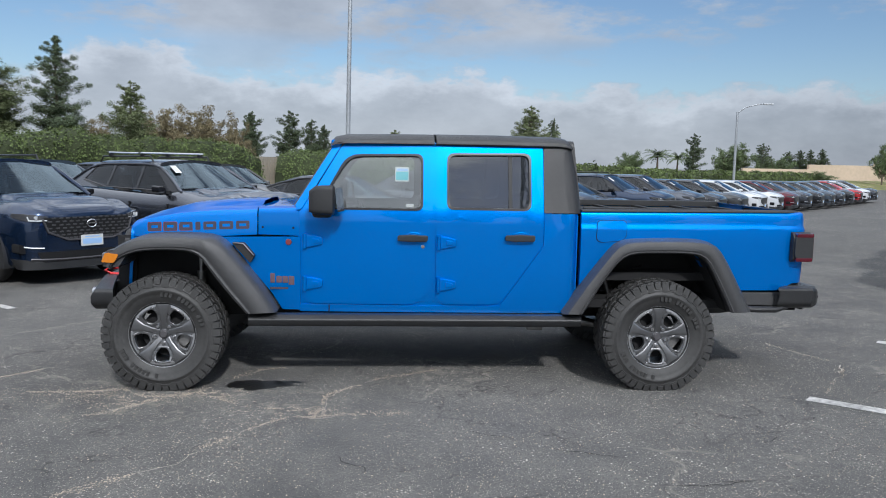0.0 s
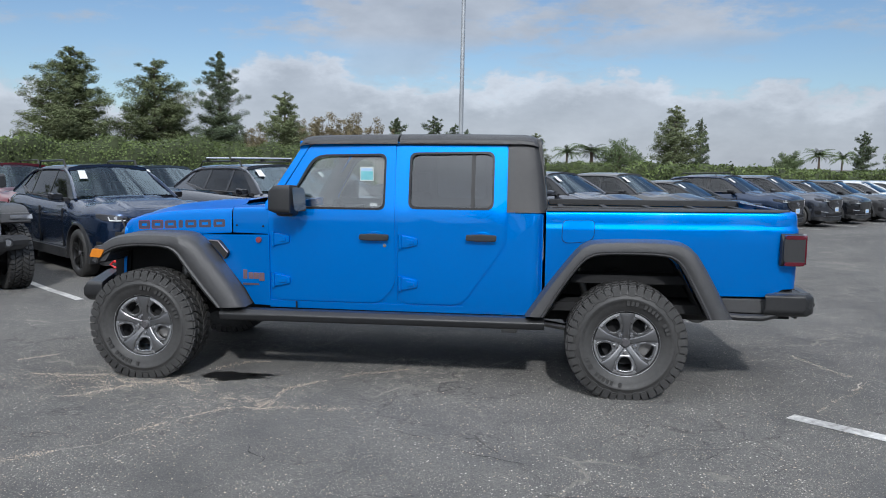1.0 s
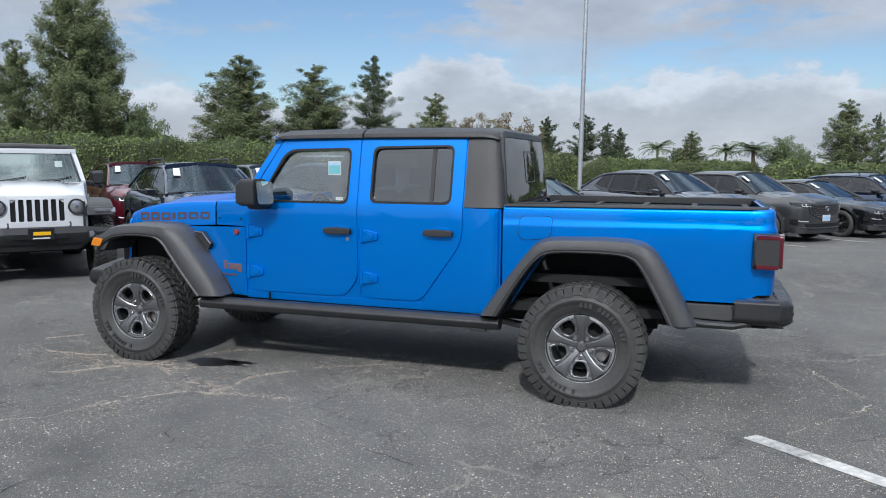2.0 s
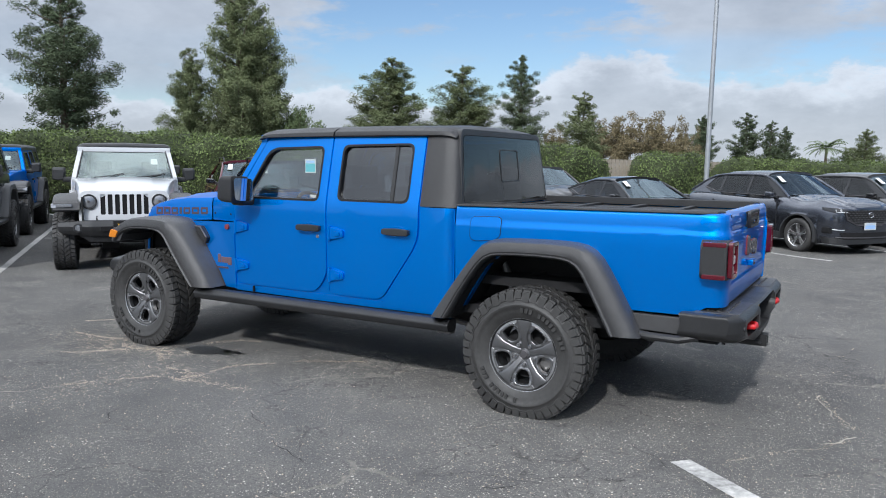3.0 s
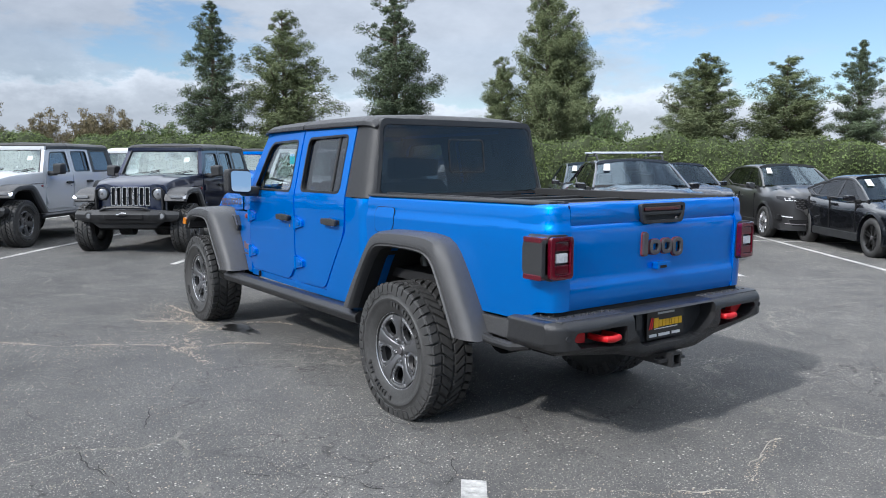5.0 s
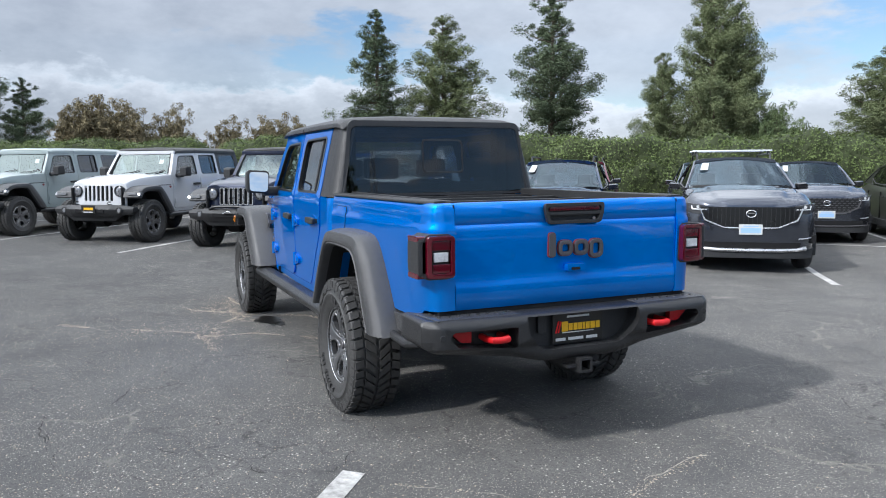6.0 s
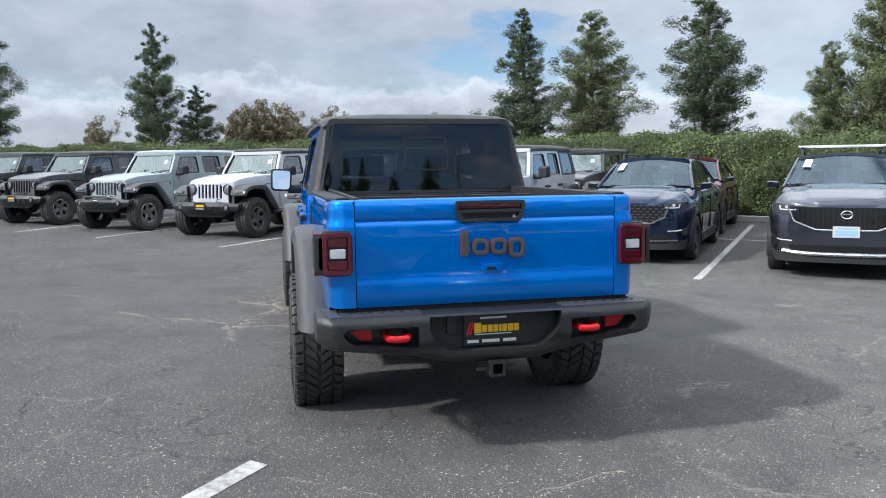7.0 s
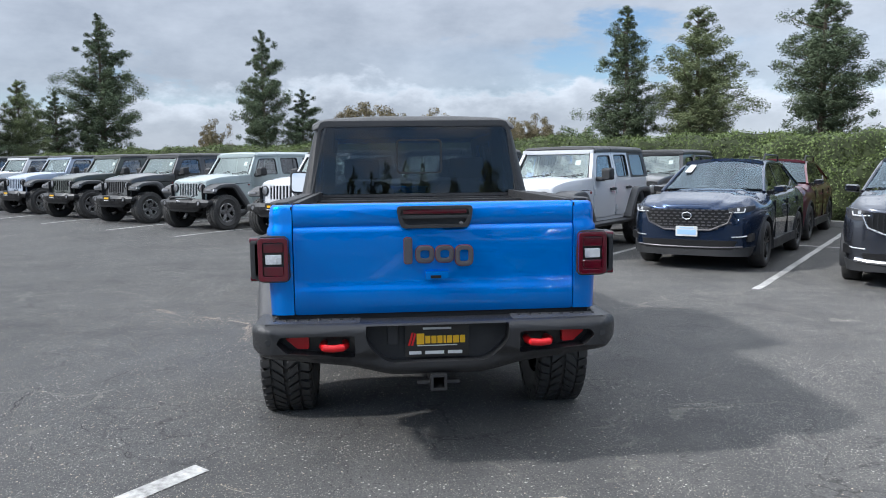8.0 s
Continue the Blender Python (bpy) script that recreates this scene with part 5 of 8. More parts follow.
    part("window_label", Geo().box((-0.055, -0.742, 1.305), (0.055, 0.0015, 0.022)), M_WHITE, root)
    return root


def wagon(m, paint_m, top_m, label, group="off-road wagons in the parked row", plate=True, winch=False, white_top=False):
    """A four-door off-road wagon with a hard top; its rear wheels stand 3.0 m behind the front ones."""
    root = thing("off_road_wagon", label, "off-road car", m, group)
    jeep_common(root, paint_m, top_m, False, M_SMOKE, wheel_turn=(random.random() * 6, 0))
    P = paint_m
    ax = 1.2645

    def roof_ring(x, k, z):
        w = 0.705 * k
        return [(x, -w - 0.012, 1.722 + z * 0.5), (x, -w - 0.006, 1.775 + z), (x, -w + 0.03, 1.815 + z), (x, -w + 0.10, 1.832 + z), (x, 0, 1.845 + z), (x, w - 0.10, 1.832 + z), (x, w - 0.03, 1.815 + z), (x, w + 0.006, 1.775 + z), (x, w + 0.012, 1.722 + z * 0.5)]
    part("front_roof_panel", Geo().loft([roof_ring(-0.575, 0.975, -0.045), roof_ring(-0.54, 0.98, -0.015), roof_ring(-0.2, 0.99, 0.0), roof_ring(0.118, 0.99, 0.002)]), top_m, root, bevel=0.006)
    part("rear_roof", Geo().loft([roof_ring(0.130, 0.99, 0.004), roof_ring(1.0, 0.99, 0.006), roof_ring(1.78, 0.985, 0.0), roof_ring(1.84, 0.96, -0.03)]), top_m, root, bevel=0.006)
    win = rnd([(1.02, 1.30), (1.70, 1.30), (1.66, 1.69), (1.02, 1.69)], 0.05)
    arch = smooth_line([(0.72, 0.55), (0.80, 0.72), (0.94, 0.94), (1.04, 1.0), (1.48, 1.0), (1.58, 0.95), (1.72, 0.72), (1.80, 0.58)], 14)
    for s in (-1, 1):
        q = panel([(0.612, 0.548)] + arch + [(1.86, 0.62), (1.88, 1.262), (0.918, 1.262), (0.913, 1.03), (0.612, 0.60)], lambda x, z, d: (x, -(body_w(x, z) + 0.002 - d - 1.5 * max(0, x - 1.78) ** 2 * 5), z), 0.05, cu=(1.0, 1.3, 1.78, 1.82), cv=(0.8, 1.0))
        part("rear_quarter", side(q, s), P, root, bevel=0.004)
        h = panel(rnd([(0.912, 1.268), (1.87, 1.268), (1.82, 1.75), (0.912, 1.745)], 0.01), lambda x, z, d: on_side(x, z, d - 0.002), 0.05, [win], cu=(1.3,), cv=ZC)
        part("hardtop_side", side(h, s), top_m, root, bevel=0.004)
        pn = part("quarter_window", side(panel(shrink(win, 0.003), lambda x, z, d: on_side(x, z, d + 0.006), 0.004, cv=ZC), s), M_SMOKE, root)
        sp = panel([(-0.835, 0.535), (0.72, 0.535), (0.72, 0.588), (-0.835, 0.588)], lambda x, z, d: on_side(x, z, d + 0.004), 0.06, cu=(-0.4, 0, 0.5))
        part("sill_panel", side(sp, s), P, root, bevel=0.004)
        fo = smooth_line([(x - 0.479, z) for x, z in FL_R_OUT], 24)
        fi = smooth_line([(x - 0.479, z) for x, z in FL_R_IN], 24)
        part("rear_flare", side(flare(fo, fi, 0, 0.935, 0.775), s), M_FLARE, root, sharp=28)
        wheel(root, (ax, s * 0.80, 0.405), s, random.random() * 6, False)
    part("rear_body", Geo().box((1.86, 0, 0.90), (0.06, 1.44, 0.72)), P, root, bevel=0.01)
    part("hardtop_back", Geo().box((1.83, 0, 1.29), (0.05, 1.44, 0.05)).box((1.81, 0, 1.74), (0.05, 1.30, 0.06)), top_m, root)
    bw = part("rear_window", Geo().box((1.84, 0, 1.51), (0.006, 1.34, 0.40)), M_SMOKE, root)
    part("rear_bumper", Geo().box((1.98, 0, 0.60), (0.20, 1.60, 0.16)), M_STEELBLK, root, bevel=0.03)
    part("spare_wheel", TYRE_PLAIN[0], None, root, at=Matrix.Translation((2.02, 0, 1.0)) @ Matrix.Rotation(math.pi / 2, 4, "Z"))
    part("rear_axle", Geo().cyl((ax, -0.66, 0.405), (ax, 0.66, 0.405), 0.05, n=10), M_UNDER, root)
    if plate:
        pl = part("front_plate", Geo().box((-2.40, 0, 0.655), (0.012, 0.30, 0.15)), M_PLATE, root, "black dealer plate with yellow print", bevel=0.004)
        part("print_bar", Geo().box((-2.408, -0.01, 0.665), (0.004, 0.20, 0.045)), M_YELLOW, pl)
        part("print_line", Geo().box((-2.408, 0, 0.605), (0.004, 0.20, 0.016)), M_WHITE, pl)
    if winch:
        for y in (-0.285, -0.19, -0.095, 0, 0.095, 0.19, 0.285):
            o = rnd([(y - 0.041, 0.79), (y + 0.041, 0.79), (y + 0.041, 1.095), (y - 0.041, 1.095)], 0.018, 3)
            part("slot_trim", panel(o, lambda a, b, d: (-2.121 + 0.10 * a * a + (b - 0.66) * 0.06 + d, a, b), 0.008, [shrink(o, 0.011)]), M_ALLOY, root, "bright grille slot trim")
        part("bumper_hoop", Geo().tube(smooth_line([(-2.30, -0.42, 0.70), (-2.34, -0.36, 0.755), (-2.345, -0.22, 0.775), (-2.345, 0.22, 0.775), (-2.34, 0.36, 0.755), (-2.30, 0.42, 0.70)], 16), 0.022, 10), M_STEELBLK, root, "black steel hoop on the bumper")
        part("winch_hook", Geo().tube([(-2.40, -0.05, 0.68), (-2.44, 0.0, 0.69), (-2.42, 0.06, 0.66), (-2.40, 0.10, 0.66)], 0.014, 8), M_CHROME, root, "bright winch shackle")
    return root

# ---------------------------------------------------------------- crossovers and a hatchback; nose towards -x
def sym(r):
    return r + [(a, -b, c) for a, b, c in r[::-1]]


def suv_rim():
    d = {}
    R = 0.345
    prof = [(0.232, -0.09), (0.25, -0.108), (0.29, -0.112), (0.325, -0.105), (R, -0.08), (R + 0.002, 0.0), (R, 0.08), (0.32, 0.106), (0.24, 0.10)]
    d["tyre"] = to_mesh("tyre", Geo().lathe(prof, (0, 0, 0), 40), M_RUBBER, sharp=50)
    d["rim"] = to_mesh("rim", Geo().lathe([(0.222, -0.085), (0.234, -0.098), (0.24, -0.090)], (0, 0, 0), 40).lathe([(0.225, -0.085), (0.205, 0.0), (0.215, 0.08)], (0, 0, 0), 32), M_ALLOY)
    d["rim_dark"] = to_mesh("rim", Geo().lathe([(0.222, -0.085), (0.234, -0.098), (0.24, -0.090)], (0, 0, 0), 40).lathe([(0.225, -0.085), (0.205, 0.0), (0.215, 0.08)], (0, 0, 0), 32), M_PLATE)
    sp = Geo()
    for off in (-1, 1):
        sp.loft([[(x, y + 0.03, z + off * o - w), (x, y, z + off * o - w * 0.6), (x, y, z + off * o + w * 0.6), (x, y + 0.03, z + off * o + w)] for x, y, z, w, o in ((0.03, -0.075, 0, 0.022, 0.006), (0.12, -0.085, 0, 0.013, 0.016), (0.228, -0.09, 0, 0.013, 0.034))])
    d["spoke"] = to_mesh("spoke", sp, M_ALLOY)
    d["spoke_dark"] = to_mesh("spoke", sp, M_PLATE)
    d["hub"] = to_mesh("hub", Geo().lathe([(0, -0.085), (0.03, -0.084), (0.045, -0.07), (0.05, -0.03)], (0, 0, 0), 20).lathe([(0.0, -0.012), (0.17, -0.012), (0.17, 0.01)], (0, 0, 0), 24), M_BADGE)
    return d


SUVRIM = suv_rim()


def suv_wheel(root, c, s, dark):
    m = Matrix.Translation(c) @ (Matrix.Rotation(math.pi, 4, "Z") if s > 0 else Matrix.Identity(4)) @ Matrix.Rotation(random.random() * 6, 4, "Y")
    w = part("wheel", SUVRIM["tyre"], None, root, at=m)
    part("rim", SUVRIM["rim_dark" if dark else "rim"], None, w)
    part("hub", SUVRIM["hub"], None, w)
    for k in range(5):
        part("spoke", SUVRIM["spoke_dark" if dark else "spoke"], None, w, at=Matrix.Rotation(k * 1.256637, 4, "Y"))


def glide(rows, at):
    """Rows of numbers, read at the values given of their first column; smooth, with no overshoot."""
    out = []
    d = [[(b[k] - a[k]) / (b[0] - a[0]) for k in range(len(a))] for a, b in zip(rows, rows[1:])]
    m = [d[0]] + [[0.0 if p * q <= 0 else 2 * p * q / (p + q) for p, q in zip(u, v)] for u, v in zip(d, d[1:])] + [d[-1]]
    for x in at:
        i = 0
        while i < len(rows) - 2 and x > rows[i + 1][0]:
            i += 1
        h = rows[i + 1][0] - rows[i][0]
        t = (x - rows[i][0]) / h
        out.append([x] + [rows[i][k] * (1 + 2 * t) * (1 - t) ** 2 + m[i][k] * h * t * (1 - t) ** 2 + rows[i + 1][k] * t * t * (3 - 2 * t) + m[i + 1][k] * h * t * t * (t - 1) for k in range(1, len(rows[0]))])
    return out


BAR_MESH = to_mesh("grille_bar", Geo().box((0, 0, 0), (1, 1, 1)), M_BADGE)
BAR_DARK = to_mesh("grille_bar", Geo().box((0, 0, 0), (1, 1, 1)), M_STEELBLK)


# stations: x (0 nose .. 1 tail), half width, low edge, belt height, top of the lower body, crown
SHAPES = {
    "suv": dict(L=4.60, W=0.92, H=1.62, front=0.90, base=2.72, belt=1.06, hood0=0.97, hood1=1.10, cowl=1.30, roof0=2.02, roof1=3.55, tail=4.42, clad=True, rack=False),
    "compact": dict(L=4.40, W=0.90, H=1.48, front=0.88, base=2.66, belt=0.98, hood0=0.86, hood1=0.99, cowl=1.28, roof0=2.02, roof1=3.30, tail=4.24, clad=True, rack=False),
    "large": dict(L=5.05, W=0.955, H=1.67, front=0.92, base=3.08, belt=1.12, hood0=1.03, hood1=1.17, cowl=1.48, roof0=2.22, roof1=4.05, tail=4.88, clad=True, rack=True),
    "hatch": dict(L=4.42, W=0.895, H=1.43, front=0.90, base=2.70, belt=0.93, hood0=0.76, hood1=0.95, cowl=1.30, roof0=2.10, roof1=3.05, tail=4.32, clad=False, rack=False),
}


def suv(m, paint_m, shape, label, group="cars in the parked row", dark_rims=True, plate=True, paper=1, rack=None, near=True):
    k = SHAPES[shape]
    L, W, H = k["L"], k["W"], k["H"]
    rack = k["rack"] if rack is None else rack
    root = thing("hatchback" if shape == "hatch" else "crossover", label, "car", m, group)
    x0 = -(k["front"] + k["base"] / 2)
    fx, rx = -k["base"] / 2, k["base"] / 2
    X = lambda a: x0 + a
    B = k["belt"]
    lo = 0.24
    # lower body: rings from the sill over the shoulder to the centre line
    st = [(0.00, 0.45, 0.40, 0.62, k["hood0"] - 0.09, 0.42), (0.04, 0.68, 0.30, 0.62, k["hood0"] - 0.04, 0.60), (0.12, 0.82, 0.25, 0.64, k["hood0"] + 0.005, 0.69), (0.25, 0.91, 0.24, 0.66, k["hood0"] + 0.04, 0.73), (0.50, 0.97, lo, 0.70, k["hood0"] + 0.10, 0.76), (0.90, 1.0, lo, 0.72, k["hood1"] - 0.06, 0.78),
          (k["cowl"], 1.0, lo, 0.72, k["hood1"], 0.80), (2.0, 0.99, lo, 0.72, B - 0.02, 0.84), (3.0, 1.0, lo, 0.74, B, 0.84), (3.9 * L / 4.6, 1.0, lo, 0.76, B + 0.03, 0.82), (k["tail"] - 0.12, 0.95, 0.28, 0.76, B + 0.03, 0.78), (k["tail"] + 0.06, 0.88, 0.34, 0.74, B - 0.02, 0.68), (L, 0.80, 0.40, 0.70, B - 0.25, 0.60)]
    xs = [0.0, 0.02, 0.04, 0.08, 0.12, 0.18, 0.25]
    while xs[-1] < L - 0.10:
        xs.append(xs[-1] + (0.08 if near else 0.11))
    rings = []
    for row in glide(st, xs + [L]):
        x, w, zl, zm, zt, tw = row
        w = W * w
        t = W * tw
        r = [(X(x), -w * 0.90, zl), (X(x), -w * 0.965, zl + 0.06), (X(x), -w * 0.985, (zl + zm) / 2), (X(x), -w, zm), (X(x), -w * 0.985, zm + (zt - zm) * 0.45), (X(x), -(w * 0.55 + t * 0.45), zm + (zt - zm) * 0.80), (X(x), -t, zt), (X(x), -t * 0.74, zt + 0.010), (X(x), -t * 0.64, zt + 0.034), (X(x), -t * 0.30, zt + 0.046), (X(x), -0.001, zt + 0.05)]
        along = [(float(i), q[1], q[2]) for i, q in enumerate(r)]
        rings.append(sym([(X(x), y, z) for _, y, z in glide(along, [i / 3 for i in range(31)])]))
    me = to_mesh("body", Geo().loft(rings), paint_m, sharp=60)
    # wheel arches are cut out of the side
    bm = bmesh.new()
    bm.from_mesh(me)
    for wx in (fx, rx):
        kill = []
        for v in bm.verts:
            d = math.hypot(v.co.x - wx, v.co.z - 0.345)
            if abs(v.co.y) > 0.5 and d < 0.47:
                if d < 0.345:
                    kill.append(v)
                else:
                    v.co.x, v.co.z = wx + (v.co.x - wx) * 0.43 / d, 0.345 + (v.co.z - 0.345) * 0.43 / d
        bmesh.ops.delete(bm, geom=kill, context="VERTS")
    for f in bm.faces:
        f.smooth = True
    bm.to_mesh(me)
    bm.free()
    part("body", me, None, root)
    # cladding and arches
    for s in (-1, 1):
        for wx in (fx, rx):
            arc = [(wx + 0.41 * math.cos(a), 0.345 + 0.41 * math.sin(a)) for a in [math.pi * (1.08 - 1.16 * i / 14) for i in range(15)]]
            out = [(wx + 0.465 * math.cos(a), 0.345 + 0.46 * math.sin(a)) for a in [math.pi * (1.08 - 1.16 * i / 14) for i in range(15)]]
            g = Geo().loft([[(a[0], -W * 1.0 - 0.006, a[1]), (b[0], -W * 0.985 - 0.004, b[1]), (b[0], -W * 0.90, b[1]), (a[0], -W * 0.60, a[1])] for a, b in zip(arc, out)])
            part("wheel_arch", side(g, s), M_BLACKPL if k["clad"] else paint_m, root)
            part("arch_liner", side(Geo().loft([[(wx + 0.40 * math.cos(a), y, 0.345 + 0.40 * math.sin(a)) for a in [math.pi * i / 10 for i in range(11)]] for y in (-W * 0.95, -W * 0.55)], False, False).box((wx, -W * 0.56, 0.5), (0.8, 0.02, 0.5)), s), M_UNDER, root)
            suv_wheel(root, (wx, s * (W - 0.115), 0.345), s, dark_rims)
        part("side_sill", side(Geo().prism(rnd([(fx + 0.45, 0.24), (rx - 0.45, 0.24), (rx - 0.46, 0.38), (fx + 0.46, 0.38)], 0.02), "y", -W - 0.008, -W * 0.90), s), M_BLACKPL, root, bevel=0.01)
    part("floor_pan", Geo().box((0, 0, 0.32), (L * 0.86, W * 1.2, 0.10)), M_UNDER, root)
    # greenhouse
    c, r0, r1, tl = X(k["cowl"]), X(k["roof0"]), X(k["roof1"]), X(k["tail"] - 0.06)
    zb = B
    tw0, tw1 = W * 0.86, W * 0.66

    def roofz(x):
        t = (x - r0) / (r1 - r0)
        return H - 0.05 - 0.05 * (t - 0.35) ** 2 - (0.05 if t > 1 else 0)
    rf = []
    for x in [r0 + (r1 - r0) * i / 6 for i in range(7)] + [r1 + (tl - r1) * 0.35]:
        z = roofz(x)
        w = tw1 * (1 - 0.08 * max(0, (x - r0) / (r1 - r0) - 0.5))
        rf.append(sym([(x, -w - 0.012, z - 0.045), (x, -w + 0.01, z - 0.008), (x, -w * 0.75, z + 0.025), (x, -0.001, z + 0.05)]))
    part("roof", Geo().loft(rf), paint_m, root, sharp=50)
    xe = r1 + (tl - r1) * 0.35
    # side glass and pillars, in one slanted plane
    def on_gh(x, z, d):
        t = max(0, min(1, (z - zb) / (H - 0.10 - zb)))
        nar = 0.0 if x < 0.9 else 0.06 * (x - 0.9)
        return (x, -(tw0 + (tw1 - tw0) * t - nar * t - d), z)
    top = [(r0 + 0.03 + (xe - r0 - 0.03) * i / 5, roofz(r0 + (xe - r0) * i / 5) - 0.035) for i in range(6)]
    outl = [(c + 0.02, zb + 0.02), (tl - 0.02, zb + 0.06)] + [(xe, top[-1][1])] + top[-2::-1]
    mid, back = X(k["cowl"] + 1.18), X(k["cowl"] + 2.08)
    lower = zb + 0.045
    def topz(x):
        return lerp_table(x, top) - 0.03
    w1 = rnd([(c + 0.30, lower), (mid - 0.025, lower + 0.01), (mid - 0.04, topz(mid)), (r0 + 0.12, topz(r0 + 0.12))], [0.05, 0.02, 0.03, 0.05])
    w2 = rnd([(mid + 0.04, lower + 0.01), (back - 0.06, lower + 0.02), (back - 0.10, topz(back - 0.1)), (mid + 0.03, topz(mid))], 0.03)
    w3 = rnd([(back + 0.01, lower + 0.03), (tl - 0.50, lower + 0.13), (xe - 0.22, topz(xe - 0.22)), (back - 0.02, topz(back))], 0.04)
    for s in (-1, 1):
        part("window_frames", side(panel(outl, on_gh, 0.03, [w1, w2, w3], cv=(zb + 0.2, zb + 0.35)), s), M_PIANO, root)
        edge = [on_gh(c - 0.02, zb + 0.03, 0.004), on_gh((c + r0) / 2, (zb + roofz(r0)) / 2 + 0.015, 0.0), on_gh(r0 + 0.02, roofz(r0) - 0.045, 0.0)] + [on_gh(x, z - 0.004, 0.002) for x, z in top[1:]] + [on_gh(tl - 0.03, zb + 0.08, 0.01)]
        part("roof_edge", side(Geo().tube(smooth_line(edge, 18, 2), 0.027, 8), s), paint_m, root)
        rear_q = [(back + 0.20, zb + 0.03), (tl - 0.03, zb + 0.05), (xe, top[-1][1] - 0.02), (xe - 0.16, topz(xe - 0.16) - 0.02), (tl - 0.47, lower + 0.10)]
        part("rear_pillar", side(panel(rear_q, lambda x, z, d: on_gh(x, z, d - 0.004), 0.012, cv=(zb + 0.2, zb + 0.35)), s), paint_m, root)
        for w in (w1, w2, w3):
            pn = part("side_window", side(panel(shrink(w, -0.002), lambda x, z, d: on_gh(x, z, d + 0.006), 0.004, cv=(zb + 0.2, zb + 0.35)), s), M_CARSMOKE, root)
            pn.visible_shadow = False
        part("window_trim", side(Geo().tube([on_gh(x, z, -0.003) for x, z in [(c + 0.30, lower - 0.008), (mid, lower), (back, lower + 0.01), (tl - 0.5, lower + 0.115)]], 0.008, 6), s), M_BADGE, root)
        # door cuts and handles
        for dx in (c + 0.16, mid, back + 0.02):
            part("door_gap", side(Geo().box((dx, -W * 0.985, 0.68), (0.008, 0.03, 0.56)), s), M_GAP, root)
        for dx in (mid - 0.16, back - 0.14):
            part("door_handle", side(Geo().prism(rnd([(dx - 0.09, 0.85), (dx + 0.09, 0.855), (dx + 0.09, 0.88), (dx - 0.09, 0.875)], 0.01), "y", -W * 1.0 - 0.008, -W * 0.93), s), paint_m, root, bevel=0.005)
        mr = Geo().loft([[(c + 0.30 + dx, -W * 0.90 - 0.11 + y * kk, B + 0.07 + z * kk) for y, z in rnd([(-0.09, -0.05), (0.09, -0.06), (0.09, 0.045), (-0.09, 0.06)], 0.035)] for dx, kk in ((-0.06, 0.7), (0.0, 1.0), (0.09, 1.0))])
        mi = part("mirror", side(mr, s), M_PIANO if dark_rims else paint_m, root, sharp=60)
        part("mirror_foot", side(Geo().box((c + 0.32, -W * 0.86, B + 0.02), (0.10, 0.10, 0.05)), s), M_BLACKPL, mi)
    # windscreen and rear screen
    for nm, xa, xb, za, zc2, m_ in (("windscreen", c - 0.02, r0 + 0.03, k["hood1"] + 0.03, roofz(r0) + 0.0, M_CARGLASS), ("rear_screen", tl, xe, zb + 0.06, top[-1][1] + 0.03, M_CARSMOKE)):
        g = []
        for t in (0, 0.5, 1):
            x, z = xa + (xb - xa) * t, za + (zc2 - za) * t
            w = tw0 * 0.99 + (tw1 - tw0) * t
            bow = 0.055 if nm == "windscreen" else -0.05
            g.append([(x + bow * (y * y) * 1.2, y * w, z + (0.03 if t == 1 else 0.02) * (1 - y * y)) for y in (-1, -0.6, -0.2, 0.2, 0.6, 1)])
        sc = part(nm, Geo().loft(g, False, False), m_, root)
        sc.visible_shadow = False
        if nm == "windscreen" and near:
            part("dash", Geo().box((c + 0.45, 0, B - 0.04), (0.5, W * 1.5, 0.12)), M_BLACKPL, root)
            part("screen_mirror", Geo().box((r0 + 0.02, 0, H - 0.20), (0.03, 0.22, 0.07)), M_GAP, root)
    part("cabin", Geo().box(((c + tl) / 2, 0, 0.62), (tl - c - 0.3, W * 1.6, 0.5)), M_UNDER, root)
    for y in (-0.38, 0.38):
        for sx in (X(k["cowl"] + 1.15), X(k["cowl"] + 2.0)):
            part("seat", Geo().loft([[(sx + a, y - hw, z), (sx + b, y - hw, z), (sx + b, y + hw, z), (sx + a, y + hw, z)] for a, b, hw, z in ((0, 0.16, 0.24, 0.85), (0.06, 0.20, 0.22, H - 0.50), (0.10, 0.18, 0.12, H - 0.46), (0.12, 0.20, 0.12, H - 0.30))]), M_SEAT, root, bevel=0.02)
    # paper stickers
    if paper:
        def ws(t, yy, dx):
            x, z = (c - 0.02) + (r0 + 0.05 - c) * t, k["hood1"] + 0.03 + (roofz(r0) - k["hood1"] - 0.03) * t
            w = tw0 * 0.99 + (tw1 - tw0) * t
            return (x + 0.066 * yy * yy - 0.022, yy * w, z + 0.026 + dx)
        part("screen_sticker", Geo().add([ws(0.54, 0.64, 0), ws(0.54, 0.80, 0), ws(0.82, 0.80, 0), ws(0.82, 0.64, 0)], [(0, 1, 2, 3)]), M_WHITE, root, "white paper sticker")
    # face: grille, lamps, intake, plate
    gx = X(0.0)

    def nose_x(y):
        return gx + lerp_table(abs(y) / W, [(0, 0), (0.45, 0.0), (0.68, 0.04), (0.82, 0.12), (0.91, 0.25), (0.97, 0.50)])
    gz0, gz1 = k["hood0"] - (0.37 if shape != "hatch" else 0.30), k["hood0"] - 0.085
    gw = 0.62 if shape != "large" else 0.68
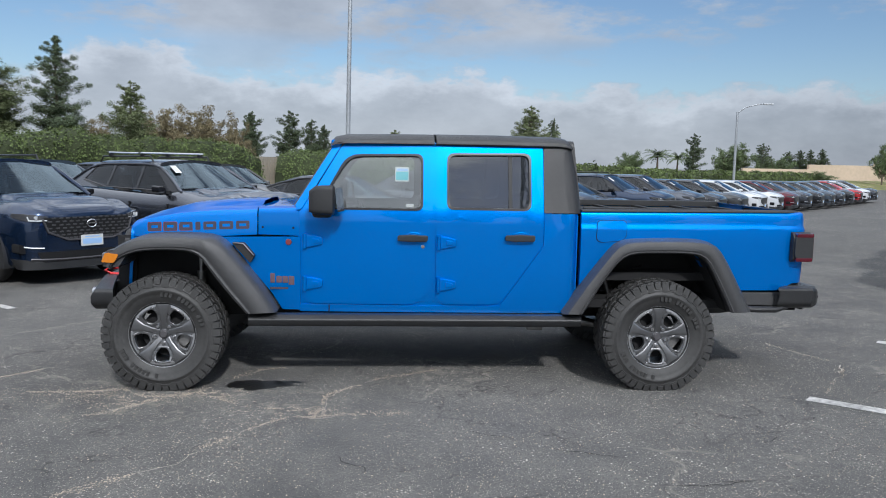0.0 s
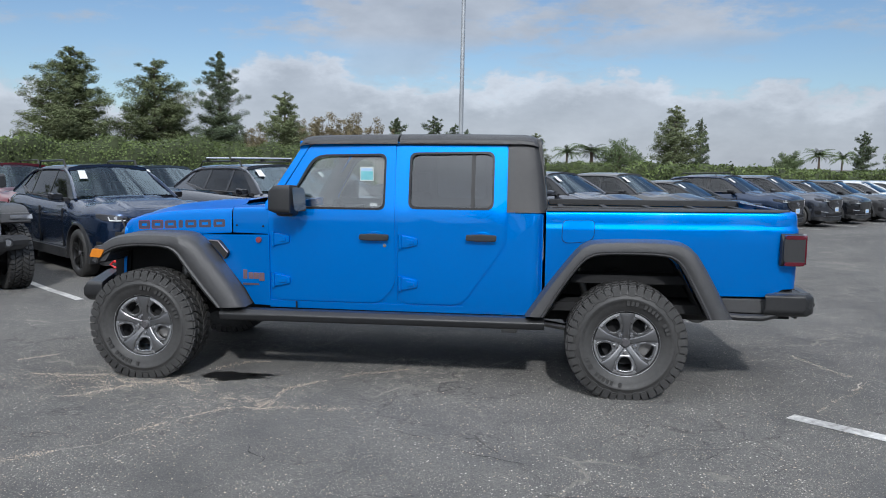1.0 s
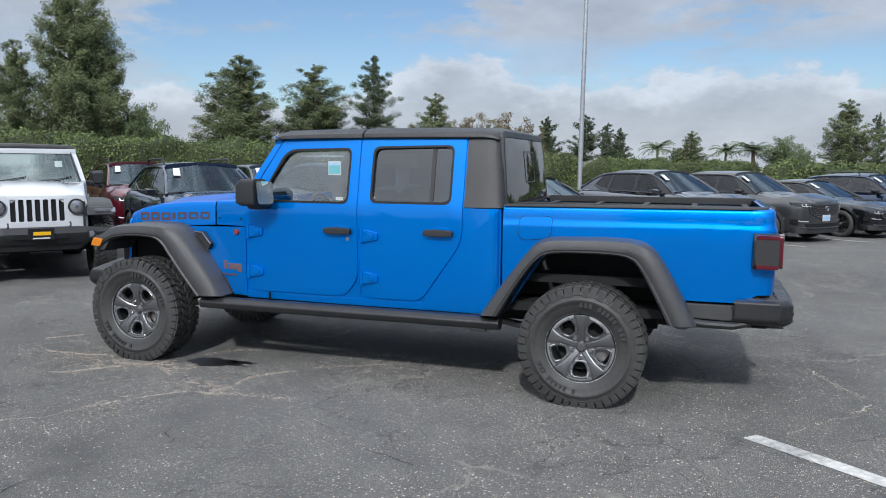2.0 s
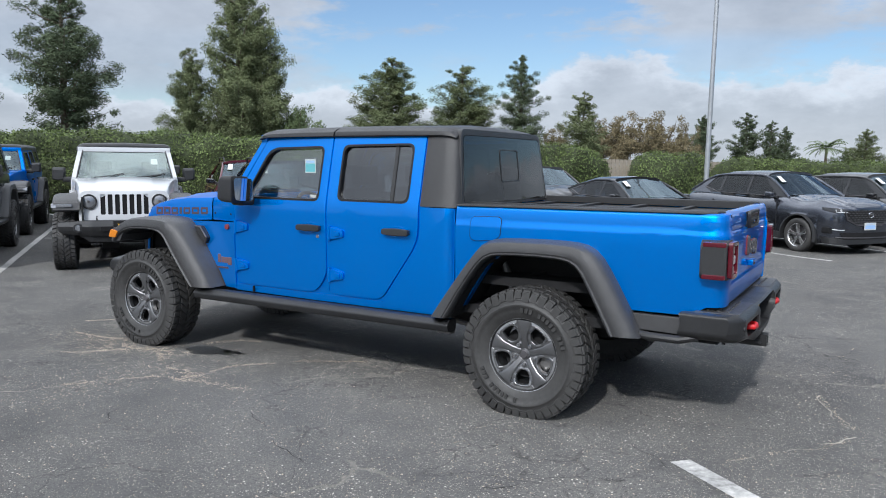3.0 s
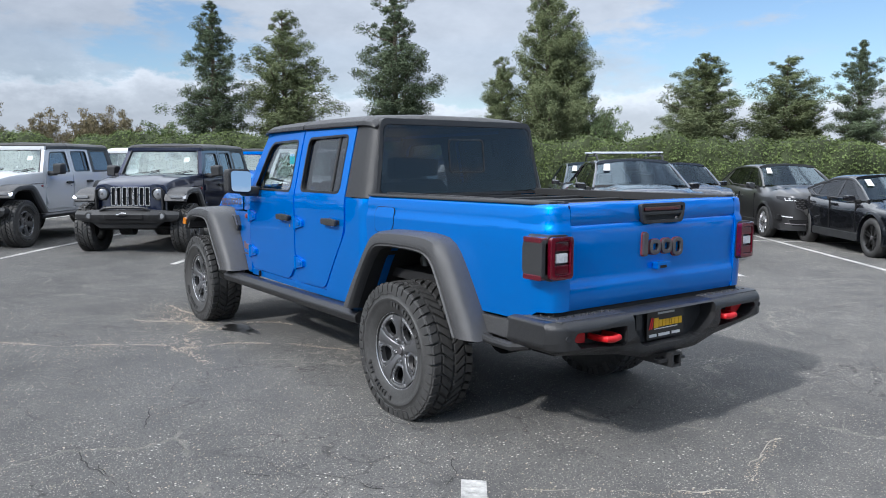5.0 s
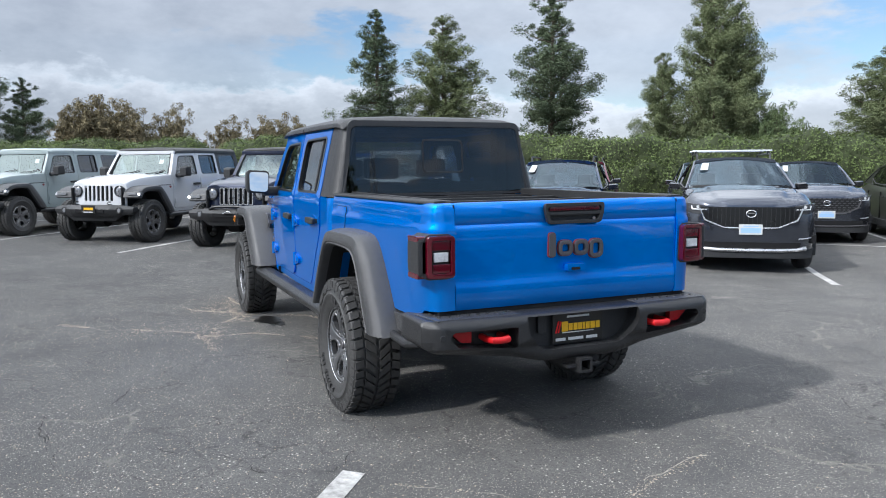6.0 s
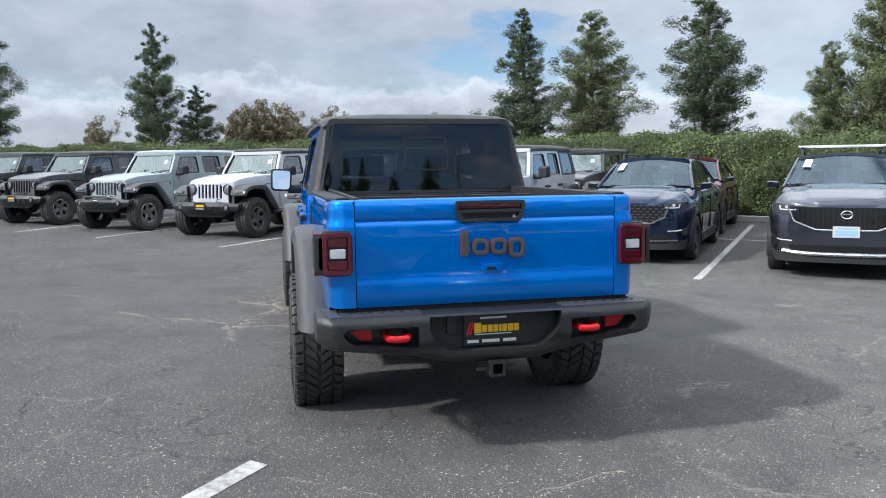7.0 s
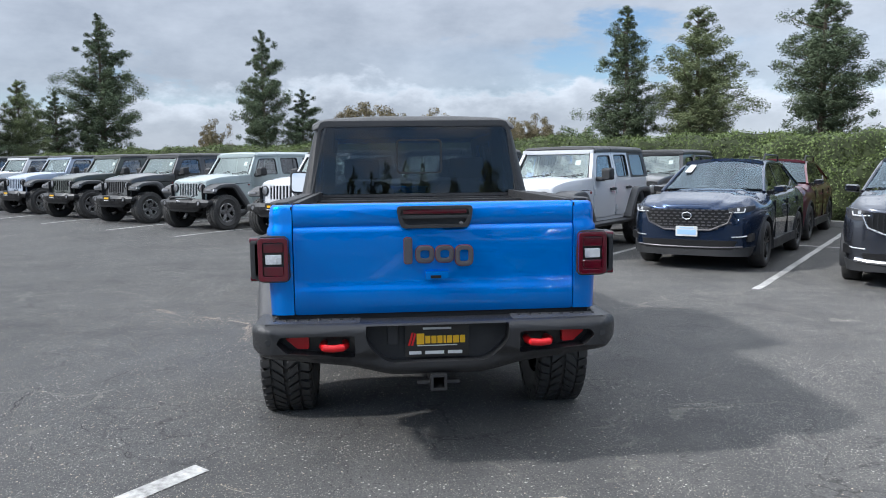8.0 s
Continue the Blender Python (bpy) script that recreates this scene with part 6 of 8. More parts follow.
    face = rnd([(-gw, gz1), (-gw * 0.92, gz0 + 0.10), (-gw * 0.55, gz0), (gw * 0.55, gz0), (gw * 0.92, gz0 + 0.10), (gw, gz1)], 0.04)
    on_face = lambda y, z, d: (nose_x(y) - 0.014 + d, y, z)
    part("grille", panel(face, on_face, 0.03, cu=(-0.4, -0.2, 0, 0.2, 0.4)), M_PLATE, root, bevel=0.004)
    if near:
        cells = []
        n = 7 if shape != "large" else 22
        for i in range(n):
            if shape == "large":
                y = -gw * 0.92 + i * gw * 1.84 / (n - 1)
                h0 = gz0 + 0.02 + 0.10 * max(0, abs(y) / gw - 0.55) * 2
                cells.append((nose_x(y) - 0.020, y, (h0 + gz1 - 0.02) / 2, 0.012, 0.012, gz1 - 0.02 - h0))
            else:
                z = gz0 + 0.02 + i * (gz1 - gz0 - 0.03) / (n - 1)
                hw_ = gw * (0.58 + 0.36 * min(1, (z - gz0) / 0.1))
                for j in range(13):
                    y = -hw_ + (j + (0.5 if i % 2 else 0)) * 2 * hw_ / 13
                    cells.append((nose_x(y) - 0.020, y, z, 0.012, 0.050, 0.018))
        for e in sorted(cells):
            part("grille_bar", BAR_DARK if shape == "large" else BAR_MESH, None, root, at=Matrix.Translation(e[:3]) @ Matrix.Diagonal((*e[3:], 1)))
        wing = Geo().tube([(nose_x(y) - 0.020, y, z) for y, z in ((-gw, gz1 - 0.02), (-gw * 0.90, gz0 + 0.10), (-gw * 0.52, gz0 - 0.005), (0, gz0 - 0.012), (gw * 0.52, gz0 - 0.005), (gw * 0.90, gz0 + 0.10), (gw, gz1 - 0.02))], 0.013, 8)
        part("grille_trim", wing, M_ALLOY if shape == "large" else M_BADGE, root)
        part("badge", Geo().lathe([(0.050, -0.008), (0.058, -0.014), (0.066, -0.008)], (0, 0, 0), 20).box((0, -0.006, 0.01), (0.09, 0.008, 0.02)), M_CHROME, root, "plain chrome ring badge", at=Matrix.Translation((gx - 0.03, 0, (gz0 + gz1) / 2 + 0.05)) @ Matrix.Rotation(-math.pi / 2, 4, "Z") @ Matrix.Diagonal((1.1, 1, 0.85, 1)))
    part("lower_bumper", panel([(-0.88 * W, 0.225), (0.88 * W, 0.225), (0.93 * W, 0.36), (0.70 * W, 0.335), (0.5 * W, 0.33), (-0.5 * W, 0.33), (-0.70 * W, 0.335), (-0.93 * W, 0.36)], lambda y, z, d: (nose_x(y) - 0.006 + d, y, z), 0.12, cu=(-0.8, -0.72, -0.62, -0.5, -0.4, 0, 0.4, 0.5, 0.62, 0.72, 0.8)), M_BLACKPL, root, "black lower bumper", bevel=0.006)
    part("lower_intake", panel(rnd([(-0.62, 0.32), (0.62, 0.32), (0.68, 0.45), (-0.68, 0.45)], 0.03), lambda y, z, d: (nose_x(y) - 0.010 + d, y, z), 0.10, cu=(-0.62, -0.5, -0.4, 0, 0.4, 0.5, 0.62)), M_GAP, root)
    part("skid_trim", Geo().tube([(nose_x(y) - 0.008, y, 0.345 + 0.03 * y * y if shape != "large" else 0.335 + 0.10 * y * y * y * y) for y in (-0.74, -0.6, -0.4, 0, 0.4, 0.6, 0.74)], 0.030 if shape == "large" else 0.014, 8), M_ALLOY if shape == "large" else M_BADGE, root)
    for s in (-1, 1):
        zh = k["hood0"]
        ya = [0.60, 0.70, 0.80, 0.88, 0.93]
        hl = Geo().loft([[(nose_x(W * q) - 0.012, -W * q, zh - 0.055 + a), (nose_x(W * q) - 0.016, -W * q, zh - 0.135 + b), (nose_x(W * q) + 0.06, -W * q * 0.97, zh - 0.135 + b), (nose_x(W * q) + 0.06, -W * q * 0.97, zh - 0.055 + a)] for q, a, b in zip(ya, (-0.015, 0.0, 0.012, 0.02, 0.02), (0.03, 0.0, 0.0, 0.02, 0.05) if shape != "large" else (-0.01, -0.05, -0.05, -0.03, 0.0))])
        h = part("headlight", side(hl, s), M_LAMP, root, "narrow clear headlight in a dark surround", bevel=0.004)
        part("lamp_line", side(Geo().tube([(nose_x(W * q) - 0.020, -W * q, zh - 0.120 + b) for q, b in ((0.62, 0.0), (0.72, -0.005), (0.82, 0.0), (0.83, 0.05))], 0.010, 6), s), M_WHITE_LENS, h)
        part("lamp_eye", side(Geo().cyl((nose_x(W * 0.74) - 0.022, -W * 0.74, zh - 0.085), (nose_x(W * 0.74) + 0.02, -W * 0.74, zh - 0.085), 0.024, n=12), s), M_WHITE_LENS, h)
        part("fog_trim", side(Geo().tube([(nose_x(W * q) - 0.012, -W * q, z) for q, z in ((0.66, 0.50), (0.80, 0.505), (0.88, 0.52))], 0.010, 6), s), M_ALLOY, root)
        part("corner_intake", side(Geo().prism(rnd([(-W * 0.93, 0.44), (-W * 0.72, 0.42), (-W * 0.72, 0.47), (-W * 0.93, 0.56)], 0.02), "x", gx + 0.16, gx + 0.34), s), M_GAP, root)
        tlm = Geo().loft([[(tl + a, -W * y, B - 0.16 + z) for a, y, z in q] for q in (((0.13, 0.45, 0.0), (0.13, 0.45, 0.07), (0.10, 0.45, 0.07)), ((0.02, 0.93, 0.0), (0.0, 0.91, 0.10), (-0.10, 0.91, 0.05)))])
        part("tail_lamp", side(tlm, s), M_RED, root)
    if plate:
        pl = part("front_plate", Geo().prism(rnd([(-0.155, gz0 - 0.10), (0.155, gz0 - 0.10), (0.155, gz0 + 0.045), (-0.155, gz0 + 0.045)], 0.01), "x", gx - 0.035, gx - 0.028), M_WHITE, root, "white and pale blue paper plate", bevel=0.002)
        part("print_bar", Geo().box((gx - 0.0365, 0, gz0 - 0.04), (0.003, 0.26, 0.07)), M_LTBLUE, pl)
        part("print_bar", Geo().box((gx - 0.0365, 0, gz0 + 0.02), (0.003, 0.20, 0.014)), M_LTBLUE, pl)
    if rack:
        for s in (-1, 1):
            part("roof_rail", side(Geo().tube([(r0 + 0.25, -tw1 + 0.05, roofz(r0) - 0.01), (r0 + 0.33, -tw1 + 0.04, H + 0.045), (r1 - 0.1, -tw1 + 0.05, H + 0.03), (r1, -tw1 + 0.06, roofz(r1))], 0.016, 8), s), M_PLATE, root)
        if shape == "large":
            for x in (r0 + 0.55, r1 - 0.35):
                part("cross_bar", Geo().prism(rnd([(x - 0.04, H + 0.085), (x + 0.04, H + 0.085), (x + 0.035, H + 0.115), (x - 0.03, H + 0.115)], 0.01), "y", -tw1 - 0.02, tw1 + 0.02), M_CHROME, root, "bright roof cross bar", bevel=0.004)
                for s in (-1, 1):
                    part("bar_foot", Geo().box((x, s * (tw1 - 0.04), H + 0.065), (0.09, 0.05, 0.06)), M_PLATE, root, bevel=0.01)
    return root

M_CARGLASS = glass("car_glass", (0.42, 0.50, 0.55), 0.085, film=(0.72, 0.88, 1.0))
M_PIANO = mat("gloss_black_trim", (0.009, 0.009, 0.011), 0.15, 0.0, 0.6)
M_LAMP = mat("headlight_lens", (0.07, 0.072, 0.078), 0.08, 0.2, 0.9, 0.2, 40)


# ---------------------------------------------------------------- ground
def asphalt():
    m = bpy.data.materials.new("asphalt")
    m.use_nodes = True
    t = m.node_tree
    p = t.nodes["Principled BSDF"]
    ln = t.links.new
    co = t.nodes.new("ShaderNodeTexCoord").outputs["Object"]

    def noise_(scale, detail=5, rough=0.6, vec=None):
        n = ns(t, "ShaderNodeTexNoise", Scale=scale, Detail=detail, Roughness=rough)
        ln(vec or co, n.inputs["Vector"])
        return n

    def rng(v, a, b, c=0.0, d=1.0, smooth=False):
        n = t.nodes.new("ShaderNodeMapRange")
        if smooth:
            n.interpolation_type = "SMOOTHSTEP"
        ln(v, n.inputs[0])
        for i, q in enumerate((a, b, c, d)):
            n.inputs[i + 1].default_value = q
        return n.outputs[0]

    def fm(op, a, b):
        n = t.nodes.new("ShaderNodeMath")
        n.operation = op
        for i, v in enumerate((a, b)):
            if isinstance(v, (int, float)):
                n.inputs[i].default_value = v
            else:
                ln(v, n.inputs[i])
        return n.outputs[0]

    def mix(f, a, b):
        n = t.nodes.new("ShaderNodeMix")
        n.data_type = "RGBA"
        ln(f, n.inputs[0])
        for i, v in ((6, a), (7, b)):
            if isinstance(v, tuple):
                n.inputs[i].default_value = (*v, 1)
            else:
                ln(v, n.inputs[i])
        return n.outputs[2]
    # worn patches, aggregate, pale chips
    big = noise_(0.28, 5, 0.6)
    mid = noise_(2.2, 6, 0.65)
    base = mix(rng(big.outputs["Fac"], 0.36, 0.66), (0.065, 0.064, 0.063), (0.112, 0.110, 0.106))
    base = mix(rng(mid.outputs["Fac"], 0.35, 0.70, 0.0, 0.55), base, (0.172, 0.165, 0.154))
    grit = ns(t, "ShaderNodeTexVoronoi", Scale=95.0)
    ln(co, grit.inputs["Vector"])
    base = mix(rng(grit.outputs["Distance"], 0.05, 0.60, 0.75, 0.0), base, (0.034, 0.034, 0.035))
    chip = ns(t, "ShaderNodeTexVoronoi", Scale=46.0)
    ln(co, chip.inputs["Vector"])
    cs = t.nodes.new("ShaderNodeSeparateColor")
    ln(chip.outputs["Color"], cs.inputs[0])
    chips = fm("MULTIPLY", rng(chip.outputs["Distance"], 0.16, 0.30, 1.0, 0.0), rng(cs.outputs[0], 0.80, 0.805))
    chips = fm("MULTIPLY", chips, rng(noise_(1.1, 3).outputs["Fac"], 0.42, 0.60))
    base = mix(chips, base, (0.58, 0.55, 0.49))
    dust = ns(t, "ShaderNodeTexVoronoi", Scale=120.0)
    ln(co, dust.inputs["Vector"])
    ds = t.nodes.new("ShaderNodeSeparateColor")
    ln(dust.outputs["Color"], ds.inputs[0])
    specks = fm("MULTIPLY", rng(dust.outputs["Distance"], 0.20, 0.38, 1.0, 0.0), rng(ds.outputs[0], 0.64, 0.65))
    specks = fm("MULTIPLY", specks, rng(noise_(0.8, 4).outputs["Fac"], 0.36, 0.62, 0.30, 1.0))
    base = mix(specks, base, (0.50, 0.46, 0.40))
    # dark pits where the stone has come out
    pit = ns(t, "ShaderNodeTexVoronoi", Scale=58.0)
    ln(co, pit.inputs["Vector"])
    ps = t.nodes.new("ShaderNodeSeparateColor")
    ln(pit.outputs["Color"], ps.inputs[0])
    pits = fm("MULTIPLY", rng(pit.outputs["Distance"], 0.18, 0.36, 1.0, 0.0), rng(ps.outputs[1], 0.80, 0.81))
    pits = fm("MULTIPLY", pits, rng(noise_(0.55, 5, 0.7).outputs["Fac"], 0.44, 0.60))
    base = mix(pits, base, (0.030, 0.029, 0.028))
    # cracks filled with pale sand
    warp = noise_(1.3, 5)
    wv = t.nodes.new("ShaderNodeVectorMath")
    wv.operation = "MULTIPLY_ADD"
    ln(warp.outputs["Color"], wv.inputs[0])
    wv.inputs[1].default_value = (0.9, 0.9, 0.9)
    ln(co, wv.inputs[2])
    cr = t.nodes.new("ShaderNodeTexVoronoi")
    cr.feature = "DISTANCE_TO_EDGE"
    cr.inputs["Scale"].default_value = 0.42
    ln(wv.outputs[0], cr.inputs["Vector"])
    wide = rng(noise_(6.0, 4).outputs["Fac"], 0.3, 0.7, 0.002, 0.016)
    line = fm("SUBTRACT", 1.0, fm("DIVIDE", cr.outputs["Distance"], wide))
    line = rng(line, 0.0, 0.6)
    present = rng(noise_(0.9, 4).outputs["Fac"], 0.47, 0.56)
    crack = fm("MULTIPLY", line, present)
    base = mix(fm("MULTIPLY", crack, 0.22), base, (0.36, 0.33, 0.28))
    c2 = t.nodes.new("ShaderNodeTexVoronoi")
    c2.feature = "DISTANCE_TO_EDGE"
    c2.inputs["Scale"].default_value = 1.7
    ln(wv.outputs[0], c2.inputs["Vector"])
    fine = fm("MULTIPLY", rng(c2.outputs["Distance"], 0.0, 0.017, 1.0, 0.0), rng(noise_(0.7, 5).outputs["Fac"], 0.46, 0.56))
    base = mix(fm("MULTIPLY", fine, 0.75), base, (0.030, 0.029, 0.028))
    # a broken sandy patch by the front wheel
    sep = t.nodes.new("ShaderNodeSeparateXYZ")
    ln(wv.outputs[0], sep.inputs[0])
    dx = fm("MULTIPLY", fm("SUBTRACT", sep.outputs[0], -0.95), 0.75)
    dy = fm("MULTIPLY", fm("SUBTRACT", sep.outputs[1], -0.72), 1.9)
    dd = fm("ADD", fm("MULTIPLY", dx, dx), fm("MULTIPLY", dy, dy))
    sand = fm("MULTIPLY", rng(dd, 0.1, 1.0, 1.0, 0.0), rng(noise_(7.0, 6, 0.75).outputs["Fac"], 0.53, 0.64))
    base = mix(fm("MULTIPLY", sand, 0.35), base, (0.40, 0.36, 0.29))
    p.inputs["Diffuse Roughness"].default_value = 1.0
    p.inputs["Specular IOR Level"].default_value = 0.3
    ln(base, p.inputs["Base Color"])
    ln(rng(mid.outputs["Fac"], 0.3, 0.7, 0.72, 0.90), p.inputs["Roughness"])
    hs = fm("ADD", fm("MULTIPLY", grit.outputs["Distance"], -0.6), fm("MULTIPLY", crack, -1.2))
    hs = fm("ADD", hs, noise_(160.0, 3).outputs["Fac"])
    bp = ns(t, "ShaderNodeBump", Strength=0.8, Distance=0.005)
    ln(hs, bp.inputs["Height"])
    ln(bp.outputs[0], p.inputs["Normal"])
    return m


def build_ground():
    xs = sorted(set([-900, -500, -300, -180, -120, -80, -60] + [i * 1.0 for i in range(-46, 61)] + [70, 90, 120, 180, 300, 500, 900]))
    vs = [(x, y, gz(x, y)) for x in xs for y in xs]
    n = len(xs)
    fs = [(i * n + j, (i + 1) * n + j, (i + 1) * n + j + 1, i * n + j + 1) for i in range(n - 1) for j in range(n - 1)]
    me = fast_mesh("ground", vs, fs, asphalt(), True)
    tagged(new("ground", me), "worn dark grey asphalt with pale cracks and chips", "ground", kind="structure")


build_ground()

M_LINE = mat("worn_white_line", (0.42, 0.41, 0.39), 0.8, grain=0.6, gscale=22, bump=0.2)
M_OIL = mat("oil_stain", (0.014, 0.014, 0.014), 0.34, grain=0.3, gscale=20, bump=0.6, bscale=60)


def parking_line(u0, u1, v, w=0.10):
    n = max(2, int(abs(u1 - u0) / 0.5))
    vs, fs = [], []
    for i in range(n + 1):
        u = u0 + (u1 - u0) * i / n
        for q in (-w / 2, w / 2):
            vs.append(uv(u, v + 0.09 * (u - u0) + q + 0.006 * math.sin(i * 2.1), 0.004))
    for i in range(n):
        fs.append((i * 2, i * 2 + 1, i * 2 + 3, i * 2 + 2))
    tagged(new("parking_line", fast_mesh("parking_line", vs, fs, M_LINE)), "worn white painted parking line on asphalt", "road marking", "parking lines", "structure")


STALLS = [-23.0, -20.0, -16.95, -13.5, -10.6, -6.95, -4.07, -1.33, 1.50, 4.15, 6.65, 9.35] + [12.1 + 2.6 * i for i in range(14)]
for v in STALLS:
    parking_line(-4.42 - 0.045 * max(0, v + 4), -14.2, v)
for a, b in zip(STALLS, STALLS[1:]):
    if -5 < a < 8:
        g = [uv(-10.3, a - 0.50 + 0.05), uv(-10.3, b - 0.50 - 0.05), uv(-10.4, b - 0.51 - 0.05), uv(-10.4, a - 0.51 + 0.05)]
        tagged(new("parking_line", fast_mesh("parking_line", [p + Vector((0, 0, 0.004)) for p in g], [(0, 1, 2, 3)], M_LINE)), "worn white cross line between two bays", "road marking", "parking lines", "structure")
for v in (1.08, 3.50, 6.0):
    parking_line(2.80, 8.2, v, 0.12)


M_SAND = mat("sand_in_crack", (0.30, 0.275, 0.235), 0.9, grain=0.45, gscale=14, bump=0.4)
M_DARKCRACK = mat("open_crack", (0.030, 0.029, 0.028), 0.95, grain=0.3, gscale=14)
PALE = [[(-3.02, -0.57), (-2.76, -0.32), (-2.51, 0.02)],
          [(-1.80, -2.62), (-1.65, -2.49), (-1.34, -2.18), (-1.06, -1.78), (-0.98, -1.64), (-0.83, -1.46), (-0.67, -1.50), (-0.47, -1.46), (-0.06, -1.41)],
          [(-0.67, -1.54), (-0.61, -1.08), (-0.45, -0.84), (-0.28, -0.63), (-0.03, -0.5), (0.2, -0.38)],
          [(-1.61, -0.97), (-1.35, -1.07), (-1.12, -1.25), (-0.87, -1.33), (-0.76, -1.42)],
          [(-2.75, -0.96), (-2.29, -0.92), (-2.02, -0.89), (-1.83, -1.06), (-1.6, -1.02), (-1.48, -0.83)],
          [(-2.22, -1.47), (-1.96, -1.4), (-1.81, -1.15), (-1.72, -1.08)],
          [(-1.36, -0.57), (-1.18, -0.4), (-0.98, -0.32)],
          [(2.97, -1.05), (3.16, -0.80), (3.38, -0.57), (3.58, -0.24)],
          [(3.32, 0.55), (3.42, 0.13), (3.59, -0.13)]]
DARK = [[(0.66, -1.77), (0.91, -2.04), (1.01, -2.21), (1.19, -2.36), (1.2, -2.57), (1.17, -2.8)],
          [(1.99, -2.47), (1.54, -2.57), (1.22, -2.60)],
          [(1.90, -2.09), (2.27, -1.73), (2.60, -1.54)],
          [(2.73, -1.29), (2.55, -1.13), (2.32, -0.90), (2.08, -0.71)],
          [(2.08, -2.49), (1.65, -2.50), (1.17, -2.59)],
          [(1.95, -2.09), (2.20, -1.76), (2.60, -1.56)],
          [(1.29, -2.39), (0.94, -2.15), (0.27, -1.74)],
          [(-0.49, -3.62), (-0.66, -3.10), (-0.31, -2.30), (-0.62, -2.03)],
          [(-2.34, -4.47), (-1.96, -3.77), (-2.50, -3.11)]]


def crack(line, material, width, seed, label):
    """A wandering crack in the asphalt, broken here and there."""
    rs = random.Random(seed)
    pts = resample(line, max(4, int(sum((Vector(b) - Vector(a)).length for a, b in zip(line, line[1:])) / 0.035)))
    vs, fs = [], []
    for i, p in enumerate(pts):
        a, b = Vector(pts[max(0, i - 1)]), Vector(pts[min(len(pts) - 1, i + 1)])
        n = Vector((-(b - a).y, (b - a).x)).normalized()
        q = Vector(p) + n * (0.07 * noise.noise((p[0] * 1.9, p[1] * 1.9, seed)) + 0.045 * noise.noise((p[0] * 7, p[1] * 7, seed)) + rs.uniform(-0.006, 0.006))
        w = width * max(0.0, 0.45 + 2.2 * noise.noise((p[0] * 4.0, p[1] * 4.0, seed + 9))) * rs.uniform(0.6, 1.4)
        vs += [(q.x + n.x * w, q.y + n.y * w, gz(q.x, q.y) + 0.0025), (q.x - n.x * w, q.y - n.y * w, gz(q.x, q.y) + 0.0025)]
    for i in range(len(pts) - 1):
        fs.append((i * 2, i * 2 + 1, i * 2 + 3, i * 2 + 2))
    tagged(new("crack", fast_mesh("crack", vs, fs, material)), label, "crack", "cracks in the asphalt", "structure")


for i, line in enumerate(PALE):
    crack(line, M_SAND, 0.0035, i, "crack in the asphalt filled with pale sand")
for i, line in enumerate(DARK):
    crack(line, M_DARKCRACK, 0.0026, 40 + i, "thin dark open crack in the asphalt")


def oil_stain():
    rs = random.Random(5)
    vs, fs = [], []

    def blot(cx, cy, rx, ry, n, rough):
        k = len(vs)
        for i in range(n):
            a = 6.2832 * i / n
            q = 1 + rough * noise.noise((math.cos(a) * 2.3, math.sin(a) * 2.3, cx * 9)) + rough * 0.7 * noise.noise((math.cos(a) * 7, math.sin(a) * 7, cx * 5)) + rs.uniform(-0.06, 0.06)
            vs.append((cx + rx * q * math.cos(a), cy + (ry - 0.35 * ry * math.cos(a)) * q * math.sin(a), 0.003))
        fs.append(tuple(range(k, k + n)))
    blot(-1.12, -0.78, 0.20, 0.12, 70, 0.45)
    blot(-0.92, -0.72, 0.12, 0.045, 40, 0.5)
    for _ in range(26):
        r = rs.uniform(0.003, 0.011)
        blot(rs.gauss(-1.08, 0.16), rs.gauss(-0.77, 0.07), r * 1.5, r, 9, 0.4)
    tagged(new("oil_stain", fast_mesh("oil_stain", vs, fs, M_OIL)), "dark wet oil stain on the asphalt", "stain", kind="structure")


oil_stain()


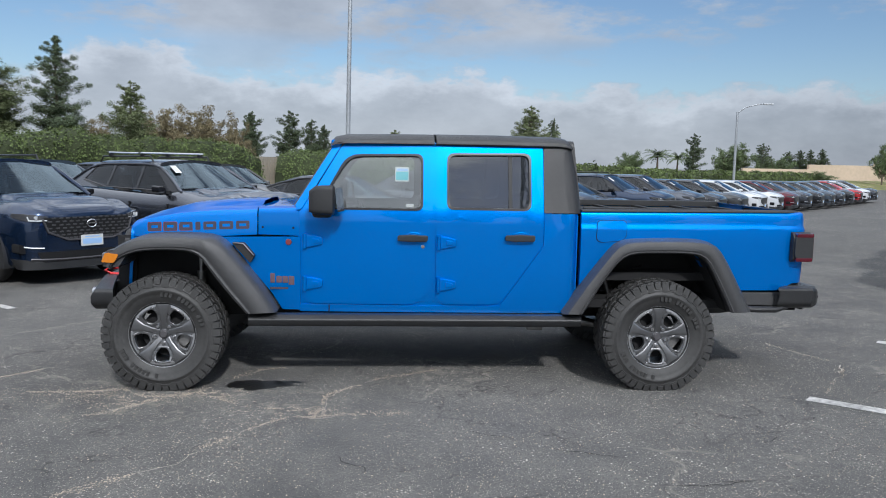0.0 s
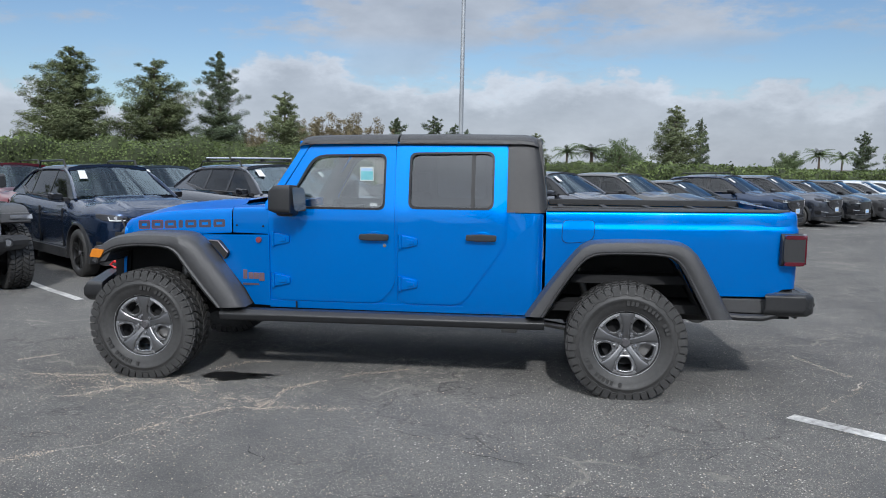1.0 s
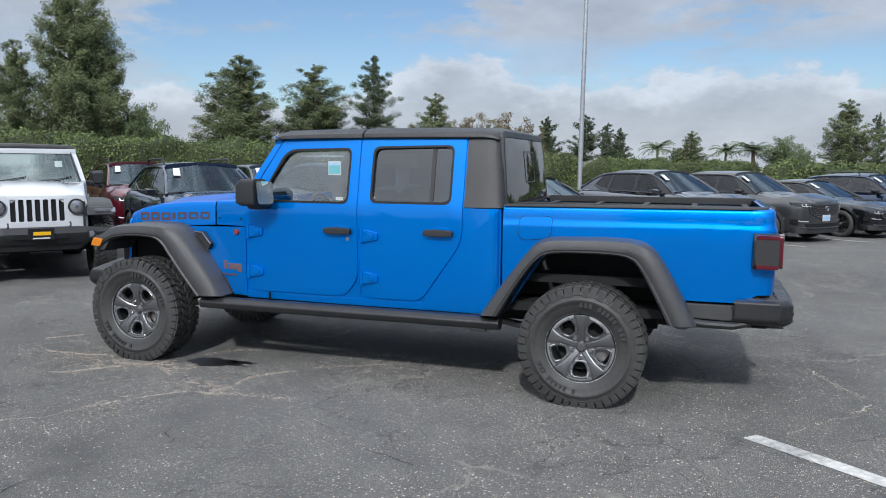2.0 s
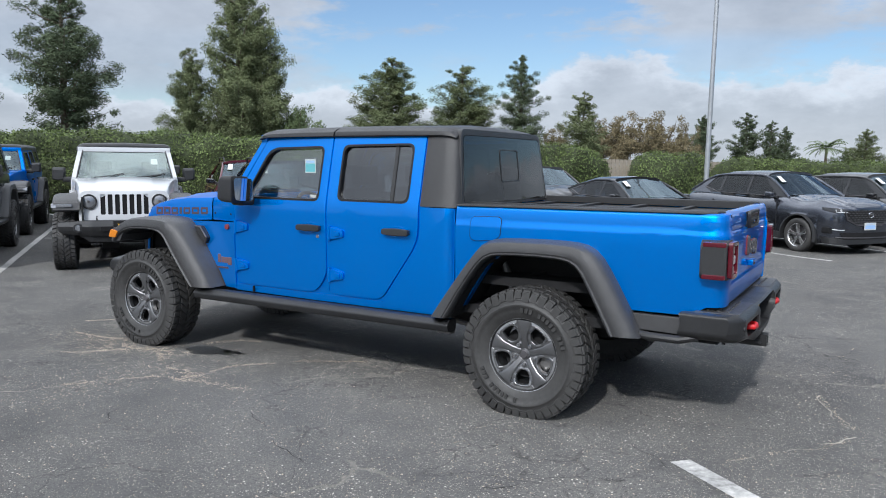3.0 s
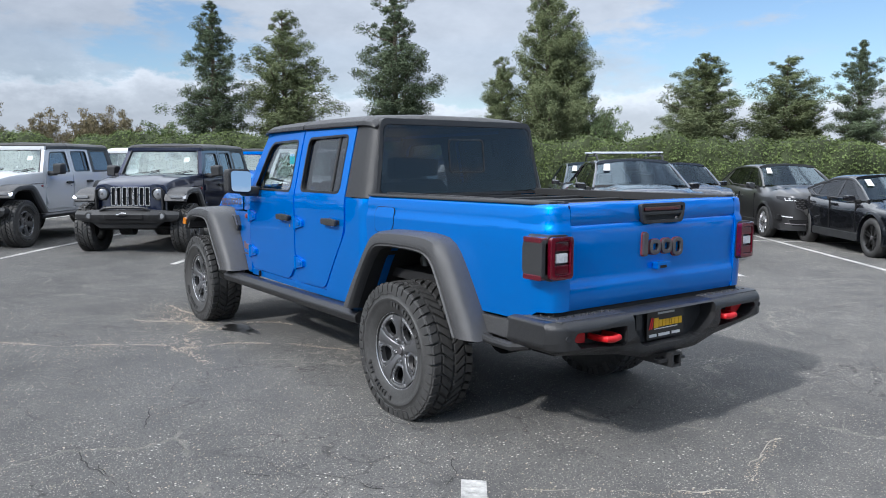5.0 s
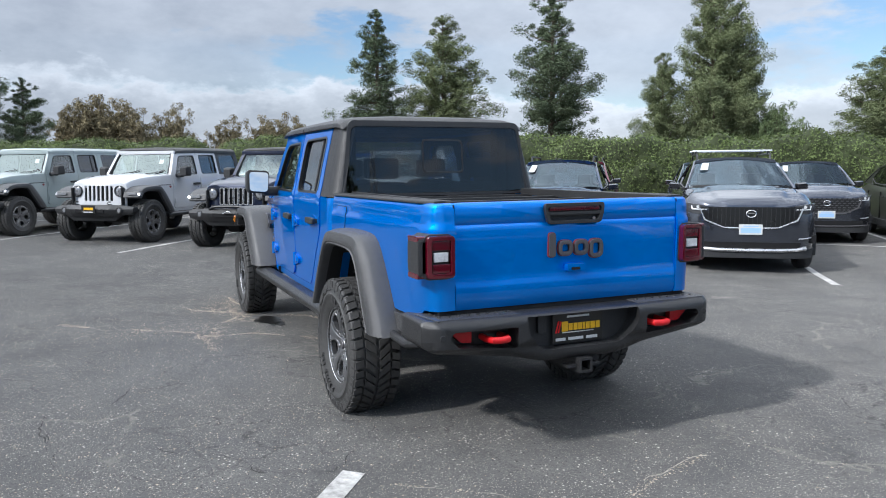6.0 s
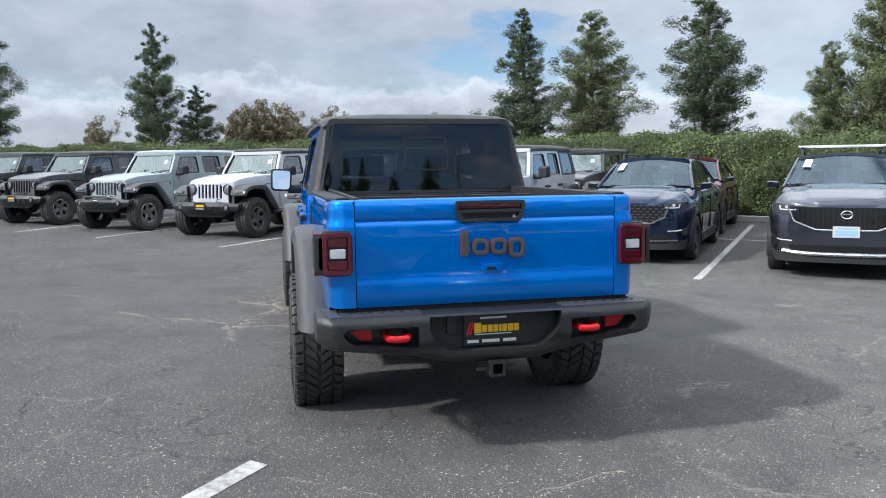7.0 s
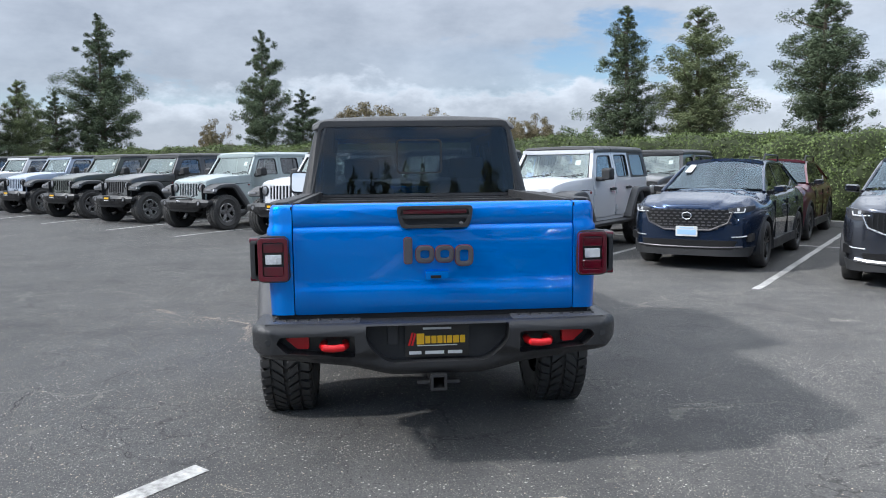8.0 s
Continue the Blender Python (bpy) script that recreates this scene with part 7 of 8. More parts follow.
def sand_grains():
    """Loose pale sand and broken chips along the cracks and round the front wheel."""
    rs = random.Random(77)
    vs, fs = [], []

    def grain(x, y, r):
        a, k, z = rs.random() * 6.28, len(vs), gz(x, y) + 0.001
        for j in range(4):
            q = r * rs.uniform(0.6, 1.3)
            vs.append((x + q * math.cos(a + j * 1.571), y + q * math.sin(a + j * 1.571), z))
        vs.append((x + rs.uniform(-0.3, 0.3) * r, y + rs.uniform(-0.3, 0.3) * r, z + r * rs.uniform(0.35, 0.8)))
        fs.extend([(k, k + 1, k + 4), (k + 1, k + 2, k + 4), (k + 2, k + 3, k + 4), (k + 3, k, k + 4)])
    for i, line in enumerate(PALE):
        length = sum((Vector(b) - Vector(a)).length for a, b in zip(line, line[1:]))
        pts = resample(line, int(length * (430 if i < 7 else 160)))
        for p in pts:
            m = noise.noise((p[0] * 3.1, p[1] * 3.1, i * 3.0)) + 0.5 * noise.noise((p[0] * 9, p[1] * 9, i * 3.0))
            if m < -0.18:
                continue
            w = 0.010 + 0.035 * max(0, m)
            ox, oy = 0.05 * noise.noise((p[0] * 2.3, p[1] * 2.3, i)), 0.05 * noise.noise((p[0] * 2.3, p[1] * 2.3, i + 20))
            grain(p[0] + ox + rs.gauss(0, w), p[1] + oy + rs.gauss(0, w), rs.uniform(0.0022, 0.0065))
    for cx, cy, sx, sy, n in ((-1.42, -0.98, 0.17, 0.08, 1000), (-1.98, -1.12, 0.18, 0.12, 800), (-0.80, -1.36, 0.14, 0.08, 760), (-2.3, -1.0, 0.25, 0.10, 500), (-1.1, -1.9, 0.15, 0.3, 350), (-0.9, -2.3, 0.9, 0.8, 900), (1.6, -2.3, 1.3, 0.7, 700), (2.9, -1.0, 0.9, 0.9, 500), (0.2, -2.6, 1.9, 1.0, 719), (3.2, -2.6, 1.3, 1.3, 719), (4.4, 0.5, 1.2, 1.4, 719), (-2.4, -2.4, 1.0, 0.9, 719), (3.6, -4.2, 1.2, 0.8, 500), (1.2, -1.5, 1.6, 0.6, 700)):
        for _ in range(n):
            x, y = rs.gauss(cx, sx), rs.gauss(cy, sy)
            if n < 720 or n == 900 or noise.noise((x * 7, y * 7, 3)) + 0.6 * noise.noise((x * 17, y * 17, 5)) > 0.02:
                grain(x, y, rs.uniform(0.002, 0.0065))
    tagged(new("sand_grains", fast_mesh("sand_grains", vs, fs, M_GRAINS)), "loose pale sand and grit on the asphalt", "sand", kind="stuff")


M_GRAINS = mat("sand_grain", (0.35, 0.295, 0.235), 0.9, grain=0.1, gscale=30, var=0.4, island=True)
sand_grains()

# ---------------------------------------------------------------- hedge, fence, wall
M_LEAF = mat("hedge_leaf", (0.108, 0.142, 0.052), 0.7, grain=0.4, gscale=5.0, spec=0.15, var=0.45, island=True)
# leaf green darkened for the core: shade of the hollows put into its colour
M_HEDGESHADE = mat("hedge_inner_shade", (0.034, 0.045, 0.016), 0.9, grain=0.4, gscale=6)
M_WOOD = mat("fence_wood", (0.30, 0.265, 0.215), 0.8, grain=0.2, gscale=8)
M_STUCCO = mat("tan_wall", (0.58, 0.46, 0.33), 0.85, grain=0.12, gscale=3, bump=0.2)
M_GRASS = mat("dry_grass", (0.17, 0.17, 0.055), 0.9, grain=0.35, gscale=2)
M_KERB = mat("kerb_concrete", (0.36, 0.35, 0.33), 0.85, grain=0.15, gscale=10)
HU = -16.85


def hedge(v0, v1, seed, label, tall=1.0):
    rs = random.Random(seed)
    vs, fs = [], []
    cs, cf = [], []
    n = int((v1 - v0) / (0.25 if v1 < 30 else 0.5))
    ring = [(0.75, 0.0), (0.82, 0.3), (0.86, 0.6), (0.90, 0.95), (0.90, 1.3), (0.86, 1.65), (0.74, 1.98), (0.45, 2.16), (0.1, 2.22), (-0.35, 2.22), (-0.8, 2.0), (-0.8, 0.0)]
    for i in range(n + 1):
        v = v0 + (v1 - v0) * i / n
        near = min(i, n - i)
        tap, fall = ((0.30, 0.62), (0.72, 0.90), (0.92, 0.97))[near] if near < 3 else (1.0, 1.0)
        for a, z in ring:
            k = 0.26 * noise.noise((v * 0.7, z * 1.0, a * 2 + seed)) + 0.36 * noise.noise((v * 1.7, z * 2.1, a + seed)) + 0.12 * noise.noise((v * 4.1, z * 4.3, a * 3 + seed))
            cs.append(uv(HU + (a + k) * tap, v, fall * max(0, z * (1 + 0.06 * noise.noise((v * 0.35, seed, 0))) * tall * lerp_table(v, [(24, 1.0), (26, 0.90), (40, 0.86), (78, 0.80)]) + k * 0.7)))
    m = len(ring)
    for i in range(n):
        for j in range(m - 1):
            cf.append((i * m + j, (i + 1) * m + j, (i + 1) * m + j + 1, i * m + j + 1))
    cf.append(tuple(range(m)))
    cf.append(tuple(n * m + j for j in range(m)))
    dens = 3000 if v1 < 30 else 700
    size = 0.034 if v1 < 30 else 0.080
    cnt = int((v1 - v0) * dens)
    for _ in range(cnt):
        i = rs.randrange(n)
        j = rs.choices(range(m - 2), (0.8, 0.8, 0.9, 0.9, 0.9, 0.9, 0.9, 0.9, 0.9, 0.5))[0]
        a, b = rs.random(), rs.random()
        p0, p1, p2, p3 = cs[i * m + j], cs[(i + 1) * m + j], cs[(i + 1) * m + j + 1], cs[i * m + j + 1]
        p = p0.lerp(p1, a).lerp(p3.lerp(p2, a), b)
        nrm = (p1 - p0).cross(p3 - p0).normalized()
        if nrm.dot(p - uv(HU, v0 + (v1 - v0) * i / n, 1.0)) < 0:
            nrm = -nrm
        p = p + nrm * (rs.uniform(-0.06, 0.07) + (rs.random() ** 5) * 0.10)
        d = (nrm + Vector((rs.gauss(0, 0.7), rs.gauss(0, 0.7), rs.gauss(0.2, 0.6)))).normalized()
        x = d.orthogonal().normalized()
        x = x * math.cos(rs.random() * 6.28) + d.cross(x) * math.sin(rs.random() * 6.28)
        y = d.cross(x).normalized()
        s = size * rs.uniform(0.5, 1.7)
        q = len(vs)
        vs += [p - x * s * 0.62, p + y * s * 1.2, p + x * s * 0.62]
        fs.append((q, q + 1, q + 2))
    root = thing("hedge", label, "hedge", kind="stuff")
    part("foliage_core", fast_mesh("foliage_core", cs, cf, M_HEDGESHADE, True), None, root)
    part("leaves", fast_mesh("leaves", vs, fs, M_LEAF), None, root)


hedge(-48, -14.2, 1, "clipped green hedge behind the parked wagons")
hedge(-13.6, 11.15, 2, "tall clipped green hedge behind the parked cars")
hedge(12.05, 15.0, 3, "short clipped green hedge with a gap beside it", 0.95)
hedge(15.3, 24.2, 5, "low clipped green hedge before the tan wall", 0.88)
hedge(24.8, 77.5, 4, "long clipped green hedge behind the parked row")


def fence():
    root = thing("fence", "weathered tan wooden board fence behind the hedge", "fence")
    bd = to_mesh("board", Geo().box((0, 0, 0.95), (0.02, 0.14, 1.9)), M_WOOD)
    for i in range(60):
        v = 9.2 + i * 0.15
        p = uv(HU - 0.95, v)
        part("board", bd, None, root, at=pose(p.x, p.y, p.z, 0, 0, ROW_TURN + random.uniform(-1, 1)))
    rl = Geo()
    for z in (0.4, 1.5):
        a, b = uv(HU - 0.99, 9.1, z), uv(HU - 0.99, 18.2, z)
        rl.cyl(a, b, 0.04, n=6)
    part("rail", rl, M_WOOD, root)
    r2 = Geo()
    a, b = uv(HU - 1.7, -46, 0), uv(HU - 1.7, 80, 0)
    r2.loft([[a, a + Vector((0, 0, 1.60)), a + Vector((-0.08, 0.08, 1.60)), a + Vector((-0.08, 0.08, 0))], [b, b + Vector((0, 0, 1.60)), b + Vector((-0.08, 0.08, 1.60)), b + Vector((-0.08, 0.08, 0))]])
    solid("boundary_wall", r2, M_STUCCO, "low tan boundary wall behind the hedge", "wall", kind="structure")


fence()
solid("kerb", Geo().loft([[uv(-15.1, v, z) for z in (0.0, 0.14)] + [uv(-15.25, v, z) for z in (0.15, 0.0)] for v in range(-48, 96, 4)]), M_KERB, "grey concrete kerb before the hedge", "kerb", kind="structure", bevel=0.01)


# far end of the lot: bank and wall
def far_end():
    def run(pts, thick, z0, z1):
        g = Geo()
        for (ax, ay), (bx, by) in zip(pts, pts[1:]):
            n = Vector((by - ay, ax - bx)).normalized() * thick
            g.loft([[(ax, ay, z0), (ax, ay, z1), (ax - n.x, ay - n.y, z1), (ax - n.x, ay - n.y, z0)], [(bx, by, z0), (bx, by, z1), (bx - n.x, by - n.y, z1), (bx - n.x, by - n.y, z0)]])
        return g
    solid("wall_low", run([(47.0, 93.5), (56.5, 94.3)], 0.4, -0.8, 1.70), M_STUCCO, "low tan stucco wall beyond the hedge", "wall", kind="structure")
    solid("wall_far", run([(56.5, 94.3), (66.1, 95.0)], 0.4, -0.8, 2.35), M_STUCCO, "long tan stucco wall beyond the lot", "wall", kind="structure")
    solid("wall_side", run([(66.1, 95.0), (84.0, 88.0)], 0.4, -0.8, 2.62), M_STUCCO, "tan stucco wall at the end of the lot", "wall", kind="structure")
    g = Geo()
    for i in range(14):
        x = 46 + i * 3.0
        g.add([(x, 80 - i * 0.4, -0.52), (x + 3, 80 - i * 0.4, -0.52), (x + 3, 92.5 - i * 0.4, 0.35), (x, 92.5 - i * 0.4, 0.35)], [(0, 1, 2, 3)])
    solid("bank", g, M_GRASS, "dry yellow-green grass bank before the wall", "grass", kind="structure")


far_end()

# ---------------------------------------------------------------- lamp posts
M_POLE = mat("galvanised_pole", (0.40, 0.42, 0.44), 0.5, 0.5, grain=0.15, gscale=5)


def lamp_post(x, y, h, arm=None, r=0.085, label="", lean=(0, 0)):
    root = thing("street_lamp", label, "street lamp", pose(x, y, gz(x, y), -lean[1], lean[0], 0))
    part("base", Geo().cyl((0, 0, 0), (0, 0, 0.75), 0.30, n=20), M_KERB, root, "round concrete base", bevel=0.03)
    part("pole", Geo().cyl((0, 0, 0.7), (0, 0, h), r, r * 0.72, 14), M_POLE, root)
    if arm:
        part("arm", Geo().tube([(0, 0, h - 0.05), (arm[0] * 0.3, arm[1] * 0.3, h + 0.35), (arm[0] * 0.7, arm[1] * 0.7, h + 0.55), (arm[0], arm[1], h + 0.60)], 0.04, 8), M_POLE, root)
        part("lamp_head", Geo().box((arm[0] * 1.12, arm[1] * 1.12, h + 0.58), (0.7, 0.3, 0.12), Matrix.Rotation(math.atan2(arm[1], arm[0]), 3, "Z")), M_POLE, root, bevel=0.03)
    else:
        part("arm", Geo().box((0, 0, h), (1.6, 0.08, 0.08)), M_POLE, root)
        for s in (-1, 1):
            part("lamp_head", Geo().box((s * 0.9, 0, h), (0.6, 0.36, 0.14)), M_POLE, root, bevel=0.02)


lamp_post(-1.64, 21.25, 10.5, label="tall grey steel lamp post by the hedge", lean=(0.65, 0.1))
lamp_post(24.9, 48.2, 6.2, (1.75, -0.5), 0.10, label="grey street lamp with a curved arm over the far row")

# ---------------------------------------------------------------- trees
M_BARK = mat("bark", (0.13, 0.10, 0.075), 0.9, grain=0.3, gscale=4, bump=0.6, bscale=20)
M_PINE = mat("pine_needles", (0.112, 0.142, 0.084), 0.85, grain=0.3, gscale=0.4, spec=0.1, var=0.4, island=True)
M_PINE2 = mat("light_pine_needles", (0.168, 0.196, 0.100), 0.85, grain=0.3, gscale=0.4, spec=0.1, var=0.4, island=True)
M_BROWN = mat("autumn_leaves", (0.180, 0.148, 0.080), 0.8, grain=0.3, gscale=0.4, var=0.45, island=True)
M_GREEN = mat("broad_leaves", (0.11, 0.15, 0.062), 0.8, grain=0.3, gscale=0.4, var=0.5, island=True)


def leaf_clump(rs, vs, fs, c, r, n, size, flat=0.6):
    """Small leaves or needle tufts, each one triangle, thick at the middle of the clump."""
    for _ in range(n):
        p = Vector((rs.gauss(0, 1), rs.gauss(0, 1), rs.gauss(0, 1))).normalized() * (rs.random() ** 0.45)
        p = Vector((p.x, p.y, p.z * flat)) * (r * 0.92) + c
        d = ((p - c).normalized() * 1.1 + Vector((rs.gauss(0, 0.55), rs.gauss(0, 0.55), rs.gauss(0.25, 0.5)))).normalized()
        x = d.orthogonal().normalized()
        y = d.cross(x)
        a = rs.random() * 6.28
        x, y = x * math.cos(a) + y * math.sin(a), y * math.cos(a) - x * math.sin(a)
        s = size * rs.uniform(0.6, 1.5)
        q = len(vs)
        vs += [p - x * s, p + y * s * 0.45, p + x * s]
        fs.append((q, q + 1, q + 2))


def unit_tree(g, vs, leaf_m):
    """Scales a trunk and its leaves to a height and a width of one."""
    top = sorted(p.z for p in vs)[int(len(vs) * 0.9985)]
    wide = 2 * sorted(math.hypot(p.x, p.y) for p in vs)[int(len(vs) * 0.975)]
    g.v = [(x / wide, y / wide, z / top) for x, y, z in g.v]
    vs = [Vector((p.x / wide, p.y / wide, p.z / top)) for p in vs]
    return to_mesh("trunk", g, M_BARK), fast_mesh("crown", vs, [(i, i + 1, i + 2) for i in range(0, len(vs), 3)], leaf_m)


def conifer_meshes(seed, spread, tiers, open_, leaf_m, power=0.8, dense=1.0):
    """A conifer: trunk, limbs in loose tiers, needles in tufts along them."""
    rs = random.Random(seed)
    vs, fs = [], []
    g = Geo()
    lean = rs.uniform(-0.02, 0.02)
    g.tube([(lean * t, 0, t) for t in (0, 0.25, 0.5, 0.75, 0.985)], [0.017, 0.013, 0.009, 0.005, 0.001], 8)
    for i in range(tiers):
        t = i / (tiers - 1)
        h = 0.10 + 0.875 * t + rs.uniform(-0.012, 0.012)
        grow = lerp_table(t, [(0, 0.36), (0.10, 0.64), (0.24, 0.92), (0.38, 1.0), (1, 1.0)])
        k = max(2, int(round(7 - 4.5 * t)))
        for j in range(k):
            if rs.random() < open_:
                continue
            a = 6.2832 * (j + rs.random() * 0.9) / k + i * 2.4
            lump = 1 + 0.55 * noise.noise((math.cos(a) * 1.3, math.sin(a) * 1.3, h * 7 + seed))
            le = (spread * grow * (1 - t) ** power * lump + 0.006) * rs.uniform(0.62, 1.12)
            rise = rs.uniform(*((0.30, 1.05) if open_ < 0.22 else (0.10, 0.85))) * le + 0.012 * t
            base = Vector((lean * h, 0, h))
            e = base + Vector((le * math.cos(a), le * math.sin(a), rise))
            g.tube([base, base.lerp(e, 0.5) + Vector((0, 0, -0.10 * le)), e], [0.004, 0.0025, 0.001], 4)
            nn = max(1, int(round(le / 0.032)))
            for q in range(nn):
                f = 1.0 - 0.80 * q / nn
                c = base.lerp(e, f) + Vector((rs.gauss(0, 0.10 * le), rs.gauss(0, 0.10 * le), rs.gauss(0, 0.006) - 0.10 * le * (1 - abs(2 * f - 1))))
                r = (0.016 + 0.12 * le) * rs.uniform(0.65, 1.3) * (1.08 if open_ < 0.22 else 1.0)
                leaf_clump(rs, vs, fs, c, r, int((40 + 1250 * r) * dense), 0.0092 / math.sqrt(dense), 1.2)
    for q in range(5):
        leaf_clump(rs, vs, fs, Vector((lean, 0, 0.955 + 0.012 * q)), 0.012 - 0.0018 * q, 22, 0.006, 1.6)
    for q in range(60):
        t = q / 59
        w = spread * (1 - t) ** power * 0.42
        a = q * 2.4
        leaf_clump(rs, vs, fs, Vector((w * math.cos(a), w * math.sin(a), 0.13 + 0.80 * t)), 0.012 + w * 0.55, int(46 * dense), 0.0110 / math.sqrt(dense), 0.9)
    return unit_tree(g, vs, leaf_m)


def broad_meshes(seed, leaf_m, gaps=0.2, count=44):
    """A broad-leaved tree: forked trunk and limbs, leaves in clumps at their ends."""
    rs = random.Random(seed)
    vs, fs = [], []
    g = Geo()
    g.tube([(0, 0, 0), (0.01, 0, 0.2), (0.0, 0.02, 0.42)], [0.03, 0.022, 0.014], 8)
    for i in range(30):
        a = 6.2832 * rs.random()
        el = rs.uniform(-0.1, 1.3)
        le = rs.uniform(0.22, 0.46)
        st = Vector((0, 0.01, rs.uniform(0.20, 0.42)))
        e = st + Vector((le * math.cos(a) * math.cos(el), le * math.sin(a) * math.cos(el), le * math.sin(el) * 1.15))
        g.tube([st, st.lerp(e, 0.5) + Vector((0, 0, -0.01)), e], [0.010, 0.006, 0.002], 5)
        for q in range(6):
            if rs.random() < gaps:
                continue
            c = st.lerp(e, 0.40 + 0.62 * q / 5) + Vector((rs.gauss(0, 0.04), rs.gauss(0, 0.04), rs.gauss(0, 0.03)))
            leaf_clump(rs, vs, fs, c, 0.085 * rs.uniform(0.7, 1.2), count, 0.0200, 0.8)
    return unit_tree(g, vs, leaf_m)


def palm_meshes(seed):
    rs = random.Random(seed)
    g = Geo()
    g.tube([(0, 0, 0), (0.01, 0, 0.4), (0.0, 0, 0.72)], [0.035, 0.026, 0.022], 8)
    vs, fs = [], []
    for i in range(34):
        a = 6.2832 * (i + rs.random()) / 34
        el = rs.uniform(0.1, 1.2)
        prev = Vector((0, 0, 0.72))
        dd = Vector((math.cos(a) * math.cos(el), math.sin(a) * math.cos(el), math.sin(el)))
        for q in range(9):
            dd = (dd + Vector((0, 0, -0.17))).normalized()
            nx = prev + dd * 0.042
            sx = dd.cross(Vector((0, 0, 1))).normalized()
            for s in (-1, 1):
                tip = prev + sx * s * 0.085 * (1 - q / 11) + dd * 0.06 + Vector((0, 0, -0.03))
                k = len(vs)
                vs += [prev, prev + dd * 0.030, tip]
                fs.append((k, k + 1, k + 2))
            prev = nx
    return unit_tree(g, vs, M_GREEN)


TREE_KINDS = {
    "round": (broad_meshes(15, M_GREEN, 0.1, 60), "rounded broad-leaved green tree"),
    "brown": (broad_meshes(16, M_BROWN, 0.06, 66), "broad tree with brown autumn leaves"),
    "palm": (palm_meshes(17), "palm with arching fronds"),
}
for kind, seed, spread, tiers, gap, leaf_m, power, words in (
        ("pine_a", 11, 0.17, 30, 0.26, M_PINE, 0.55, "tall dark green conifer with open tiered limbs"), ("pine_b", 12, 0.15, 30, 0.34, M_PINE, 0.55, "slender dark conifer with gaps between its limbs"),
        ("pine_c", 13, 0.20, 32, 0.06, M_PINE2, 0.62, "dense light green conical conifer"), ("pine_d", 14, 0.18, 30, 0.20, M_PINE2, 0.56, "light green conifer with ragged edges")):
    TREE_KINDS[kind] = (conifer_meshes(seed, spread, tiers, gap, leaf_m, power, 2.3), words)
    TREE_KINDS[kind + "_small"] = (conifer_meshes(seed + 10, spread, tiers - 4, gap, leaf_m, power, 1.0), words)


def tree(kind, x, y, top, wide, base=-0.4):
    """A tree at a place, with the height of its top and its width."""
    if kind.startswith("pine") and (top < 11.5 or x > 80 or y < -60):
        kind += "_small"
    (tr, cr), label = TREE_KINDS[kind]
    root = thing("palm_tree" if kind == "palm" else "tree", label, "tree", None, "trees beyond the hedge")
    root.matrix_world = Matrix.Translation((x, y, base)) @ Matrix.Rotation((x * 1.3 + y * 2.1) % 6.28, 4, "Z") @ Matrix.Diagonal((wide, wide, top - base, 1))
    part("trunk", tr, None, root)
    part("crown", cr, None, root)


def lattice_mast(x, y, h):
    root = thing("lattice_mast", "tall grey steel lattice mast beyond the lot", "mast", pose(x, y, -0.4))
    g = Geo()
    for i in range(14):
        z0, z1 = h * i / 14, h * (i + 1) / 14
        w0, w1 = 3.2 * (1 - i / 17), 3.2 * (1 - (i + 1) / 17)
        for a, b in (((-1, -1), (1, -1)), ((1, -1), (1, 1)), ((1, 1), (-1, 1)), ((-1, 1), (-1, -1))):
            g.cyl((a[0] * w0 / 2, a[1] * w0 / 2, z0), (a[0] * w1 / 2, a[1] * w1 / 2, z1), 0.12, n=4, caps=False)
            g.cyl((a[0] * w0 / 2, a[1] * w0 / 2, z0), (b[0] * w1 / 2, b[1] * w1 / 2, z1), 0.07, n=4, caps=False)
    part("lattice", g, M_POLE, root)


lattice_mast(15.2, -72, 42)
lattice_mast(97, 27, 25)

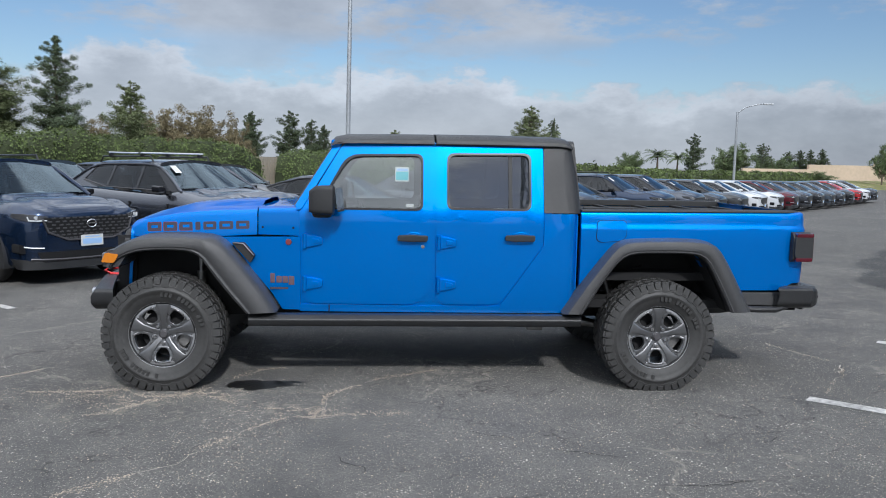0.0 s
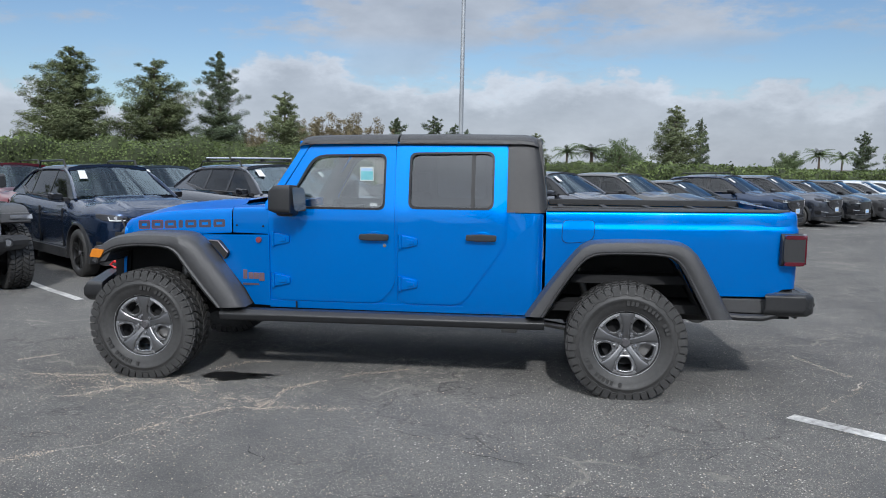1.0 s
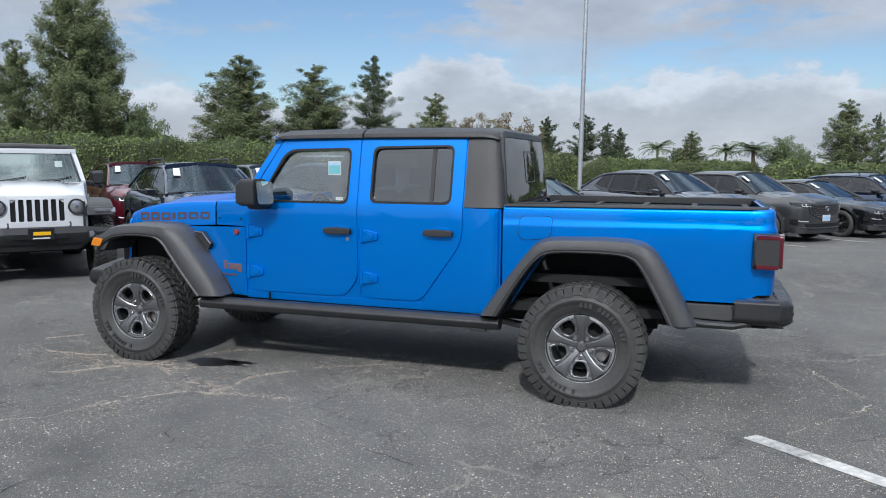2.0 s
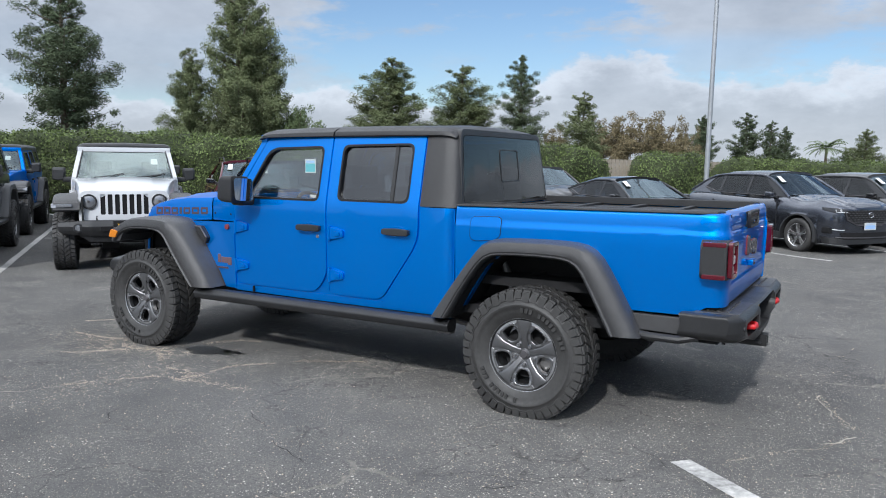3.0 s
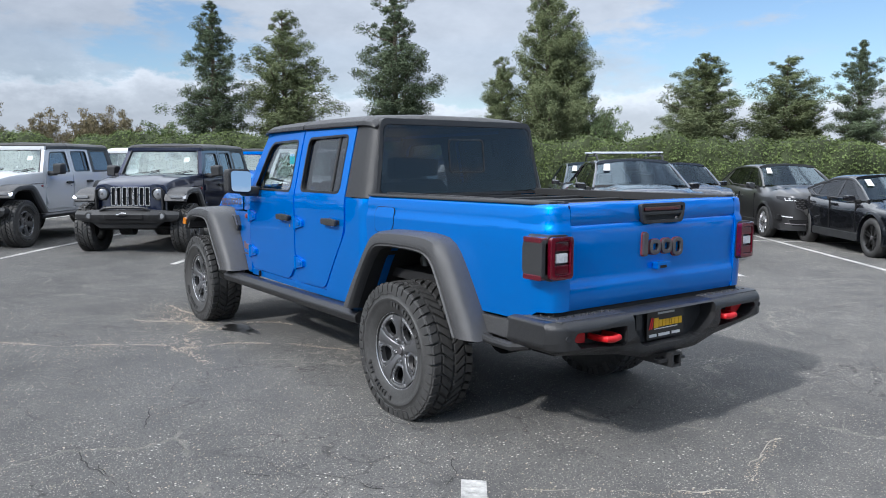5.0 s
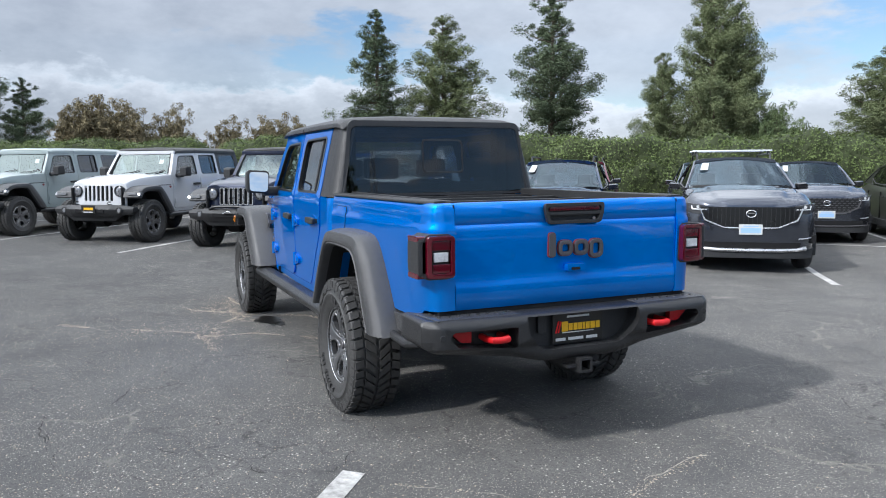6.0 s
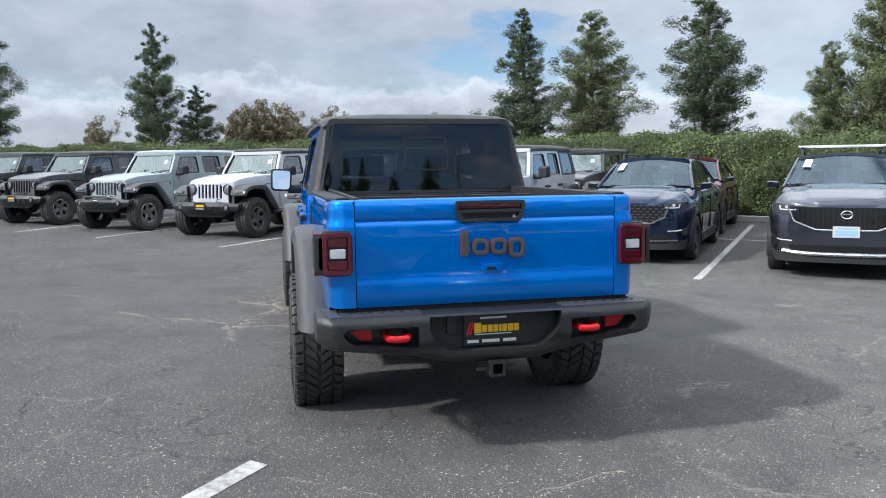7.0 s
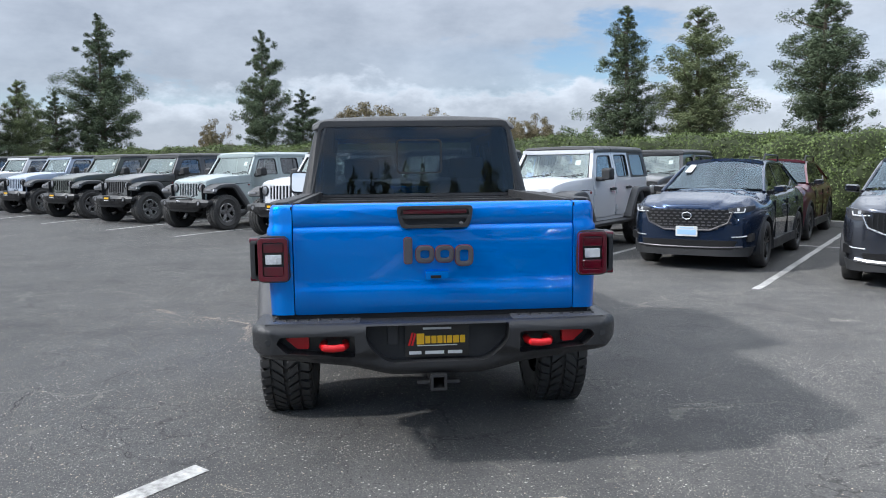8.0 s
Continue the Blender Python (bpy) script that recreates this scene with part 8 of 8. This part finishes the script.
# kind, place, height of the top, width
for row in (
    ("pine_b", -40.0, 90.9, 15.7, 7.7), ("pine_d", -33.0, 95.6, 11.1, 6.9), ("pine_b", -46.1, 90.4, 9.9, 5.5), ("pine_a", -21.4, 116.9, 9.0, 5.1), ("pine_a", -16.9, 127.7, 9.9, 6.0),
    ("pine_b", -13.4, 128.1, 8.6, 4.0), ("pine_a", -11.2, 128.3, 7.7, 4.4), ("pine_d", 16.4, 83.2, 8.3, 5.6), ("pine_b", 20.2, 88.6, 7.3, 2.4), ("pine_a", 52.3, 123.5, 7.4, 3.9),
    ("pine_c", -54.2, 80.7, 14.9, 12.5), ("pine_d", -47.1, 87.1, 14.2, 10.8), ("brown", -31.8, 109.5, 9.3, 9.7), ("brown", -26.1, 110.9, 9.2, 9.3), ("brown", -41.5, 106.4, 7.3, 7.1),
    ("brown", -22.6, 111.7, 7.5, 5.3), ("brown", -50.0, 103.0, 4.6, 8.8), ("brown", -35.7, 110.5, 8.9, 6.3), ("round", 33.3, 98.5, 3.7, 4.5), ("palm", 36.7, 97.4, 4.1, 4.0),
    ("palm", 39.2, 96.5, 3.7, 3.2), ("round", 50.3, 102.6, 5.2, 6.9), ("round", 49.6, 105.1, 4.6, 3.6), ("pine_a", 62.4, 119.0, 5.9, 3.5), ("pine_b", 65.8, 117.2, 4.6, 3.1),
    ("pine_a", 67.5, 116.3, 4.8, 3.1), ("pine_a", 68.8, 115.6, 4.9, 2.7), ("pine_a", 70.3, 114.7, 5.0, 3.1), ("round", 63.4, 116.2, 3.7, 6.1), ("round", 60.9, 85.2, 5.0, 3.2),
    ("pine_c", -67.4, 66.5, 24.3, 11.1), ("pine_c", -71.3, 62.3, 14.9, 7.1), ("round", -61.6, 70.5, 8.2, 5.1), ("pine_a", -86.6, 55.6, 25.8, 13.2), ("pine_d", -104.4, 47.5, 23.8, 13.8),
    ("pine_b", -111.3, 38.7, 25.5, 11.8), ("pine_a", -114.8, -41.0, 24.6, 11.8), ("pine_a", -127.2, -18.8, 24.5, 9.9), ("pine_a", -127.9, -12.4, 14.9, 8.9), ("pine_d", -103.5, -48.1, 13.7, 7.1),
    ("pine_a", -112.6, -47.0, 13.2, 7.5), ("pine_b", -101.6, -52.3, 13.1, 7.1), ("brown", -140.6, -29.7, 10.7, 8.8), ("brown", -143.5, -2.6, 13.9, 9.9), ("brown", -143.4, -1.3, 13.8, 14.3),
    ("brown", -143.3, -6.4, 13.2, 8.8), ("brown", -143.3, 4.9, 11.7, 8.8), ("brown", -139.9, 31.8, 11.4, 9.9), ("brown", -141.1, 25.7, 10.9, 8.8), ("brown", -143.7, 0.5, 13.5, 13.2),
    ("brown", -143.2, 10.9, 12.7, 9.9), ("brown", -142.2, 19.7, 10.8, 8.8), ("brown", -143.7, -5.9, 12.4, 9.9), ("brown", -150.3, 31.7, 9.9, 7.1), ("brown", -147.9, 41.6, 8.6, 7.1),
    ("brown", -141.4, 27.7, 10.0, 9.9), ("round", -138.6, 38.8, 9.2, 12.1), ("palm", -3.5, 102.8, 4.9, 5.0), ("pine_d", 0.7, 104.0, 6.1, 4.5), ("palm", 5.2, 102.9, 4.5, 4.5),
    ("palm", 8.5, 102.7, 4.7, 7.2), ("round", 12.2, 103.5, 5.4, 5.7), ("round", -0.8, 103.9, 3.5, 4.9), ("pine_a", -23.6, 126.6, 9.3, 3.4), ("round", 15.1, 105.2, 3.7, 3.0),
    ("round", 34.1, 101.2, 3.4, 4.1), ("round", -64.1, 73.1, 8.7, 7.2), ("pine_c", -66.0, 68.8, 20.1, 8.2), ("round", 55.5, 90.0, 1.5, 4.4)):
    tree(*row)
# a small house beyond the hedge, its gable towards the lot
M_HOUSE = mat("pale_house_paint", (0.62, 0.60, 0.55), 0.85, grain=0.08, gscale=2)
M_ROOFING = mat("grey_roof_shingle", (0.20, 0.19, 0.18), 0.9, grain=0.25, gscale=5)


def house(m):
    root = thing("house", "small pale house with a white gable beyond the hedge", "house", m)
    part("wall", Geo().prism([(-3.6, -0.6), (3.6, -0.6), (3.6, 2.0), (0, 3.85), (-3.6, 2.0)], "x", 0.0, 8.0), M_HOUSE, root)
    for s in (-1, 1):
        part("roof", Geo().prism([(s * 4.2, 1.72), (0, 3.92), (0, 4.10), (s * 4.2, 1.90)], "x", -0.4, 8.4), M_ROOFING, root, "grey shingle roof slope")
        part("fascia", Geo().prism([(s * 4.22, 1.66), (0, 3.86), (0, 4.12), (s * 4.22, 1.92)], "x", -0.46, -0.405), M_WHITE, root, "white gable board")


house(pose(-61.61, 48.89, -0.15, 0, 0, 142.8))

# trees and a lattice mast behind the lot's open side, which show in the panes
for row in (("pine_b", 95.9, -7.8, 22.7, 5), ("pine_a", 96, -4, 22, 6), ("pine_b", 96, -1, 23.6, 5), ("pine_d", 97, 3, 24, 6), ("pine_a", 95, 6.3, 23.2, 5), ("pine_b", 95, 13, 21.6, 5), ("pine_c", 94, 19.8, 22.8, 10), ("round", 92, 4, 19.5, 14),
            ("pine_b", 15.4, -64.5, 28, 7), ("pine_a", 7, -65.3, 26.8, 9), ("round", 3.4, -65.6, 26, 12), ("pine_d", -1.5, -66, 28, 8), ("pine_a", 24, -66, 27, 8), ("pine_c", 34, -63, 26, 9), ("pine_b", 44, -60, 28, 8), ("round", 52, -55, 24, 14)):
    tree(*row)

# ---------------------------------------------------------------- parked cars
M_NAVY = paint("deep_navy_paint", (0.010, 0.026, 0.066), 0.65, 0.26)
M_GREYC = paint("machine_grey_paint", (0.095, 0.103, 0.125), 0.85, 0.24)
M_MIDNIGHT = paint("midnight_blue_paint", (0.006, 0.012, 0.038), 0.4, 0.3)
M_JET = paint("jet_black_paint", (0.008, 0.009, 0.012), 0.3, 0.25)
M_CRIMSON = paint("crimson_paint", (0.105, 0.004, 0.014), 0.5, 0.3)
M_PEARL = paint("white_paint", (0.60, 0.61, 0.63), 0.0, 0.4)
M_SLATE = paint("slate_blue_paint", (0.055, 0.075, 0.10), 0.5, 0.3)
M_SAGE = paint("pale_grey_green_paint", (0.30, 0.355, 0.355), 0.0, 0.4)
M_GRAN = paint("granite_paint", (0.060, 0.060, 0.062), 0.5, 0.3)
M_SARGE = paint("dark_green_grey_paint", (0.045, 0.055, 0.045), 0.3, 0.35)
M_ICE = paint("pale_blue_grey_paint", (0.36, 0.42, 0.52), 0.1, 0.4)
M_REDC = paint("bright_red_paint", (0.42, 0.010, 0.016), 0.3, 0.3)
M_WTOP = mat("white_hardtop", (0.70, 0.70, 0.68), 0.45, grain=0.08, gscale=20)


def row_pose(u, v, back):
    """Where a car stands whose nose points out of its bay; u, v: the middle of its front axle, back: from there to its origin."""
    p = uv(u - back * 0.996, v - back * 0.09)
    f, b = uv(u, v), uv(u - back * 2, v - back * 0.18)
    tilt = math.degrees(math.atan2(f.z - b.z, back * 2))
    return pose(p.x, p.y, (f.z + b.z) / 2, 0, tilt, ROW_TURN)


pickup(pose(0, 0.010, 0))

for v, pm, tm, label, winch in ((-2.55, M_PEARL, M_TOP, "white off-road wagon with a dark hard top", False), (-5.37, M_MIDNIGHT, M_TOP, "midnight blue off-road wagon with black top and bright grille", True), (-8.45, M_PEARL, M_TOP, "white off-road wagon with a black hard top", False),
                                (-11.8, M_SAGE, M_SAGE, "pale grey-green off-road wagon with matching top", True), (-15.1, M_GRAN, M_TOP, "granite grey off-road wagon with a black top", False), (-18.15, M_SARGE, M_TOP, "dark green-grey off-road wagon with black top", False),
                                (-21.2, M_ICE, M_TOP, "pale blue-grey off-road wagon with black top", False), (-24.3, M_PEARL, M_TOP, "white off-road wagon at the end of the row", False), (-27.4, M_JET, M_TOP, "black off-road wagon at the end of the row", False)):
    wagon(row_pose(-5.92, v, 1.7435), pm, tm, label, plate=not winch, winch=winch)
for v, pm, tm, label in ((-5.85, M_BLUE, M_TOP, "bright blue off-road wagon by the hedge"), (-3.0, M_GRAN, M_TOP, "grey off-road wagon by the hedge"), (-8.9, M_PEARL, M_WTOP, "white off-road wagon by the hedge")):
    wagon(row_pose(-11.1, v, 1.7435), pm, tm, label, "off-road wagons by the hedge")

for u, v, pm, shape, label, rims in (
        (-6.75, 0.10, M_NAVY, "suv", "deep navy crossover with black trim", True), (-6.5, 3.06, M_GREYC, "large", "large machine grey crossover with bright roof bars", True),
        (-7.88, 7.86, M_JET, "hatch", "low jet black hatchback", True), (-6.75, 10.9, M_GREYC, "suv", "dark grey crossover with silver rims", False), (-6.7, 13.5, M_GRAN, "suv", "dark granite crossover parked on asphalt", True),
        (-6.8, 16.3, M_JET, "hatch", "low jet black hatchback", True), (-6.8, 18.9, M_NAVY, "suv", "deep navy crossover parked on asphalt", True), (-6.8, 21.5, M_GREYC, "suv", "dark grey crossover parked on asphalt", False),
        (-11.4, -0.40, M_CRIMSON, "suv", "crimson crossover parked by the hedge", True), (-11.4, 2.65, M_SLATE, "suv", "slate blue crossover parked by the hedge", True), (-11.4, 4.6, M_GREYC, "suv", "dark grey crossover parked by the hedge", True), (-11.4, 7.05, M_GRAN, "suv", "dark granite crossover parked near the fence", False)):
    suv(row_pose(u, v, SHAPES[shape]["base"] / 2), pm, shape, label, "cars in the parked row" if u > -10 else "cars by the hedge", rims, rack=True if "crimson" in label or "navy" in label or shape == "large" else None)
# a second row on the lot's open side, tails towards the lane; its shadows reach into view
for i, (pm, nm) in enumerate(((M_GRAN, "dark granite"), (M_PEARL, "white"), (M_GREYC, "dark grey"), (M_JET, "jet black"))):
    suv(row_pose(6.4 - min(0.5, 0.45 * i), 8.0 + 2.1 * i, SHAPES["suv"]["base"] / 2), pm, "suv", nm + " crossover parked across the lane", "cars across the lane", True, near=False)
far = [M_JET, M_GRAN, M_PEARL, M_PEARL, M_CRIMSON, M_GREYC, M_JET, M_SLATE, M_GREYC, M_JET, M_REDC, M_PEARL, M_GREYC]
names = ["jet black", "granite grey", "white", "white", "crimson", "dark grey", "jet black", "slate blue", "dark grey", "jet black", "bright red", "white", "dark grey"]
for i, (pm, nm) in enumerate(zip(far, names)):
    suv(row_pose(-6.9 - 0.04 * i, 24.1 + 2.6 * i, SHAPES["compact"]["base"] / 2), pm, "compact", nm + " crossover far along the parked row", "cars in the parked row", i % 3 > 0, near=False)
